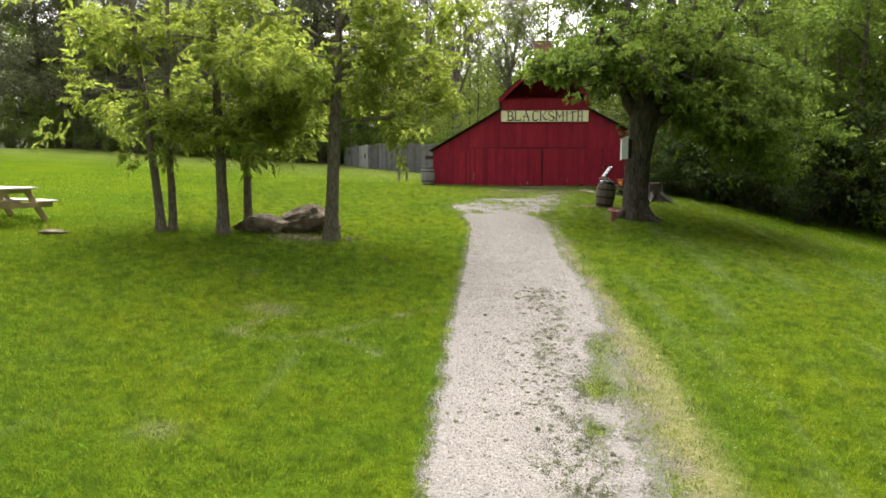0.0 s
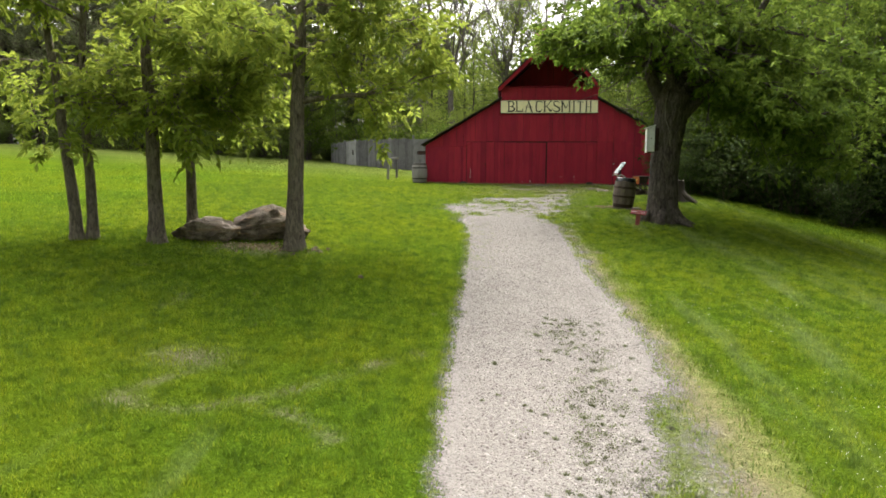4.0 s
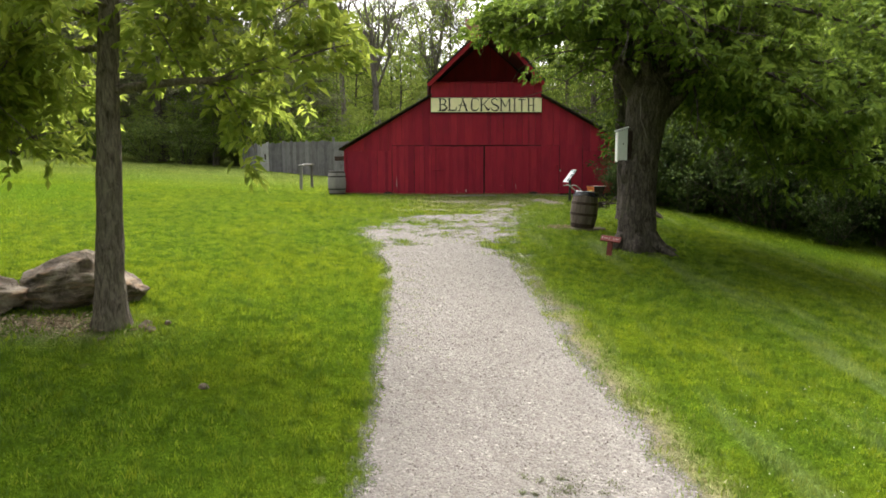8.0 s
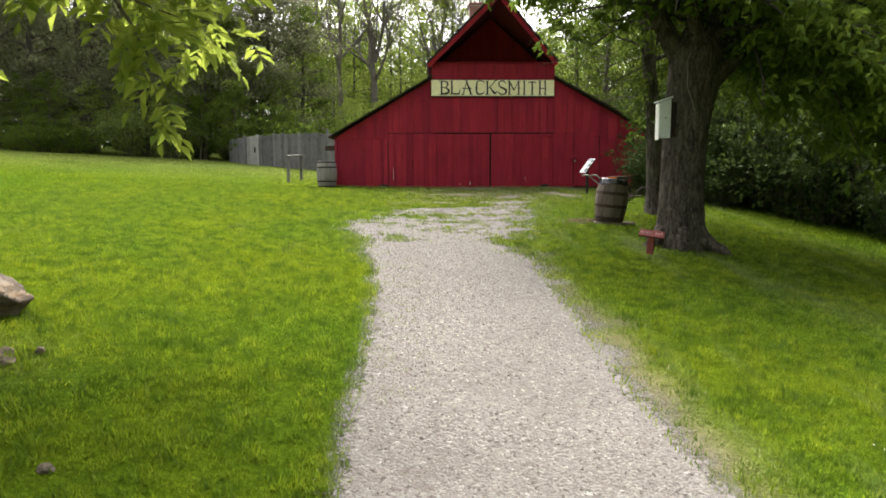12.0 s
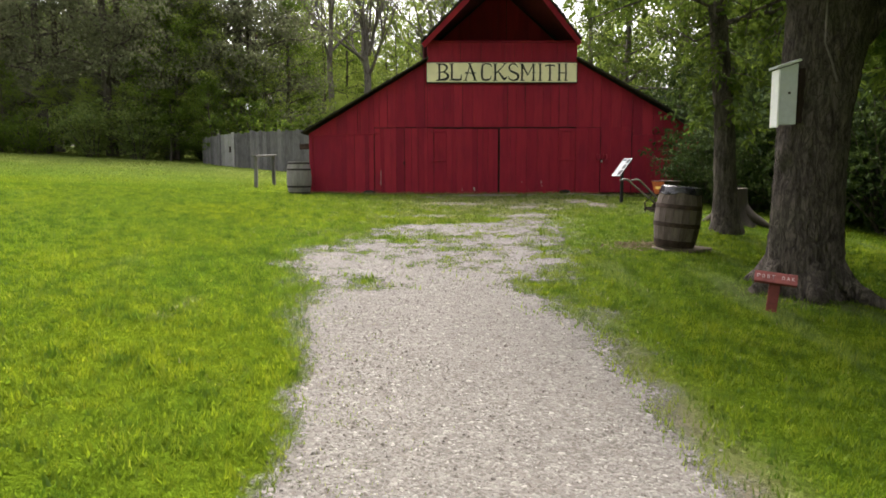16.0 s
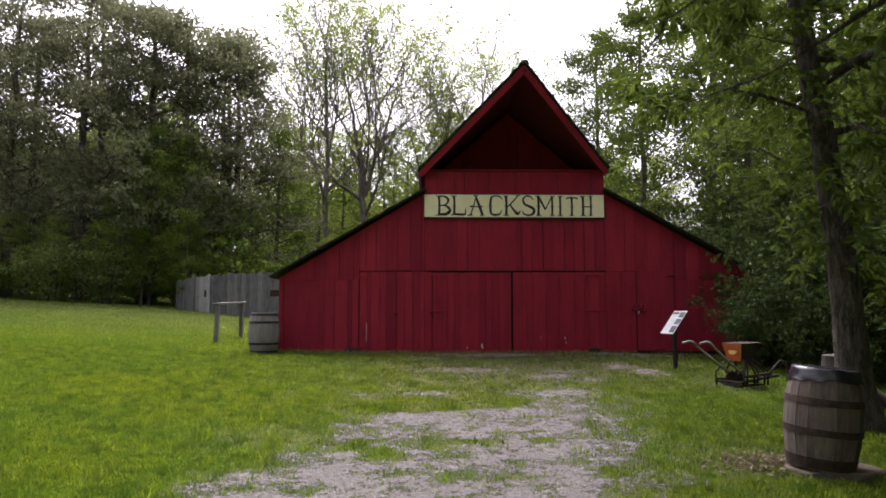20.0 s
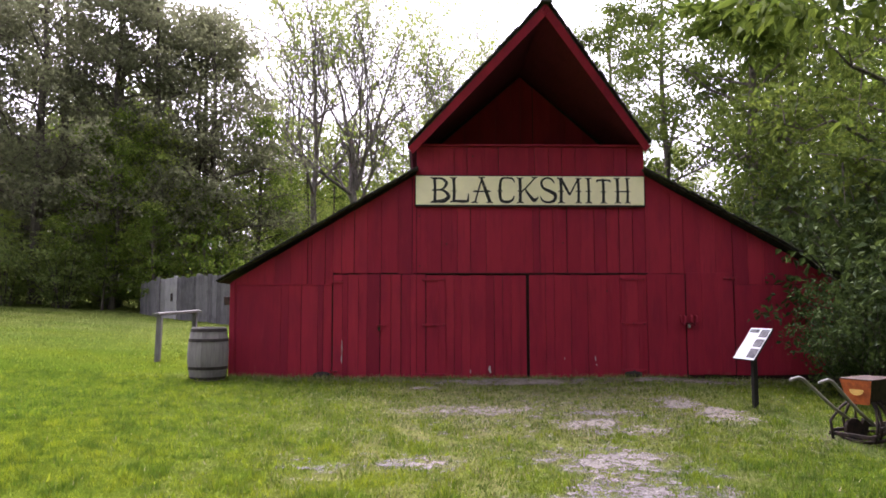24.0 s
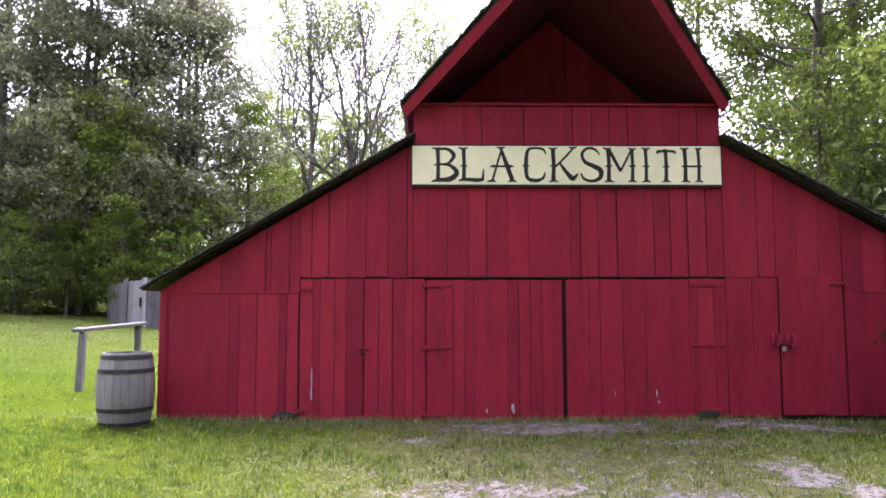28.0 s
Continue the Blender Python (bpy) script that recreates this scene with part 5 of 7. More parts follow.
    part("lever", fast_mesh("lever", v, f, IRON, True), IRON, p)


def make_stump():
    x, y = 6.02, 28.40
    rng = np.random.RandomState(4)
    s = thing("tree_stump", pose(x, y, ground_at(x, y)), "dark weathered sawn tree stump with flaring roots", "stump")
    a = np.linspace(0, 2 * np.pi, 20, endpoint=False)
    verts, faces = [], []
    for z, r in ((-0.1, 0.52), (0.05, 0.42), (0.2, 0.33), (0.45, 0.285), (0.70, 0.27)):
        w = r * (1 + 0.10 * np.sin(a * 5 + 1) * (1.4 if z < 0.1 else 0.5) + rng.uniform(-0.02, 0.02, 20))
        verts.append(np.stack([w * np.cos(a), w * np.sin(a), np.full(20, z)], 1))
    for i in range(4):
        for j in range(20):
            faces.append((i * 20 + j, i * 20 + (j + 1) % 20, (i + 1) * 20 + (j + 1) % 20, (i + 1) * 20 + j))
    part("trunk", fast_mesh("stump_trunk", np.concatenate(verts), np.array(faces), STUMP_WOOD, True), STUMP_WOOD, s)
    bm = bmesh.new()
    bmesh.ops.create_cone(bm, cap_ends=True, segments=20, radius1=0.272, radius2=0.262, depth=0.012, matrix=Matrix.Translation((0, 0, 0.706)))
    part("cut_face", bm, STUMP_WOOD, s, "dark weathered sawn top")
    for k, az in enumerate((0.2, 1.6, 3.3, 4.3, 5.5)):
        c, sn = math.cos(az), math.sin(az)
        v, f = tube([(0.18 * c, 0.18 * sn, 0.32), (0.36 * c, 0.36 * sn, 0.16), (0.58 * c, 0.58 * sn, 0.05), (0.85 * c, 0.82 * sn, -0.08)], (0.14, 0.11, 0.075, 0.03), 8)
        part("root", fast_mesh("root", v, f, STUMP_WOOD, True), STUMP_WOOD, s)


def make_tree_sign():
    x, y = 3.31, 21.28
    s = thing("tree_name_sign", pose(x, y, ground_at(x, y), 0, 5, -26), "small brown-red wooden name sign on a short post beside the oak", "sign")
    part("post", box(-0.05, 0.05, -0.045, 0.045, -0.1, 0.30, 0.006), SIGN_RED, s)
    face = pose(0, -0.02, 0.345, 42, 0, 0)
    board = part("board", box(-0.195, 0.195, -0.07, 0.07, -0.018, 0.018, 0.006), SIGN_RED, s)
    board.matrix_local = face
    xx = -0.172
    for ch in "POST OAK":
        if ch != " ":
            bm = letter_mesh(ch, xx, xx + 0.028, -0.022, 0.022, 0.0, 0.003, -0.006)
            bmesh.ops.transform(bm, matrix=Euler((radians(-90), 0, 0)).to_matrix().to_4x4(), verts=bm.verts[:])
            bmesh.ops.translate(bm, verts=bm.verts[:], vec=(0, 0, 0.0185))
            part("letter", bm, CHIP, board, "white painted letter")
        xx += 0.045


def make_hitching_rail():
    r = thing("hitching_rail", pose(0, 0, 0), "grey weathered hitching rail of two posts and a plank", "rail")
    a, b = (-5.42, 36.15), (-5.26, 37.95)
    za, zb = ground_at(*a), ground_at(*b)
    part("post", beam((*a, za - 0.1), (a[0] + 0.03, a[1], za + 0.92), 0.10, 0.10, 0.008), GREY_WOOD, r)
    part("post", beam((*b, zb - 0.1), (b[0] - 0.01, b[1], zb + 0.94), 0.10, 0.10, 0.008), GREY_WOOD, r)
    part("rail", beam((a[0] - 0.01, a[1] - 0.14, za + 0.955), (b[0] + 0.0, b[1] + 0.2, zb + 0.975), 0.16, 0.055, 0.008), RAIL_WOOD, r, "pale plank top rail")


def make_fence():
    rng = random.Random(12)
    f = thing("board_fence", Matrix(), "tall grey weathered board fence with a paler gate", "fence")

    def run(x0, y0, x1, y1, top0, top1, mat, name="board", step=0.19):
        n = max(1, int(math.hypot(x1 - x0, y1 - y0) / step))
        for k in range(n):
            u0, u1 = k / n, (k + 0.95) / n
            xa, ya, xb, yb = x0 + (x1 - x0) * u0, y0 + (y1 - y0) * u0, x0 + (x1 - x0) * u1, y0 + (y1 - y0) * u1
            t = top0 + (top1 - top0) * u0 + rng.uniform(-0.05, 0.05)
            g = ground_at(xa, ya) - 0.1
            ang = math.atan2(yb - ya, xb - xa)
            m = Matrix.Translation((xa, ya, 0)) @ Matrix.Rotation(ang, 4, "Z")
            w = math.hypot(xb - xa, yb - ya)
            bm = prism([(0, g), (w, g), (w, t - rng.uniform(0, 0.03)), (w * 0.5, t), (0, t - rng.uniform(0, 0.03))], -0.012 + rng.uniform(-0.006, 0.006), 0.012)
            bmesh.ops.transform(bm, matrix=m, verts=bm.verts[:])
            part(name, bm, mat, f)

    run(-8.55, 48.4, -3.55, 47.1, 3.74, 3.72, GREY_WOOD)
    run(-9.55, 48.9, -8.62, 48.6, 3.64, 3.66, GREY_WOOD)
    run(-10.25, 49.05, -9.62, 48.95, 3.60, 3.62, PALE_WOOD)
    run(-11.6, 50.6, -10.35, 49.15, 3.50, 3.57, GREY_WOOD)
    for x, y, t, mat in ((-8.58, 48.42, 3.76, GREY_WOOD), (-9.58, 48.86, 3.70, PALE_WOOD), (-10.3, 49.0, 3.65, GREY_WOOD), (-5.6, 47.75, 3.95, GREY_WOOD)):
        part("fence_post", box(x - 0.06, x + 0.06, y - 0.06, y + 0.06, ground_at(x, y) - 0.1, t, 0.008), mat, f)
    part("gate_latch", box(-9.78, -9.70, 48.86, 48.90, 2.72, 3.02, 0.006), IRON, f, "dark iron gate latch")
    for z in (2.4, 3.35):
        part("fence_rail", beam((-8.5, 48.45, z), (-3.55, 47.15, z), 0.05, 0.09), GREY_WOOD, f)


def make_picnic_table():
    x, y = -11.68, 15.25
    t = thing("picnic_table", pose(x, y, ground_at(x, y) + 0.02, 0, 0, -24), "wooden picnic table with bleached top and attached benches", "picnic table")
    for k in range(5):
        part("top_plank", box(-0.95, 0.95, -0.37 + 0.15 * k, -0.228 + 0.15 * k, 0.72, 0.76, 0.006), TABLE_TOP, t)
    for s in (-1, 1):
        for k in range(2):
            y0 = s * 0.70 + (-0.145 + 0.15 * k)
            part("bench_plank", box(-0.95, 0.95, y0, y0 + 0.14, 0.41, 0.45, 0.006), TABLE_TOP, t)
    for xx in (-0.66, 0.66):
        for s in (-1, 1):
            part("leg", beam((xx, s * 0.68, -0.04), (xx, s * 0.24, 0.72), 0.045, 0.14, 0.005), TABLE_WOOD, t)
        part("bench_support", box(xx + 0.024, xx + 0.064, -0.84, 0.84, 0.28, 0.41, 0.005), TABLE_WOOD, t)
        part("top_support", box(xx + 0.024, xx + 0.064, -0.36, 0.36, 0.62, 0.72, 0.005), TABLE_WOOD, t)
    part("brace", beam((-0.62, 0.0, 0.34), (-0.05, 0, 0.70), 0.09, 0.04), TABLE_WOOD, t)
    part("brace", beam((0.62, 0.0, 0.34), (0.05, 0, 0.70), 0.09, 0.04), TABLE_WOOD, t)


def make_boulder(name, x, y, size, seed, turn, label, sink=0.15, flat=0.0, blocky=0.0, ridge=()):
    bm = bmesh.new()
    bmesh.ops.create_icosphere(bm, subdivisions=5 if size[0] > 0.4 else 3, radius=1.0)
    noise.seed_set(seed)
    r = random.Random(seed)
    cuts = [(Vector((r.uniform(-1, 1), r.uniform(-1, 1), r.uniform(-0.6, 1))).normalized(), r.uniform(0.55, 0.85)) for _ in range(13)]
    if flat:
        cuts.append((Vector((0.1, -0.05, 1)).normalized(), flat))
    for v in bm.verts:
        if blocky:
            v.co *= 1 + blocky * (1 / max(abs(v.co.x), abs(v.co.y), abs(v.co.z)) - 1)
        for n, d in cuts:
            over = v.co.dot(n) - d
            if over > 0:
                v.co -= n * over * 0.97
        c = v.co.copy()
        v.co += v.co.normalized() * (0.10 * noise.noise(c * 2.2 + Vector((seed, 0, 0))) + 0.085 * noise.noise(c * 5.0) + 0.045 * noise.noise(c * 11) + 0.014 * noise.noise(c * 31))
        # cracks along the bedding
        v.co *= 1 - 0.03 * max(0, math.sin(c.z * 9 + 3 * noise.noise(c * 1.4)) - 0.72) - 0.05 * max(0, 0.07 - abs(noise.noise(c * 1.9 + Vector((3, seed, 0)))))
        if ridge and v.co.z > -0.3:
            v.co.z = -0.3 + (v.co.z + 0.3) * float(np.interp(v.co.x, *ridge))
    bmesh.ops.transform(bm, matrix=Matrix.Diagonal((*size, 1)), verts=bm.verts[:])
    ob = part(name, bm, ROCK, None, "", True)
    ob.matrix_world = pose(x, y, ground_at(x, y) + size[2] * (1 - sink) - size[2] * 0.25, 0, 0, turn)
    return tagged(ob, label, "rock")


def make_nest_box():
    """A tall painted box on the oak's trunk."""
    b = thing("bat_box", pose(3.75, 22.02, 2.40, 0, 0, 2), "tall pale grey wooden nest box fixed to the oak trunk", "nest box")
    body = part("body", prism([(-0.13, 0), (0.06, 0), (0.06, 0.645), (-0.13, 0.58)], -0.07, 0.075, 0.004), BOX_PAINT, b)
    part("front_board", box(-0.150, -0.132, -0.073, 0.078, -0.03, 0.57, 0.003), BOX_WHITE, b, "white painted front board")
    part("roof_board", beam((-0.18, 0, 0.59), (0.08, 0, 0.675), 0.19, 0.026, 0.004), BOX_PAINT, b, "pale sloping lid")
    bm = bmesh.new()
    bmesh.ops.create_cone(bm, cap_ends=True, segments=12, radius1=0.013, radius2=0.013, depth=0.01, matrix=Matrix.Translation((-0.03, -0.074, 0.33)) @ Euler((radians(90), 0, 0)).to_matrix().to_4x4())
    part("screw_head", bm, IRON, body)
    part("mount_board", box(0.061, 0.25, 0.02, 0.06, 0.02, 0.60, 0.003), DARK_WOOD, b)


make_barrel(pose(3.53, 24.70, ground_at(3.57, 24.70) + 0.035, 2.5, 4.5, 20), 0.89, 0.33, 0.27, STAVE_OLD, "brown weathered wooden barrel with rusty hoops and dark covered top", ((0.07, 0.10), (0.38, 0.062), (0.68, 0.062)), 18, RUSTY_HOOP, True)
make_slab(pose(3.66, 24.72, ground_at(3.66, 24.72) - 0.03, 0, 1, 10), 0.52, 0.38, 0.065, "flat earthy brown stone slab under the barrel")
make_barrel(pose(-3.64, 33.70, ground_at(-3.68, 33.70) - 0.01, 0, 0, 5), 0.89, 0.335, 0.275, STAVE_GREY, "grey weathered wooden barrel beside the barn corner")
make_info_panel()
make_planter()
make_stump()
make_tree_sign()
make_hitching_rail()
make_fence()
make_picnic_table()
make_boulder("boulder", -4.62, 16.25, (0.86, 0.52, 0.37), 3, 10, "large rounded weathered boulder by the tree", 0.12, 0.0, 0.15, ((-0.9, -0.55, -0.1, 0.35, 0.7, 0.95), (0.62, 0.85, 1.02, 1.22, 1.12, 0.95)))
make_boulder("boulder", -5.66, 15.75, (0.64, 0.40, 0.29), 9, -6, "low flat-topped angular rock beside the boulder", 0.12, 0.62, 0.75, ((-0.9, -0.5, 0.2, 0.9), (0.9, 1.0, 1.08, 1.12)))
make_boulder("flat_stone", -9.72, 14.25, (0.36, 0.24, 0.07), 17, 5, "flat grey stone set in the lawn", 0.3, 0.6)
for k, (sx, sy, sr) in enumerate(((-3.48, 15.45, 0.09), (-3.38, 15.32, 0.07), (-3.75, 14.95, 0.06), (-3.3, 15.6, 0.055), (-4.15, 15.0, 0.05), (-2.36, 13.92, 0.06))):
    make_boulder("stone", sx, sy, (sr, sr * 0.8, sr * 0.6), 40 + k, k * 40, "small pale stone at the foot of the tree", 0.2)
make_nest_box()

# ---- trees ----
def unit(a):
    return a / (np.linalg.norm(a, axis=-1, keepdims=True) + 1e-9)


def leaf_quads(base, way, length, width, rng, fold=0.25):
    """Folded leaf blades: one quad each, from arrays of base points and directions."""
    n = len(base)
    way = unit(way)
    side = unit(np.cross(way, unit(rng.normal(size=(n, 3)) + np.array([0, 0, 1.2]))))
    up = np.cross(side, way)
    L, W = np.broadcast_to(length, n)[:, None], np.broadcast_to(width, n)[:, None]
    mid = base + way * L * 0.45
    v = np.stack([base, mid + side * W * 0.5 + up * W * fold, base + way * L - up * L * 0.12, mid - side * W * 0.5 + up * W * fold], 1)
    return v.reshape(-1, 3), np.arange(4 * n).reshape(n, 4)


def sprays(centres, ways, rng, count=7, stem=0.30, leaf=0.12, width=0.045, droop=0.45):
    """Compound leaves: pairs of leaflets along a drooping stalk."""
    n = len(centres)
    ways = unit(ways)
    side = unit(np.cross(ways, np.array([0, 0, 1.0]) + 0.3 * rng.normal(size=(n, 3))))
    base, way = [], []
    for j in range(count):
        u = (j // 2 + 1) / (count // 2 + 1)
        s = 0.0 if j == count - 1 else (1 if j % 2 else -1)
        p = centres + ways * stem * (u if s else 1.0) + np.array([0, 0, -1.0]) * droop * stem * (u * u)
        d = ways * (0.55 if s else 1.0) + side * s * 0.85 + np.array([0, 0, -droop]) + 0.22 * rng.normal(size=(n, 3))
        base.append(p)
        way.append(d)
    base, way = np.concatenate(base), np.concatenate(way)
    k = rng.uniform(0.75, 1.25, len(base))
    return leaf_quads(base, way, leaf * k, width * k, rng)


def grow(rng, height, r0, low, spread, limbs, subs, rise=0.5, wobble=0.12, lean=(0, 0), flare=1.5, top_r=0.15, sides=10, shape=0.5):
    """Trunk, limbs and side branches: wood pieces and the twig ends that carry leaves."""
    wood = []
    n = 12
    t = np.linspace(0, 1, n)
    path = np.stack([lean[0] * t**1.3, lean[1] * t**1.3, -0.15 + (height * 0.94 + 0.15) * t], 1)
    path[1:, :2] += np.cumsum(rng.normal(scale=wobble * height / n * 0.35, size=(n - 1, 2)), axis=0)
    rad = r0 * (1 - t) ** 0.75 * (1 - top_r) + r0 * top_r * (1 - 0.6 * t)
    zz = path[:, 2]
    rad = rad * (1 + (flare - 1) * np.exp(-np.maximum(zz, 0) / (r0 * 1.6)))
    fine = np.r_[np.linspace(0, 0.09, 6)[:-1], np.linspace(0.09, 1, 22)]
    fp = np.stack([np.interp(fine, t, path[:, i]) for i in range(3)], 1)
    fr = r0 * (1 - fine) ** 0.75 * (1 - top_r) + r0 * top_r * (1 - 0.6 * fine)
    fr = fr * (1 + (flare - 1) * np.exp(-np.maximum(fp[:, 2], 0) / (r0 * 1.6)))
    v, q = tube(fp, fr, sides)
    bulge = 1 + 0.05 * np.sin(np.arange(len(v)) * 2.399)
    c = np.repeat(fp, sides, axis=0)
    wood.append((c + (v - c) * bulge[:, None], q))
    tips, ways = [], []
    for i in range(limbs):
        u = (i + rng.uniform(0.2, 0.8)) / limbs
        h = low + (1 - low) * u * 0.93
        start = np.array([np.interp(h, t, path[:, k]) for k in range(3)])
        az = i * 2.399 + rng.uniform(-0.5, 0.5)
        prof = (1 - u) ** shape * (0.55 + 0.45 * min(1.0, u * 4 + 0.35))
        length = spread * prof * rng.uniform(0.75, 1.15) + 0.35
        el = rise * (0.4 + 0.9 * u) + rng.uniform(-0.15, 0.2)
        d = np.array([math.cos(az) * math.cos(el), math.sin(az) * math.cos(el), math.sin(el)])
        s = np.linspace(0, 1, 6)[:, None]
        bend = np.array([0, 0, rng.uniform(-0.22, 0.12)]) * length
        pts = start + d * length * s + bend * s**2 + rng.normal(scale=0.035 * length, size=(6, 3)) * s
        r1 = np.interp(h, t, rad) * rng.uniform(0.38, 0.55)
        wood.append(tube(pts, r1 * (1 - s[:, 0] * 0.85), 6))
        tips.append(pts[-1])
        ways.append(pts[-1] - pts[-2])
        for j in range(subs):
            b = rng.uniform(0.3, 1.0)
            p0 = np.array([np.interp(b, s[:, 0], pts[:, k]) for k in range(3)])
            w = unit(d * 0.7 + rng.normal(scale=0.65, size=3) + np.array([0, 0, 0.1]))
            ln = length * rng.uniform(0.22, 0.42) + 0.15
            ss = np.linspace(0, 1, 4)[:, None]
            sp = p0 + w * ln * ss + np.array([0, 0, -0.16 * ln]) * ss**2
            wood.append(tube(sp, r1 * 0.32 * (1 - 0.8 * ss[:, 0]), 4))
            for b2 in (1, 2, 3):
                tips.append(sp[b2])
                ways.append(w)
    return wood, np.array(tips), np.array(ways)


def scatter(tips, ways, per, sigma, rng, flat=0.6):
    c = np.repeat(tips, per, axis=0) + rng.normal(size=(len(tips) * per, 3)) * sigma * np.array([1, 1, flat])
    w = np.repeat(unit(ways), per, axis=0) * 0.6 + rng.normal(scale=0.7, size=(len(c), 3)) + np.array([0, 0, -0.15])
    return c, w


def clumped(c, scale, low, seed):
    """True where a crown's lumps are: leaves gather in tiers with gaps between."""
    a = rough_field(c[:, 0] + 0.7 * c[:, 2], c[:, 1] - 0.6 * c[:, 2], scale, seed)
    b = rough_field(1.8 * c[:, 2] + 0.3 * c[:, 0], c[:, 1] + 0.4 * c[:, 0], scale, seed + 1)
    return a + b > low


def make_tree(name, m, wood, leaves, bark, leaf_mat, label, category="tree", group=""):
    t = thing(name, m, label, category, group)
    v, q = joined(wood)
    part("trunk", fast_mesh("trunk", v, q, bark, True), bark, t)
    v, q = leaves
    part("crown", fast_mesh("crown", v, q, leaf_mat), leaf_mat, t)
    return t


def young_tree(x, y, height, r0, low, spread, limbs, subs, per, seed, lean, label, boughs=()):
    rng = np.random.RandomState(seed)
    wood, tips, ways = grow(rng, height, r0, low, spread, limbs, subs, 0.35, 0.10, lean, 1.45, 0.12, 12, 0.35)
    c, w = scatter(tips, ways, per, 0.13, rng)
    for (bx, by, bz), (ex, ey, ez), count in boughs:
        s = np.linspace(0, 1, 7)[:, None]
        p0, p1 = np.array([bx, by, bz]), np.array([ex, ey, ez])
        pts = p0 + (p1 - p0) * s + np.array([0, 0, 0.55]) * (s - s**2) * 2
        wood.append(tube(pts, 0.021 * (1 - 0.85 * s[:, 0]), 6))
        k = rng.randint(2, 7, count)
        d = unit(rng.normal(size=(count, 3)) * np.array([1, 1, 0.5]) + np.array([0, 0, -0.3]))
        e = pts[k] + d * rng.uniform(0.15, 0.6, (count, 1))
        for i in range(count):
            wood.append(tube(np.stack([pts[k[i]], (pts[k[i]] + e[i]) / 2, e[i]]), np.array([0.009, 0.006, 0.003]), 4))
        c2, w2 = scatter(e, d, 3, 0.12, rng)
        c, w = np.concatenate([c, c2]), np.concatenate([w, w2])
    keep = ((c[:, 2] < 5.2) | (rng.rand(len(c)) < 0.15)) & (clumped(c, 0.9, -0.55, seed) | (rng.rand(len(c)) < 0.2))
    c, w = c[keep], w[keep]
    return make_tree("young_tree", pose(x, y, ground_at(x, y)), wood, sprays(c, w, rng, 7, 0.25, 0.165, 0.074, 0.25), BARK, LEAF_YOUNG, label, "tree", "lawn trees")


young_tree(-3.87, 15.45, 8.4, 0.16, 0.32, 2.4, 12, 6, 6, 21, (0.3, 0.3), "slim straight young tree with bright compound leaves beside boulders", (((0, 0, 3.8), (1.5, 1.2, 2.75), 55), ((0, 0, 3.5), (0.9, 0.9, 2.95), 25), ((0, 0, 3.4), (-1.3, 0.6, 2.9), 40), ((0, 0, 4.2), (2.2, 0.2, 3.6), 60), ((0, 0, 4.6), (2.4, -0.6, 4.4), 45), ((0, 0, 5.0), (3.2, 0.3, 5.0), 55), ((0, 0, 5.3), (3.4, -0.3, 5.7), 50), ((0, 0, 5.2), (2.8, 0.9, 5.6), 40), ((0, 0, 4.0), (-1.6, -0.3, 3.5), 45)))
young_tree(-6.12, 16.35, 7.4, 0.105, 0.34, 1.8, 9, 5, 4, 22, (-0.25, 0.1), "slim young tree with bright compound leaves behind a rock", (((0, 0, 2.6), (1.0, 0.0, 1.95), 26), ((0, 0, 2.8), (0.5, -0.7, 2.2), 20), ((0, 0, 3.1), (1.5, 0.3, 2.6), 26)))
young_tree(-6.32, 15.25, 8.0, 0.135, 0.30, 1.9, 10, 5, 4, 23, (-0.12, 0.1), "slim dark-barked young tree with low leafy branches", (((0, 0, 2.6), (0.9, -0.4, 1.9), 26), ((0, 0, 2.4), (-0.8, -0.3, 1.9), 20), ((0, 0, 2.9), (1.4, 0.2, 2.3), 26), ((0, 0, 3.0), (-1.3, 0.2, 2.6), 24)))
young_tree(-7.50, 15.22, 7.6, 0.095, 0.32, 1.7, 8, 5, 4, 24, (0.1, 0.1), "thin young tree, one of a pair of stems", (((0, 0, 2.3), (-0.6, -0.3, 1.9), 20), ((0, 0, 2.6), (0.8, -0.2, 2.2), 20), ((0, 0, 3.0), (-1.2, 0.2, 2.6), 24)))
young_tree(-7.70, 15.08, 7.8, 0.105, 0.32, 1.8, 8, 5, 4, 25, (-0.75, 0.2), "thin leaning young tree, one of a pair of stems")


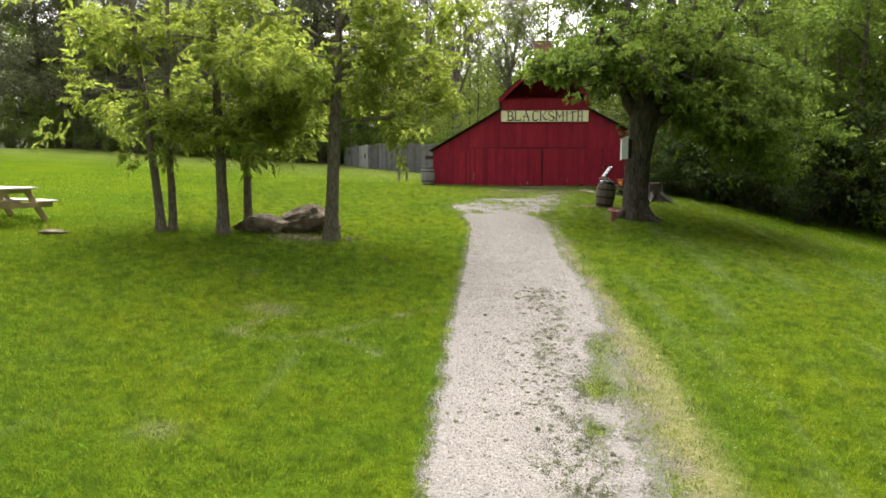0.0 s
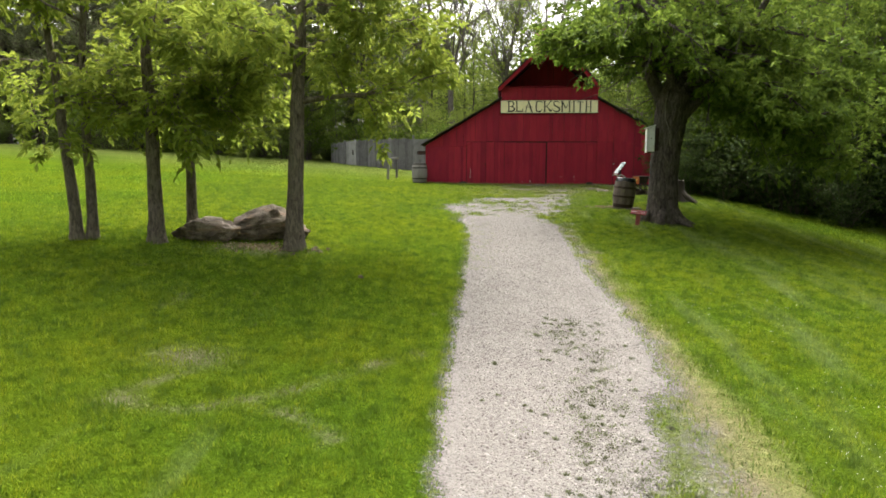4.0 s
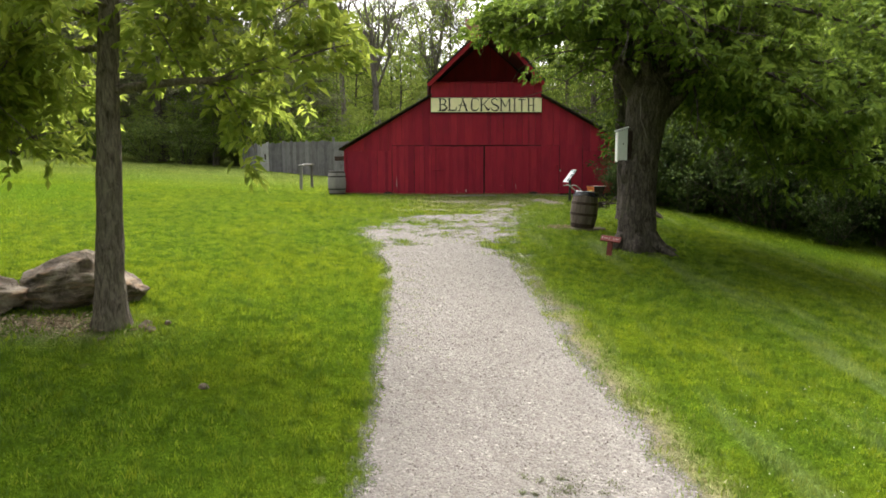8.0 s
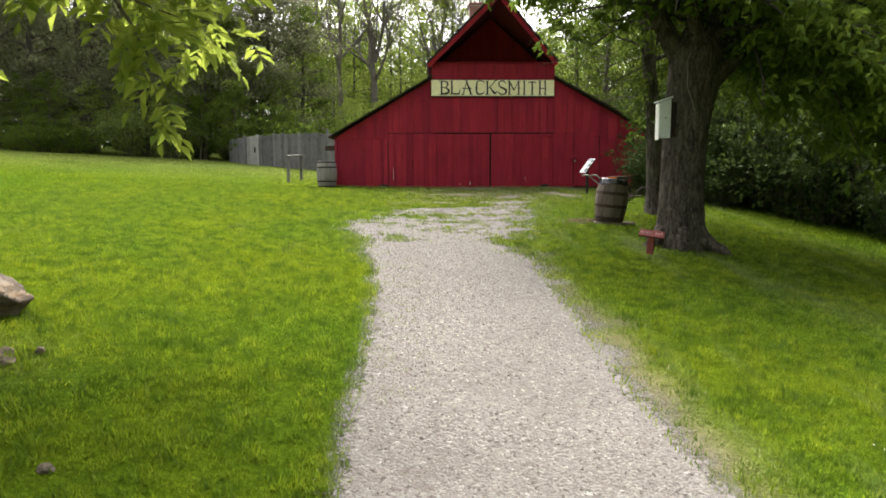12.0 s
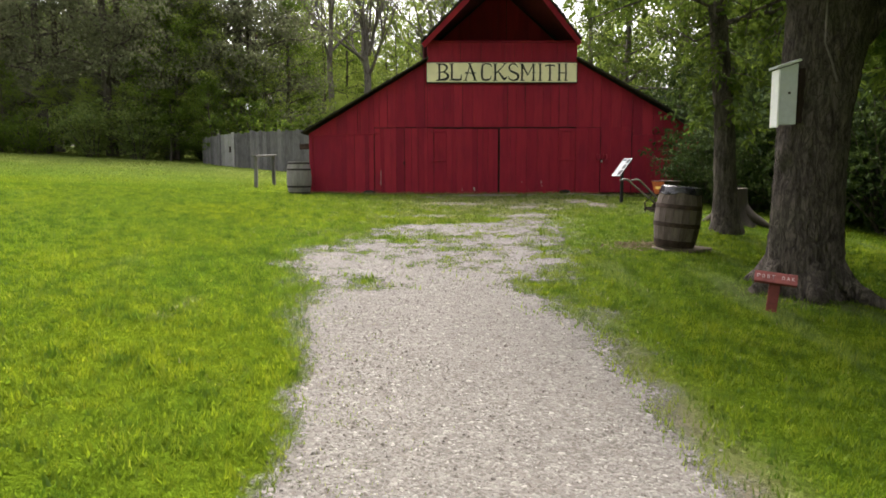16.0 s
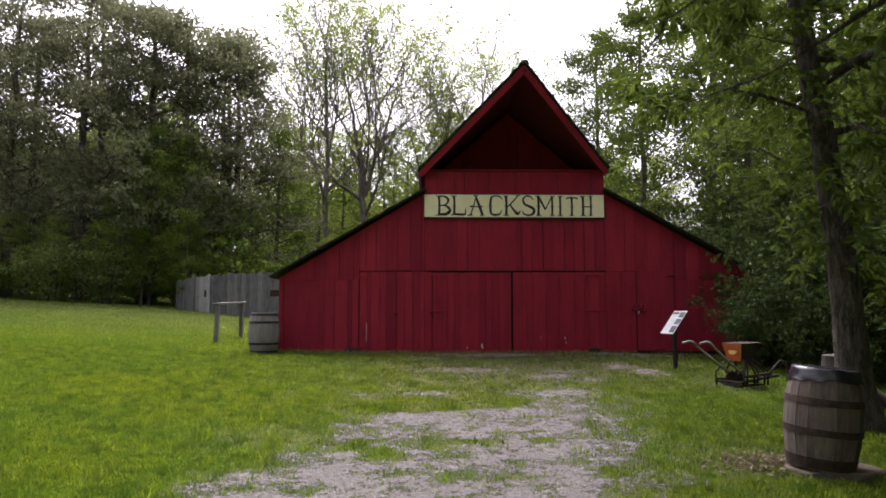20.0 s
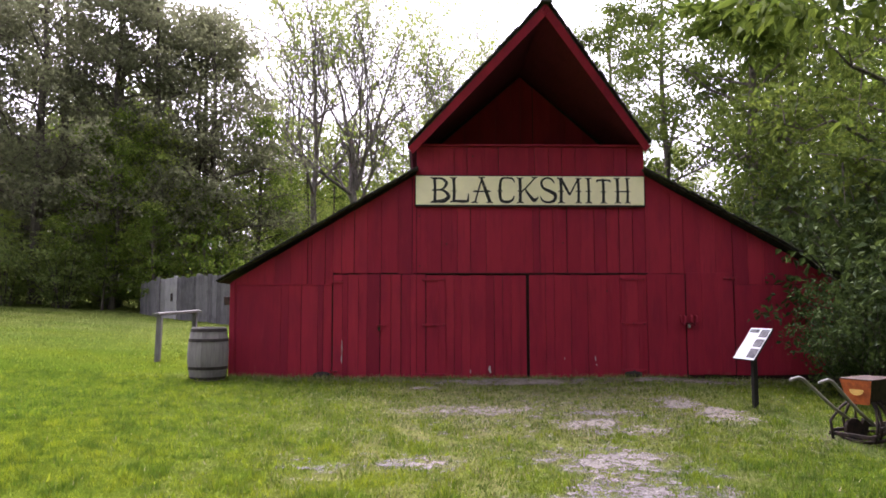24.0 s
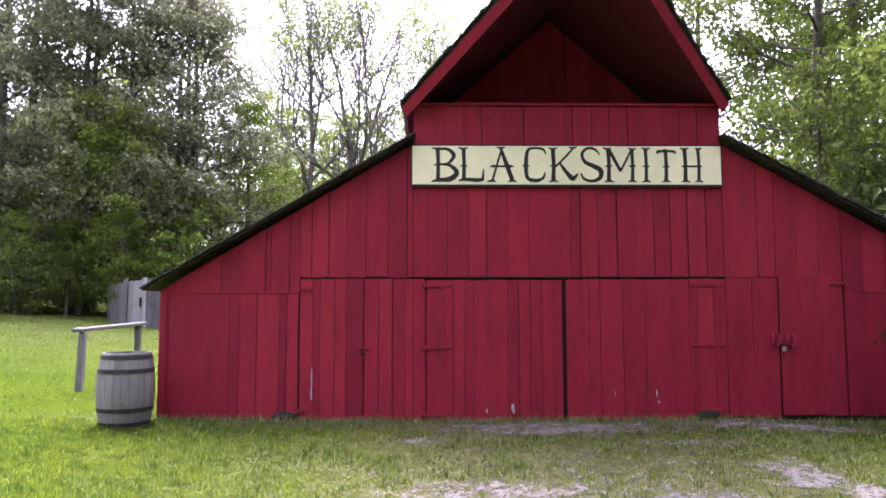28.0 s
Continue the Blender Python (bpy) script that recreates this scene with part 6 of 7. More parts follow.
def make_oak():
    """The big oak by the drive, with a forked trunk, flaring roots and a wide crown."""
    rng = np.random.RandomState(77)
    x, y = 4.14, 22.25
    oak = thing("oak_tree", pose(x, y, ground_at(x, y)), "large old post oak with dark furrowed bark and spreading crown", "tree")
    trunk = [(0.0, 0, -0.2), (0.0, 0, 0.0), (0.0, 0, 0.25), (0.0, 0.0, 0.7), (0.02, 0.02, 1.3), (0.06, 0.03, 2.0), (0.14, 0.05, 2.7), (0.22, 0.08, 3.3), (0.28, 0.1, 3.7)]
    rad = (0.54, 0.46, 0.41, 0.375, 0.355, 0.37, 0.41, 0.45, 0.28)
    tt, ff = np.linspace(0, 1, len(trunk)), np.linspace(0, 1, 130)
    pts = np.stack([np.interp(ff, tt, [p[k] for p in trunk]) for k in range(3)], 1)
    rr = np.interp(ff, tt, rad)
    v, q = tube(pts, rr, 84)
    c = np.repeat(pts, 84, axis=0)
    a = np.tile(np.linspace(0, 2 * np.pi, 84, endpoint=False), 130)
    z = c[:, 2]
    if len(v) > len(c):
        c, a, z = np.concatenate([c, v[len(c):]]), np.r_[a, np.zeros(len(v) - len(a))], np.r_[z, v[len(z):, 2]]
    plates = np.abs(rough_field(a * 0.37, z * 0.30, 0.11, 61)) + 0.5 * np.abs(rough_field(a * 0.37, z * 0.5, 0.055, 62))
    flute = 1 + 0.09 * np.exp(-np.maximum(z, 0) / 0.5) * np.sin(5 * a + 0.6) + 0.03 * np.sin(3 * a + z * 2) + 0.055 * (np.clip(plates, 0, 1.0) - 0.5)
    part("trunk", fast_mesh("trunk", c + (v - c) * flute[:, None], q, OAK_BARK, True), OAK_BARK, oak)
    bm = bmesh.new()
    bmesh.ops.create_icosphere(bm, subdivisions=3, radius=1.0, matrix=Matrix.Translation((-0.28, -0.05, 1.55)) @ Matrix.Diagonal((0.10, 0.12, 0.20, 1)))
    for w in bm.verts:
        w.co += w.co.normalized() * 0.025 * noise.noise(w.co * 9)
    part("burl", bm, OAK_BARK, oak, "knotty burl on the trunk", True)
    for az, ln in ((0.0, 1.0), (1.0, 0.8), (2.3, 0.7), (3.4, 0.8), (4.5, 0.75), (5.5, 1.05)):
        cx, sy = math.cos(az), math.sin(az)
        v, q = tube([(0.30 * cx, 0.30 * sy, 0.30), (0.45 * cx, 0.45 * sy, 0.12), (0.62 * cx, 0.62 * sy, 0.0), (0.8 * ln * cx, 0.8 * ln * sy, -0.05), (1.0 * ln * cx, 1.0 * ln * sy, -0.16)], (0.16, 0.13, 0.10, 0.06, 0.02), 8)
        part("root", fast_mesh("root", v, q, OAK_BARK, True), OAK_BARK, oak)
    limbs = (
        ((0.05, 0.05, 3.0), (-0.30, 0.1, 3.6), (-0.50, 0.2, 4.1), (-0.40, 0.35, 4.8), (-0.25, 0.5, 6.0), (-0.5, 0.6, 8.0)),
        ((0.40, 0.05, 3.2), (0.68, 0.2, 4.3), (0.85, 0.3, 5.8), (1.0, 0.4, 7.6), (1.1, 0.5, 9.6)),
        ((0.34, 0.05, 2.7), (0.78, -0.1, 3.2), (1.35, -0.2, 4.0), (2.1, -0.3, 5.3), (3.1, -0.4, 7.0)),
        ((0.2, 0.0, 3.4), (-0.2, -0.5, 4.3), (-0.8, -1.2, 5.0), (-1.5, -2.0, 5.5)),
        ((0.45, 0.1, 3.4), (1.0, 0.9, 4.3), (1.8, 1.8, 5.2), (2.6, 2.6, 6.0)),
    )
    tips, ways = [], []
    for k, pts in enumerate(limbs):
        pts = np.array(pts)
        n = len(pts)
        v, q = tube(pts, np.linspace((0.20, 0.27, 0.17, 0.12, 0.14)[k], 0.05, n), 12)
        limb = part("limb", fast_mesh("limb", v, q, OAK_BARK, True), OAK_BARK, oak)
        wood = []
        for j in range(30):
            b = rng.uniform(0.35, 1.0)
            p0 = np.array([np.interp(b, np.linspace(0, 1, n), pts[:, i]) for i in range(3)])
            w = unit(rng.normal(size=3) * np.array([1, 1, 0.45]) + np.array([0, -0.1, 0.05]))
            ln = rng.uniform(0.8, 2.3)
            ss = np.linspace(0, 1, 5)[:, None]
            sp = p0 + w * ln * ss + np.array([0, 0, -0.22 * ln]) * ss**2 + rng.normal(scale=0.05, size=(5, 3)) * ss
            wood.append(tube(sp, 0.035 * (1 - 0.8 * ss[:, 0]), 5))
            for i in (2, 3, 4):
                tips.append(sp[i])
                ways.append(w)
            for _ in range(3):
                i = rng.randint(1, 5)
                w2 = unit(w + rng.normal(scale=0.8, size=3))
                sp2 = sp[i] + w2 * rng.uniform(0.4, 0.9) * np.linspace(0, 1, 3)[:, None]
                wood.append(tube(sp2, 0.012 * np.array([1, 0.6, 0.25]), 4))
                tips.extend((sp2[1], sp2[2]))
                ways.extend((w2, w2))
        v, q = joined(wood)
        part("branchwork", fast_mesh("branchwork", v, q, OAK_BARK, True), OAK_BARK, limb)
    inner = len(tips)
    # low boughs that hang towards the drive and over the brush
    boughs = []
    for az, h, ln, drop in ((-0.5, 3.4, 2.6, 1.1), (-0.15, 3.4, 3.0, 1.6), (0.3, 3.5, 3.2, 1.3), (-0.9, 3.5, 2.3, 0.6), (0.8, 3.6, 3.0, 0.8), (-1.5, 3.9, 2.0, 0.2), (-0.35, 3.6, 3.8, 1.9), (0.05, 3.7, 4.2, 1.8), (-0.7, 3.8, 3.4, 1.2), (0.5, 3.9, 4.0, 1.5), (-0.2, 4.2, 4.8, 1.4), (0.15, 4.6, 4.6, 1.0), (-0.45, 4.8, 4.4, 0.9), (3.0, 4.5, 2.5, -0.1), (3.7, 4.6, 2.6, -0.1), (2.4, 5.0, 2.8, -0.2), (3.10, 4.9, 3.3, 0.40), (3.25, 5.1, 3.2, 0.35), (2.95, 5.2, 3.2, 0.40)):
        d = np.array([math.cos(az), math.sin(az), 0.0])
        s = np.linspace(0, 1, 7)[:, None]
        pts = np.array([0.25, 0.05, h]) + d * ln * s + np.array([0, 0, 1.0]) * (0.9 * s - (0.9 + drop) * s**2)
        boughs.append(tube(pts, 0.07 * (1 - 0.85 * s[:, 0]), 6))
        for i in range(2, 7):
            for _ in range(7):
                w = unit(d * 0.5 + rng.normal(size=3) * np.array([1, 1, 0.5]))
                e = pts[i] + w * rng.uniform(0.2, 0.85)
                boughs.append(tube(np.stack([pts[i], (pts[i] + e) / 2 + [0, 0, 0.04], e]), np.array([0.014, 0.009, 0.004]), 4))
                tips.extend((e, (pts[i] + e) / 2))
                ways.extend((w, w))
    v, q = joined(boughs)
    part("bough_tier", fast_mesh("bough_tier", v, q, OAK_BARK, True), OAK_BARK, oak)
    c, w = scatter(np.array(tips[:inner]), np.array(ways[:inner]), 8, 0.19, rng)
    c2, w2 = scatter(np.array(tips[inner:]), np.array(ways[inner:]), 8, 0.18, rng)
    c, w = np.concatenate([c, c2]), np.concatenate([w, w2])
    # nothing hangs low over the drive side
    hem = 3.95 + 0.22 * np.maximum(-c[:, 0] - 0.8, 0) + 0.4 * rough_field(c[:, 0], c[:, 1], 0.9, 71)
    keep = (c[:, 2] > hem) | (c[:, 0] > 0.6)
    keep &= ~((c[:, 2] < 4.7) & (np.abs(c[:, 0] - 0.3) < 0.9) & (rng.rand(len(c)) < 0.6))
    keep &= clumped(c, 1.1, np.where(c[:, 2] > 4.0, 0.0, -0.5), 73) | (rng.rand(len(c)) < 0.08)
    keep &= (c[:, 0] > -0.2) | (rng.rand(len(c)) < np.where(c[:, 0] < -2.2, 0.9, 0.55))
    keep &= (c[:, 2] > 4.6) | (c[:, 1] < 1.5) | (c[:, 0] > 1.5)
    keep &= (c[:, 2] < 6.2) | (rng.rand(len(c)) < np.where(c[:, 2] > 7.2, 0.10, 0.30))
    keep &= (c[:, 0] < 0.8) | (rng.rand(len(c)) < 0.82)
    c, w = c[keep], w[keep]
    v, q = sprays(c, w, rng, 5, 0.15, 0.16, 0.085, 0.35)
    part("crown", fast_mesh("crown", v, q, LEAF_OAK), LEAF_OAK, oak)
    # a bare vine on the trunk
    v, q = rod([(-0.05, -0.36, 3.3), (-0.12, -0.40, 3.1), (-0.10, -0.37, 2.7), (-0.02, -0.38, 2.5), (0.02, -0.42, 2.3)], 0.012, 5)
    part("dead_vine", fast_mesh("dead_vine", v, q, PALE_BARK, True), PALE_BARK, oak, "pale dead vine")


make_oak()


def make_second_tree():
    rng = np.random.RandomState(51)
    x, y = 5.2, 26.75
    wood, tips, ways = grow(rng, 11.0, 0.20, 0.34, 3.6, 18, 10, 0.45, 0.05, (-1.1, 0.3), 1.6, 0.15, 14, 0.35)
    c, w = scatter(tips, ways, 10, 0.20, rng)
    thin = clumped(c, 1.2, -0.45, 75) | (rng.rand(len(c)) < 0.15)
    c, w = c[thin], w[thin]
    keep = (c[:, 2] > 4.3 - 0.55 * np.minimum(c[:, 0] + 1.2, 0)) | (c[:, 0] > -0.45)
    c, w = c[keep], w[keep]
    # leafy sprigs close along the trunk
    for k in range(34):
        h = 1.9 + 5.2 * (k + rng.rand()) / 34
        az = 2.4 * k
        d = np.array([math.cos(az), math.sin(az), 0.0])
        p0 = np.array([-1.1 * (h / 10.5) ** 1.3, 0.3 * (h / 10.5) ** 1.3, h])
        s = np.linspace(0, 1, 5)[:, None]
        pts = p0 + d * rng.uniform(0.45, 0.95) * s + np.array([0, 0, 1.0]) * (0.25 * s - 0.55 * s**2)
        wood.insert(1, tube(pts, 0.014 * (1 - 0.8 * s[:, 0]), 4))
        c2, w2 = scatter(pts[1:], np.repeat(d[None], 4, axis=0), 3, 0.10, rng)
        c, w = np.concatenate([c, c2]), np.concatenate([w, w2])
    # one bough reaching over the drive's mouth
    s = np.linspace(0, 1, 8)[:, None]
    pts = np.array([-0.35, 0.1, 3.9]) + np.array([-2.3, -0.1, 0.1]) * s + np.array([0, 0, 1.0]) * (s - s**2)
    wood.insert(1, tube(pts, 0.030 * (1 - 0.85 * s[:, 0]), 5))
    c2, w2 = scatter(pts[2:], np.repeat(np.array([[-0.8, -0.1, -0.4]]), 6, axis=0), 7, 0.20, rng)
    c, w = np.concatenate([c, c2]), np.concatenate([w, w2])
    sprigs = 35
    def clear(v):
        return not np.any((v[:, 0] < -0.7) & (v[:, 2] < 4.9 - 0.6 * np.minimum(v[:, 0] + 1.2, 0)))

    wood = wood[:1 + sprigs] + [piece for piece in wood[1 + sprigs:] if clear(piece[0])]
    make_tree("tree", pose(x, y, ground_at(x, y)), wood, sprays(c, w, rng, 5, 0.16, 0.15, 0.075, 0.4), DARK_BARK, LEAF_SECOND, "mid-sized leafy tree with dark trunk beyond the barrel")


make_second_tree()


# ---- the woods round the clearing ----
def wood_tree(seed, height, r0, low, spread, limbs, subs, per, sigma, leaf, width, bark, leaf_mat, label, rise=0.5, shape=0.5, lean=(0, 0), gaps=-0.5):
    rng = np.random.RandomState(seed)
    wood, tips, ways = grow(rng, height, r0, low, spread, limbs, subs, rise, 0.16, lean, 1.3, 0.12, 8, shape)
    c, w = scatter(tips, ways, per, sigma, rng, 0.34)
    keep = clumped(c, 1.7, gaps, seed) | (rng.rand(len(c)) < 0.15)
    c, w = c[keep], w[keep]
    k = rng.uniform(0.7, 1.35, len(c))
    return make_tree("forest_tree", pose(0, -200, -300), wood, leaf_quads(c, w, leaf * k, width * k, rng), bark, leaf_mat, label, "tree", "woodland trees")


def ramify(rng, p, d, length, r, level, wood, ends):
    """A branch that divides again and again into finer ones."""
    s = np.linspace(0, 1, 5 if level > 1 else 3)[:, None]
    bend = rng.normal(scale=0.10 if level < 5 else 0.03, size=3) + np.array([0, 0, 0.12])
    pts = p + d * length * s + bend * length * s**2
    wood.append(tube(pts, r * (1 - 0.42 * s[:, 0]), (3, 3, 4, 5, 6, 8)[level]))
    tip = unit(pts[-1] - pts[-2])
    if level == 0:
        ends.append((pts[-1], tip))
        return
    for k in range(4):
        u = 1.0 if k < 2 else rng.uniform(0.35, 0.85)
        q = np.array([np.interp(u, s[:, 0], pts[:, i]) for i in range(3)])
        wide = 0.42 if k < 2 else 0.75
        w = unit(tip + rng.normal(scale=wide, size=3) * np.array([1, 1, 0.5]) + np.array([0, 0, 0.30]))
        ramify(rng, q, w, length * rng.uniform(0.60, 0.80), r * (0.62 if k < 2 else 0.48), level - 1, wood, ends)


def open_tree(seed, height, leaders, label):
    """A tall thin-crowned tree: steep limbs from the trunk, leaves at the tips alone."""
    rng = np.random.RandomState(seed)
    wood, ends = [], []
    stems = [([0.0, 0.0, -0.2], [0.0, 0.0, 0.42 if leaders > 1 else 0.94], 0.30, 0.24 if leaders > 1 else 0.05)]
    if leaders > 1:
        stems += [([0.0, 0.0, 0.41], [-0.10, 0.02, 0.92], 0.17, 0.04), ([0.0, 0.0, 0.41], [0.15, -0.02, 0.86], 0.16, 0.04)]
    for k, (foot, top, r0, r1) in enumerate(stems):
        n = 14
        t = np.linspace(0, 1, n)[:, None]
        p0, p1 = np.array(foot) * (1, 1, height if k else 1), np.array(top) * height
        pts = p0 + (p1 - p0) * t + np.array([0, 0, 0.0])
        pts[1:, :2] += np.cumsum(rng.normal(scale=0.07, size=(n - 1, 2)), axis=0)
        rad = r0 + (r1 - r0) * t[:, 0]
        wood.append(tube(pts, rad, 9))
        lowest = 0.72 if leaders > 1 and k == 0 else (0.10 if k else 0.36)
        count = 3 if leaders > 1 and k == 0 else (8 if k else 13)
        for i in range(count):
            u = lowest + (0.97 - lowest) * (i + rng.uniform(0.1, 0.9)) / count
            q = np.array([np.interp(u, t[:, 0], pts[:, j]) for j in range(3)])
            az = 2.4 * i + rng.uniform(-0.4, 0.4) + seed
            el = rng.uniform(0.45, 0.85)
            d = np.array([math.cos(az) * math.cos(el), math.sin(az) * math.cos(el), math.sin(el)])
            ramify(rng, q, d, (0.17 + 0.13 * (1 - u)) * height * rng.uniform(0.7, 1.0), np.interp(u, t[:, 0], rad) * 0.52 + 0.01, 3, wood, ends)
        ramify(rng, pts[-1], np.array([0, 0, 1.0]), 0.08 * height, r1, 2, wood, ends)
    tips, ways = np.array([e[0] for e in ends]), np.array([e[1] for e in ends])
    c, w = scatter(tips, ways, 5, 0.25, rng)
    high = rng.rand(len(c)) < np.clip((c[:, 2] / height - 0.3) * 1.6, 0.12, 1)
    c, w = c[high], w[high]
    k = rng.uniform(0.6, 1.2, len(c))
    # the pale bark colour also carries the sky's glare on the branches
    return make_tree("forest_tree", pose(0, -200, -300), wood, leaf_quads(c, w, 0.26 * k, 0.15 * k, rng), PALE_BARK, LEAF_PALE, label, "tree", "woodland trees")


def shrub(seed, height, spread, stems, per, leaf, leaf_mat, label):
    rng = np.random.RandomState(seed)
    wood, tips, ways = [], [], []
    for i in range(stems):
        az, out = rng.uniform(0, 6.28), rng.uniform(0.1, 1.0) * spread
        h = height * (1 - 0.45 * (out / spread) ** 2) * rng.uniform(0.7, 1.1)
        s = np.linspace(0, 1, 6)[:, None]
        pts = np.array([math.cos(az), math.sin(az), 0]) * (0.15 * spread + out * s**1.3) + np.array([0, 0, 1.0]) * (h * s - 0.12 * h * s**3)
        wood.append(tube(pts, 0.03 * (1 - 0.85 * s[:, 0]), 5))
        for j in range(1, 6):
            for _ in range(3):
                w = unit(rng.normal(size=3) + np.array([0, 0, 0.2]))
                tips.append(pts[j] + w * rng.uniform(0.1, 0.55))
                ways.append(w)
    c, w = scatter(np.array(tips)[::2], np.array(ways)[::2], per * 2, 0.20, rng, 0.38)
    c[:, 2] = np.maximum(c[:, 2], 0.03)
    k = rng.uniform(0.7, 1.3, len(c))
    return make_tree("shrub", pose(0, -200, -300), wood, leaf_quads(c, w, leaf * k, leaf * 0.55 * k, rng), FAR_BARK, leaf_mat, label, "shrub", "woodland shrubs")


KINDS = {
    "full": wood_tree(101, 17.0, 0.24, 0.16, 4.2, 26, 6, 17, 0.36, 0.20, 0.125, FAR_BARK, LEAF_WOOD, "tall leafy woodland tree at the edge of the clearing", gaps=-1.1),
    "full_b": wood_tree(102, 15.0, 0.20, 0.10, 3.8, 24, 6, 17, 0.36, 0.20, 0.125, FAR_BARK, LEAF_WOOD, "tall leafy woodland tree at the edge of the clearing", gaps=-1.1),
    "dark": wood_tree(103, 17.5, 0.26, 0.14, 4.6, 27, 4, 32, 0.46, 0.18, 0.12, FAR_BARK, LEAF_DARK, "tall dark grey-green woodland tree"),
    "dark_b": wood_tree(104, 16.0, 0.22, 0.10, 4.4, 25, 4, 32, 0.46, 0.18, 0.12, FAR_BARK, LEAF_DARK, "tall dark grey-green woodland tree"),
    "sparse": open_tree(105, 21.0, 1, "thin tree just coming into pale spring leaf"),
    "sparse_b": open_tree(131, 19.0, 2, "thin tree just coming into pale spring leaf"),
    "pale": wood_tree(106, 15.5, 0.20, 0.14, 3.8, 24, 6, 26, 0.38, 0.18, 0.115, FAR_BARK, LEAF_PALE, "woodland tree with fresh yellow-green leaves"),
    "pale_b": wood_tree(107, 16.5, 0.20, 0.08, 4.2, 28, 6, 36, 0.36, 0.15, 0.095, FAR_BARK, LEAF_FRESH, "tall woodland tree with fresh yellow-green leaves"),
    "airy": wood_tree(108, 16.5, 0.16, 0.22, 3.4, 24, 5, 13, 0.42, 0.20, 0.125, FAR_BARK, LEAF_PALE, "slender woodland tree in thin pale spring leaf"),
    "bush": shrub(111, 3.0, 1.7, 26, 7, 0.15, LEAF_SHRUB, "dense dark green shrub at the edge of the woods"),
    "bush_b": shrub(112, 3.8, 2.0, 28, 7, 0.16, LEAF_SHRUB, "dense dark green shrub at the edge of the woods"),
    "bush_d": shrub(114, 3.6, 1.9, 28, 7, 0.17, LEAF_LOW, "leafy green shrub at the edge of the woods"),
    "bush_c": shrub(113, 2.2, 1.6, 24, 7, 0.14, LEAF_WOOD, "leafy green shrub at the edge of the woods"),
}
PLACED = set()


def plant(kind, x, y, size=1.0, turn=None, sink=0.0):
    """Puts a tree of that kind at a place; the first one is moved, later ones are copies."""
    r = random.Random(int(x * 131 + y * 17))
    m = pose(x, y, ground_at(x, y) - sink, 0, 0, turn if turn is not None else r.uniform(0, 360)) @ Matrix.Scale(size, 4)
    if kind in PLACED:
        copy_thing(KINDS[kind], m)
    else:
        PLACED.add(kind)
        KINDS[kind].matrix_basis = m


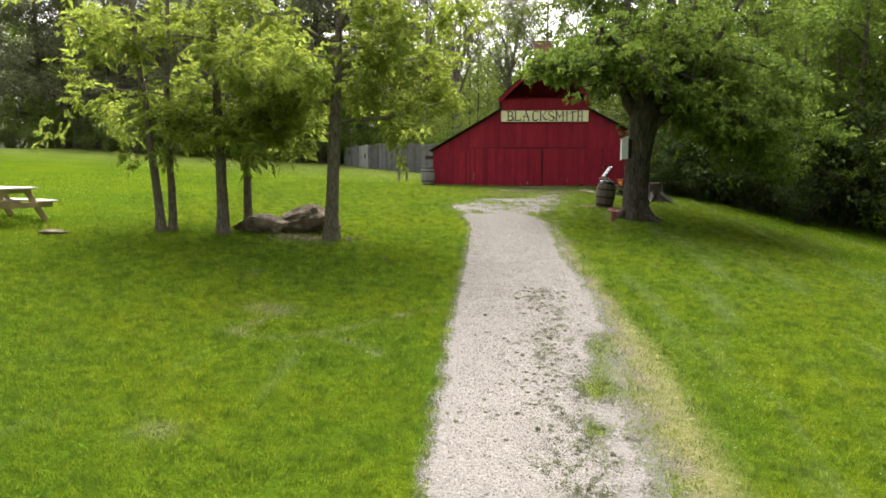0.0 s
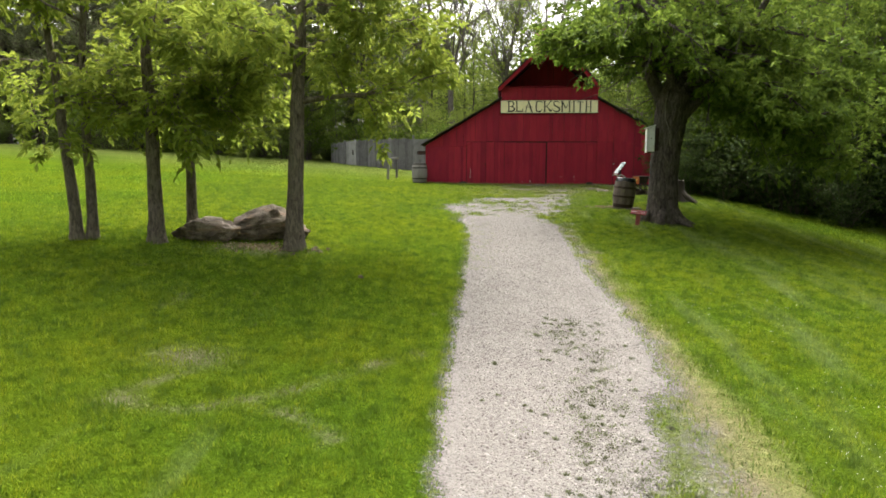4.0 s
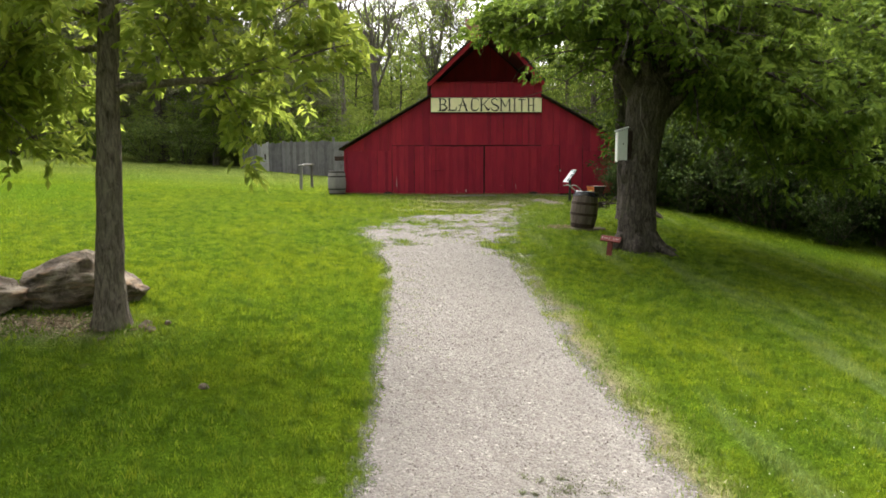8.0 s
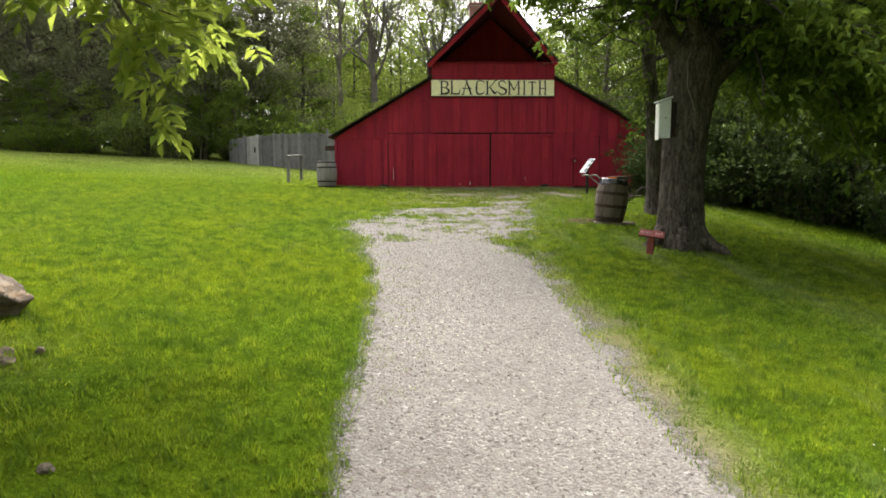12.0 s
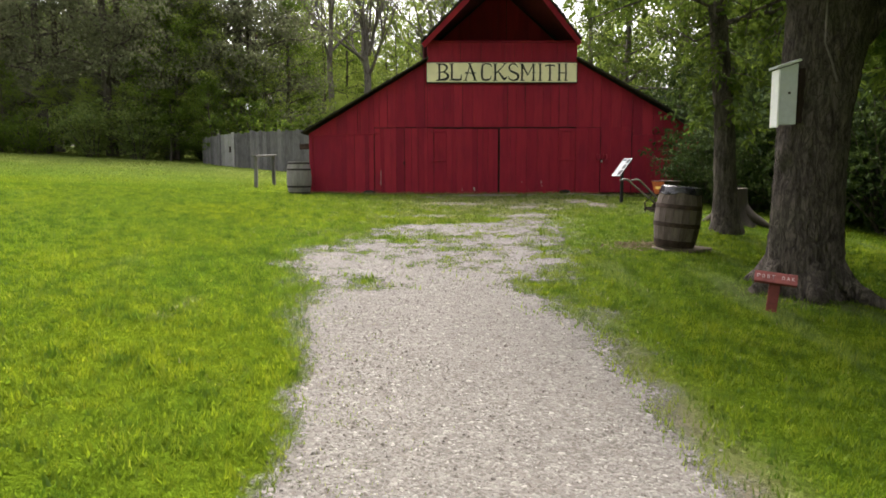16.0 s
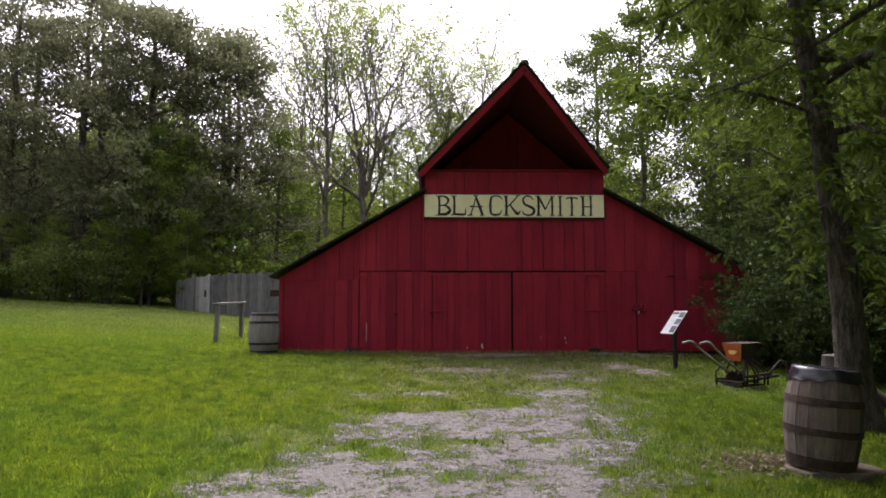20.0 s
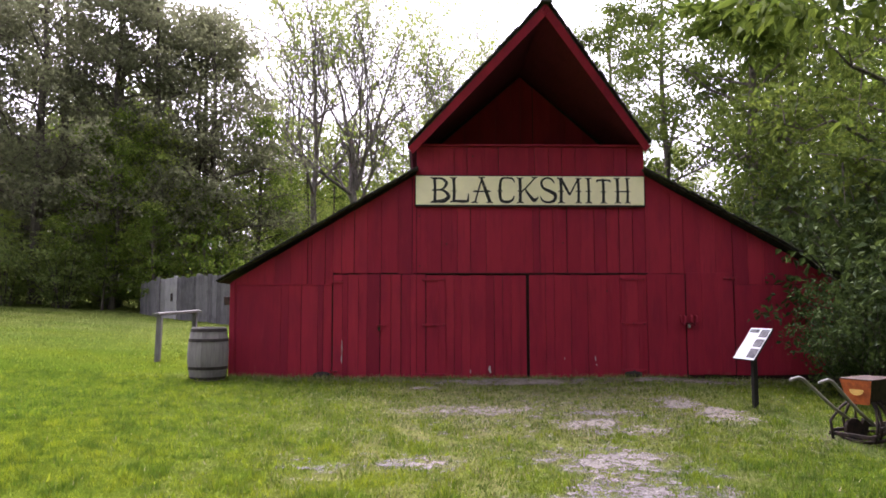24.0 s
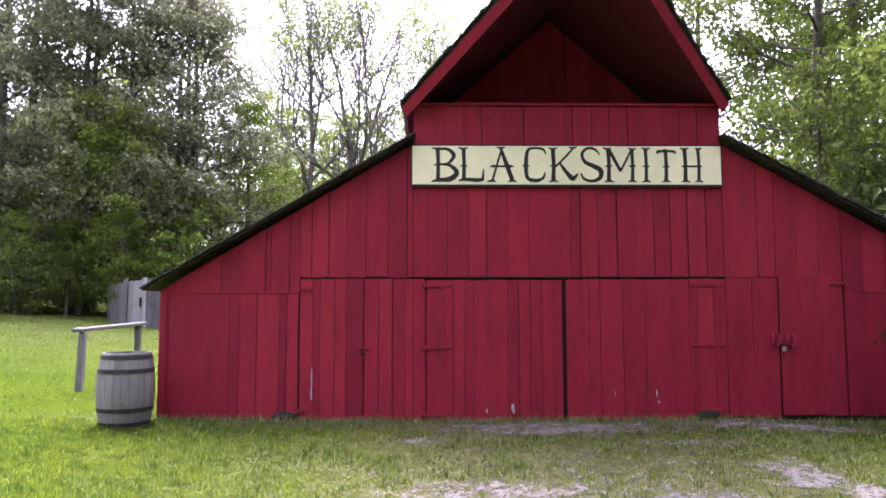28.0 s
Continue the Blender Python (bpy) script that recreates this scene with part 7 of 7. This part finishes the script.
def plant_woods():
    r = random.Random(5)
    # left and back edge, three rows deep
    x = -42.0
    while x < -11.5:
        plant(r.choice(("dark", "dark_b", "dark")), x, 53.5 + r.uniform(-1.2, 1.5) + 0.06 * abs(x + 10), r.uniform(0.95, 1.1))
        x += r.uniform(2.5, 3.6)
    x = -40.5
    while x < -11.0:
        plant(r.choice(("dark", "dark_b")), x, 57.5 + r.uniform(-1.0, 1.0), r.uniform(0.98, 1.12))
        x += r.uniform(2.8, 3.8)
    for x in np.arange(-40, -9.5, 2.0):
        plant(r.choice(("bush_d", "bush_d", "bush_d", "bush_c")), x + r.uniform(-0.9, 0.9), 51.3 + r.uniform(-0.9, 1.2) + (1.9 if x > -14.5 else 0), r.choice((0.6, 0.85, 1.1, 1.5)))
    for x, y, s in ((-10.2, 55.6, 1.0), (-11.6, 58.5, 1.1), (-12.6, 54.6, 1.05)):
        plant("dark_b", x, y, s)
    # green trees between the dark ones and the thin ones
    for kind, x, y, s in (("full_b", -13.6, 52.4, 0.62), ("pale", -12.0, 53.0, 0.62), ("full_b", -10.6, 54.0, 0.72), ("pale", -9.4, 55.4, 0.70), ("full", -8.6, 58.6, 0.66)):
        plant(kind, x, y, s)
    # smaller green trees before the tall dark ones
    x = -39.0
    while x < -10.5:
        plant(r.choice(("pale", "pale", "full_b")), x, 50.9 + r.uniform(-0.7, 0.7) + 0.06 * abs(x + 10), r.uniform(0.36, 0.54))
        x += r.uniform(1.6, 2.6)
    # the thin trees behind the barn, with green behind them
    for kind, x, y, s, turn in (("sparse", -7.45, 69.0, 1.0, 0), ("sparse_b", -4.5, 67.5, 1.0, 0), ("sparse", -10.6, 76.0, 0.86, 200), ("sparse_b", 0.4, 74.0, 0.9, 160), ("sparse", 4.5, 72.0, 0.9, 90)):
        plant(kind, x, y, s, turn)
    for x, y, s in ((-9.6, 57.0, 0.55), (-7.6, 58.5, 0.50), (-5.6, 56.5, 0.46), (-3.6, 58.5, 0.48), (-1.6, 57.0, 0.46), (0.6, 58.5, 0.48), (2.8, 57.5, 0.5), (-8.6, 63.5, 0.55), (-5.9, 62.0, 0.52), (-3.2, 63.5, 0.52), (-0.8, 62.5, 0.56), (1.6, 64.0, 0.7), (-10.0, 80.0, 0.98), (-7.6, 83.0, 0.94), (-5.4, 80.0, 0.90), (-3.2, 83.0, 0.94), (-1.0, 80.0, 0.92), (1.2, 83.0, 1.0), (-13.2, 71.5, 1.10), (-11.4, 66.0, 0.8), (-15.6, 66.0, 1.05), (3.4, 79.0, 1.0), (3.0, 70.0, 1.0), (5.0, 66.0, 1.02), (7.0, 68.0, 1.08), (8.5, 63.0, 1.12), (11.0, 60.0, 1.1), (12.5, 56.0, 1.0)):
        plant("pale", x, y, s)
    for x, y, s in ((-11.6, 74.0, 1.0), (-9.4, 77.0, 0.98), (-7.0, 75.0, 0.92), (-5.6, 78.0, 1.0), (-3.6, 75.5, 0.92), (-1.8, 78.0, 1.0), (0.2, 76.0, 1.0), (2.0, 74.5, 1.04), (-8.4, 72.0, 0.72), (-2.6, 71.0, 0.74)):
        plant("airy", x, y, s)
    for x in np.arange(-8.0, 13.0, 2.1):
        plant(r.choice(("bush_c", "bush", "bush_c")), x, 53.0 + r.uniform(-0.6, 1.5), r.uniform(1.0, 1.5))
    # right edge
    edge = ((8.6, 33.2), (9.4, 31.0), (9.9, 28.6), (10.6, 26.4), (11.7, 24.4), (12.9, 22.2), (13.9, 19.8), (14.6, 17.2), (15.1, 14.4), (15.4, 11.4))
    for i, (x, y) in enumerate(edge):
        if i % 3 != 1:
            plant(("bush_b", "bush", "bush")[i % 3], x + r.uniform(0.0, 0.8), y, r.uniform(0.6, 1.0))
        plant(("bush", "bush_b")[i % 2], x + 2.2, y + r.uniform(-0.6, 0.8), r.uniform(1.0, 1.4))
        plant(("full", "full", "full_b")[i % 3], x + r.uniform(2.0, 3.0), y + r.uniform(-1, 1), r.uniform(0.9, 1.1))
        plant(("full_b", "full")[i % 2], x + r.uniform(4.6, 6.0), y + r.uniform(-1, 1), r.uniform(0.95, 1.15))
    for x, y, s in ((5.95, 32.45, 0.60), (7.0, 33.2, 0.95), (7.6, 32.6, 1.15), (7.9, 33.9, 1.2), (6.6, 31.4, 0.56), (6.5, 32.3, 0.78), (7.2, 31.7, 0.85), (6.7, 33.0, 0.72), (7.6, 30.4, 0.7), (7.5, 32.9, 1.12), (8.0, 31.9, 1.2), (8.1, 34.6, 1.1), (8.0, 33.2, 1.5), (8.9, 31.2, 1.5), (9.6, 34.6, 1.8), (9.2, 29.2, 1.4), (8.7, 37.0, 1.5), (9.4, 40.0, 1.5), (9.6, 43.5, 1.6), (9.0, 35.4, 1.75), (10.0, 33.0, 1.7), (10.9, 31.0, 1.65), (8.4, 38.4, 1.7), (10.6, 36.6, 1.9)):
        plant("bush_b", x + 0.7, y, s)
    for x, y, s in ((10.2, 36.0, 0.92), (9.6, 41.5, 1.0), (9.2, 47.5, 1.0), (12.0, 44.0, 1.0), (12.6, 37.5, 1.05), (8.8, 52.5, 1.02), (14.5, 50.0, 1.0), (16.0, 42.0, 1.05)):
        plant("pale_b" if s < 1.03 else "full", x, y, s)


plant_woods()


def make_far_woods():
    """Leafy mass of the deeper woods, far behind, with added woods out of view."""
    rng = np.random.RandomState(8)
    n = 110000
    a = rng.uniform(-1, 1, n)
    a[:30000] = rng.uniform(-0.50, 0.05, 30000)
    x = np.where(rng.rand(n) < 0.75, a * 75 - 10, 24 + rng.uniform(0, 8, n))
    y = np.where(x < 23.5, np.where(x < -16, 64, 86) + rng.uniform(0, 8, n), rng.uniform(-20, 80, n))
    top = 10.0 + 3.5 * rough_field(x, y, 9.0, 3) + np.where(x < -16, 1.0, 2.0) + np.where(x > 23.4, 5.0, 0.0)
    z = heights(x, y) + rng.rand(n) ** 0.8 * np.maximum(top, 4)
    base = np.stack([x, y, z], 1)
    # unseen added woods beyond the lawn; those behind the drive block low sky
    k = 30000
    bx = np.r_[rng.uniform(-46, 34, k), rng.uniform(-52, -45, k)]
    by = np.r_[rng.uniform(-17, -9, k), rng.uniform(-20, 48, k)]
    bz = heights(bx, by) + rng.rand(2 * k) * (np.where(by < -8.9, 28, 14) + 3 * rough_field(bx, by, 9.0, 4))
    base = np.concatenate([base, np.stack([bx, by, bz], 1)])
    n = len(base)
    v, q = leaf_quads(base, rng.normal(size=(n, 3)), rng.uniform(0.4, 0.8, n), rng.uniform(0.28, 0.5, n), rng)
    tagged(new("far_woods", fast_mesh("far_woods", v, q, LEAF_WOOD)), "green mass of deeper woodland, partly unseen and added to block sky", "woods", kind="stuff")


make_far_woods()


# ---- grass, gravel and litter ----
def blades(x, y, height, width, rng):
    n = len(x)
    z = surface(x, y) - 0.004
    az = rng.uniform(0, 6.28, n)
    lean = rng.uniform(0.15, 0.9, n)
    base = np.stack([x, y, z], 1)
    side = np.stack([-np.sin(az), np.cos(az), np.zeros(n)], 1) * width[:, None] * 0.5
    tip = base + np.stack([np.cos(az) * lean * height, np.sin(az) * lean * height, height], 1)
    v = np.stack([base - side, base + side, tip], 1).reshape(-1, 3)
    return v, np.arange(3 * n).reshape(n, 3)


def make_grass():
    rng = np.random.RandomState(19)
    sets, dry = [], []
    for count, x0, x1, y0, y1, lo, hi, w0, w1 in ((1300000, -11.5, 9.5, 3.0, 34.0, 0.028, 0.062, 0.008, 0.016), (100000, -20.0, 14.0, 10.0, 50.0, 0.035, 0.08, 0.018, 0.034)):
        x, y = rng.uniform(x0, x1, count), rng.uniform(y0, y1, count)
        keep = rng.rand(count) > drive_cover(x, y) * np.where(y > 20, np.where(y > 27.8, 1.3, 1.08), 1.25)
        keep &= rng.rand(count) > bare_cover(x, y) * 0.95
        keep &= rng.rand(count) < smooth(x0, x0 + 5.0, x) * (1 - smooth(x1 - 3.0, x1, x)) * smooth(y0, y0 + 2.0, y)
        keep &= rng.rand(count) > dry_cover(x, y) * 0.68 * (y < 24)
        keep &= ~((x > XL - 0.02) & (x < XR + 0.02) & (y > WALL_Y - 0.03) & (y < BACK_Y))
        x, y = x[keep], y[keep]
        lump = np.clip(0.9 + 0.7 * rough_field(x, y, 0.36, 14) + 0.45 * rough_field(x, y, 1.1, 16), 0.25, 2.6)
        straw = rng.rand(len(x)) < dry_cover(x, y) * 0.85
        for mask, into, short in ((~straw, sets, 1.0), (straw, dry, 0.7)):
            k = mask.sum()
            into.append(blades(x[mask], y[mask], rng.uniform(lo, hi, k) * lump[mask] * short, rng.uniform(w0, w1, k), rng))
    # tufts along the drive's edges, the barn's foot and in the drive's middle
    n = 8000
    y = rng.uniform(4.0, 28.0, n)
    left = rng.rand(n) < 0.5
    x = np.where(left, np.interp(y, DRIVE_Y, DRIVE_L) - np.abs(rng.normal(scale=0.13, size=n)) + 0.05, np.interp(y, DRIVE_Y, DRIVE_R) + np.abs(rng.normal(scale=0.16, size=n)) - 0.04)
    sets.append(blades(x, y, rng.uniform(0.03, 0.075, n), rng.uniform(0.007, 0.014, n), rng))
    n = 4000
    x, y = rng.uniform(XL, XR, n), WALL_Y - 0.03 - np.abs(rng.normal(scale=0.10, size=n))
    keep = rng.rand(n) > drive_cover(x, y)
    dry.append(blades(x[keep], y[keep], rng.uniform(0.03, 0.10, keep.sum()), rng.uniform(0.007, 0.014, keep.sum()), rng))
    # thin grass that creeps into the drive's left margin and its mouth
    n = 9000
    y = rng.uniform(15.0, 24.5, n)
    x = np.interp(y, DRIVE_Y, DRIVE_L) + np.abs(rng.normal(scale=0.30, size=n)) + 0.02
    keep = rough_field(x, y, 0.6, 43) > -0.1
    dry.append(blades(x[keep], y[keep], rng.uniform(0.012, 0.04, keep.sum()), rng.uniform(0.007, 0.014, keep.sum()), rng))
    # rosettes of weeds in the drive
    n = 400
    wy = 4.5 + 8.2 * rng.rand(n) ** 1.2
    wx = rng.normal(0.70, 0.26, n)
    spare = rng.rand(n) < 0.14
    wx, wy = np.where(spare, rng.uniform(-0.7, 1.4, n), wx), np.where(spare, rng.uniform(4.5, 13.0, n), wy)
    m = 90
    size = np.repeat(np.where(spare, 0.012, 0.014 + 0.075 * rng.rand(n) ** 2), m)
    x, y = np.repeat(wx, m) + rng.normal(size=n * m) * size, np.repeat(wy, m) + rng.normal(size=n * m) * size
    weeds = blades(x, y, rng.uniform(0.012, 0.034, n * m), rng.uniform(0.014, 0.028, n * m), rng)
    tagged(new("weeds", fast_mesh("weeds", *weeds, WEED)), "small olive-green weeds growing through the gravel", "weeds", kind="stuff")
    v, q = joined(sets)
    w, f = joined(dry)
    tagged(new("dry_grass", fast_mesh("dry_grass", w, f, DRY_BLADE)), "thin dry yellowish grass at the drive's edge", "grass", kind="stuff")
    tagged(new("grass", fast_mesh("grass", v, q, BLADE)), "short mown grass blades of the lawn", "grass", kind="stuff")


def make_clover():
    """White clover heads in the lawn beside the drive."""
    rng = np.random.RandomState(61)
    n = 230
    k = rng.randint(0, 9, n)
    px, py = rng.uniform(2.1, 4.6, 9), rng.uniform(7.5, 14.0, 9)
    x, y = px[k] + rng.normal(scale=0.42, size=n), py[k] + rng.normal(scale=0.7, size=n)
    keep = (drive_cover(x, y) < 0.05) & (dry_cover(x, y) < 0.4)
    x, y = x[keep], y[keep]
    n = len(x)
    ring = np.array([(0, 0, -0.6), (1, 0, 0), (0.31, 0.95, 0), (-0.81, 0.59, 0), (-0.81, -0.59, 0), (0.31, -0.95, 0), (0, 0, 0.9)])
    f = np.array([(0, j % 5 + 1, j) for j in range(1, 6)] + [(6, j, j % 5 + 1) for j in range(1, 6)])
    v = ring[None] * rng.uniform(0.004, 0.007, n)[:, None, None] + np.stack([x, y, surface(x, y) + rng.uniform(0.05, 0.075, n)], 1)[:, None]
    tagged(new("clover_flowers", fast_mesh("clover_flowers", v.reshape(-1, 3), (f[None] + 7 * np.arange(n)[:, None, None]).reshape(-1, 3), CLOVER)), "small white clover heads in the lawn", "clover", kind="stuff")


def make_stones():
    """Loose crushed stone on the drive."""
    rng = np.random.RandomState(23)
    n = 150000
    x, y = rng.uniform(-2.4, 3.2, n), 4.0 + 26.0 * rng.rand(n) ** 1.15
    # the apron before the barn's doors
    x, y, n = np.r_[x, rng.uniform(-1.2, 6.6, 45000)], np.r_[y, rng.uniform(29.0, 34.1, 45000)], n + 45000
    keep = rng.rand(n) < drive_cover(x, y) ** 3
    x, y = x[keep], y[keep]
    n = len(x)
    s = 0.004 + 0.012 * rng.rand(n) ** 1.8
    corner = np.array([(1, 0, 0), (0, 1, 0), (-1, 0, 0), (0, -1, 0), (0, 0, 0.75)], float)
    tri = np.array([(0, 1, 4), (1, 2, 4), (2, 3, 4), (3, 0, 4)])
    az = rng.uniform(0, 6.28, n)
    o = corner[None] * s[:, None, None] * rng.uniform(0.6, 1.4, (n, 5, 1))
    o[:, 4, :2] += rng.normal(scale=0.45, size=(n, 2)) * s[:, None]
    c, si = np.cos(az)[:, None], np.sin(az)[:, None]
    p = np.stack([o[..., 0] * c - o[..., 1] * si, o[..., 0] * si + o[..., 1] * c, o[..., 2]], -1)
    p += np.stack([x, y, surface(x, y) + 0.011], 1)[:, None]
    f = (tri[None] + 5 * np.arange(n)[:, None, None]).reshape(-1, 3)
    tagged(new("loose_gravel", fast_mesh("loose_gravel", p.reshape(-1, 3), f, STONE)), "loose pale crushed stones on the drive", "gravel", kind="stuff")


def make_litter():
    rng = np.random.RandomState(29)
    n = 800
    x, y = -4.42 + rng.normal(scale=0.34, size=n), 15.36 + rng.normal(scale=0.17, size=n)
    x[:350], y[:350] = 3.12 + rng.normal(scale=0.28, size=350), 24.85 + rng.normal(scale=0.16, size=350)
    base = np.stack([x, y, surface(x, y) + 0.012], 1)
    way = np.stack([rng.normal(size=n), rng.normal(size=n), 0.25 * np.abs(rng.normal(size=n))], 1)
    v, q = leaf_quads(base, way, rng.uniform(0.04, 0.10, n), rng.uniform(0.02, 0.04, n), rng, 0.1)
    tagged(new("leaf_litter", fast_mesh("leaf_litter", v, q, LITTER)), "dry brown leaf litter on bare patches of the lawn", "leaf litter", kind="stuff")


def make_stone_material():
    m = Nodes("loose_stone")
    col = m.ramp(m.island(), (0.0, (0.105, 0.095, 0.083)), (0.4, (0.125, 0.110, 0.097)), (0.85, (0.176, 0.163, 0.147)), (1.0, (0.27, 0.255, 0.235)))
    return m.finish(col, 0.9, 0.0, None, 0.25)


STONE = make_stone_material()
make_grass()
make_clover()
make_stones()
make_litter()
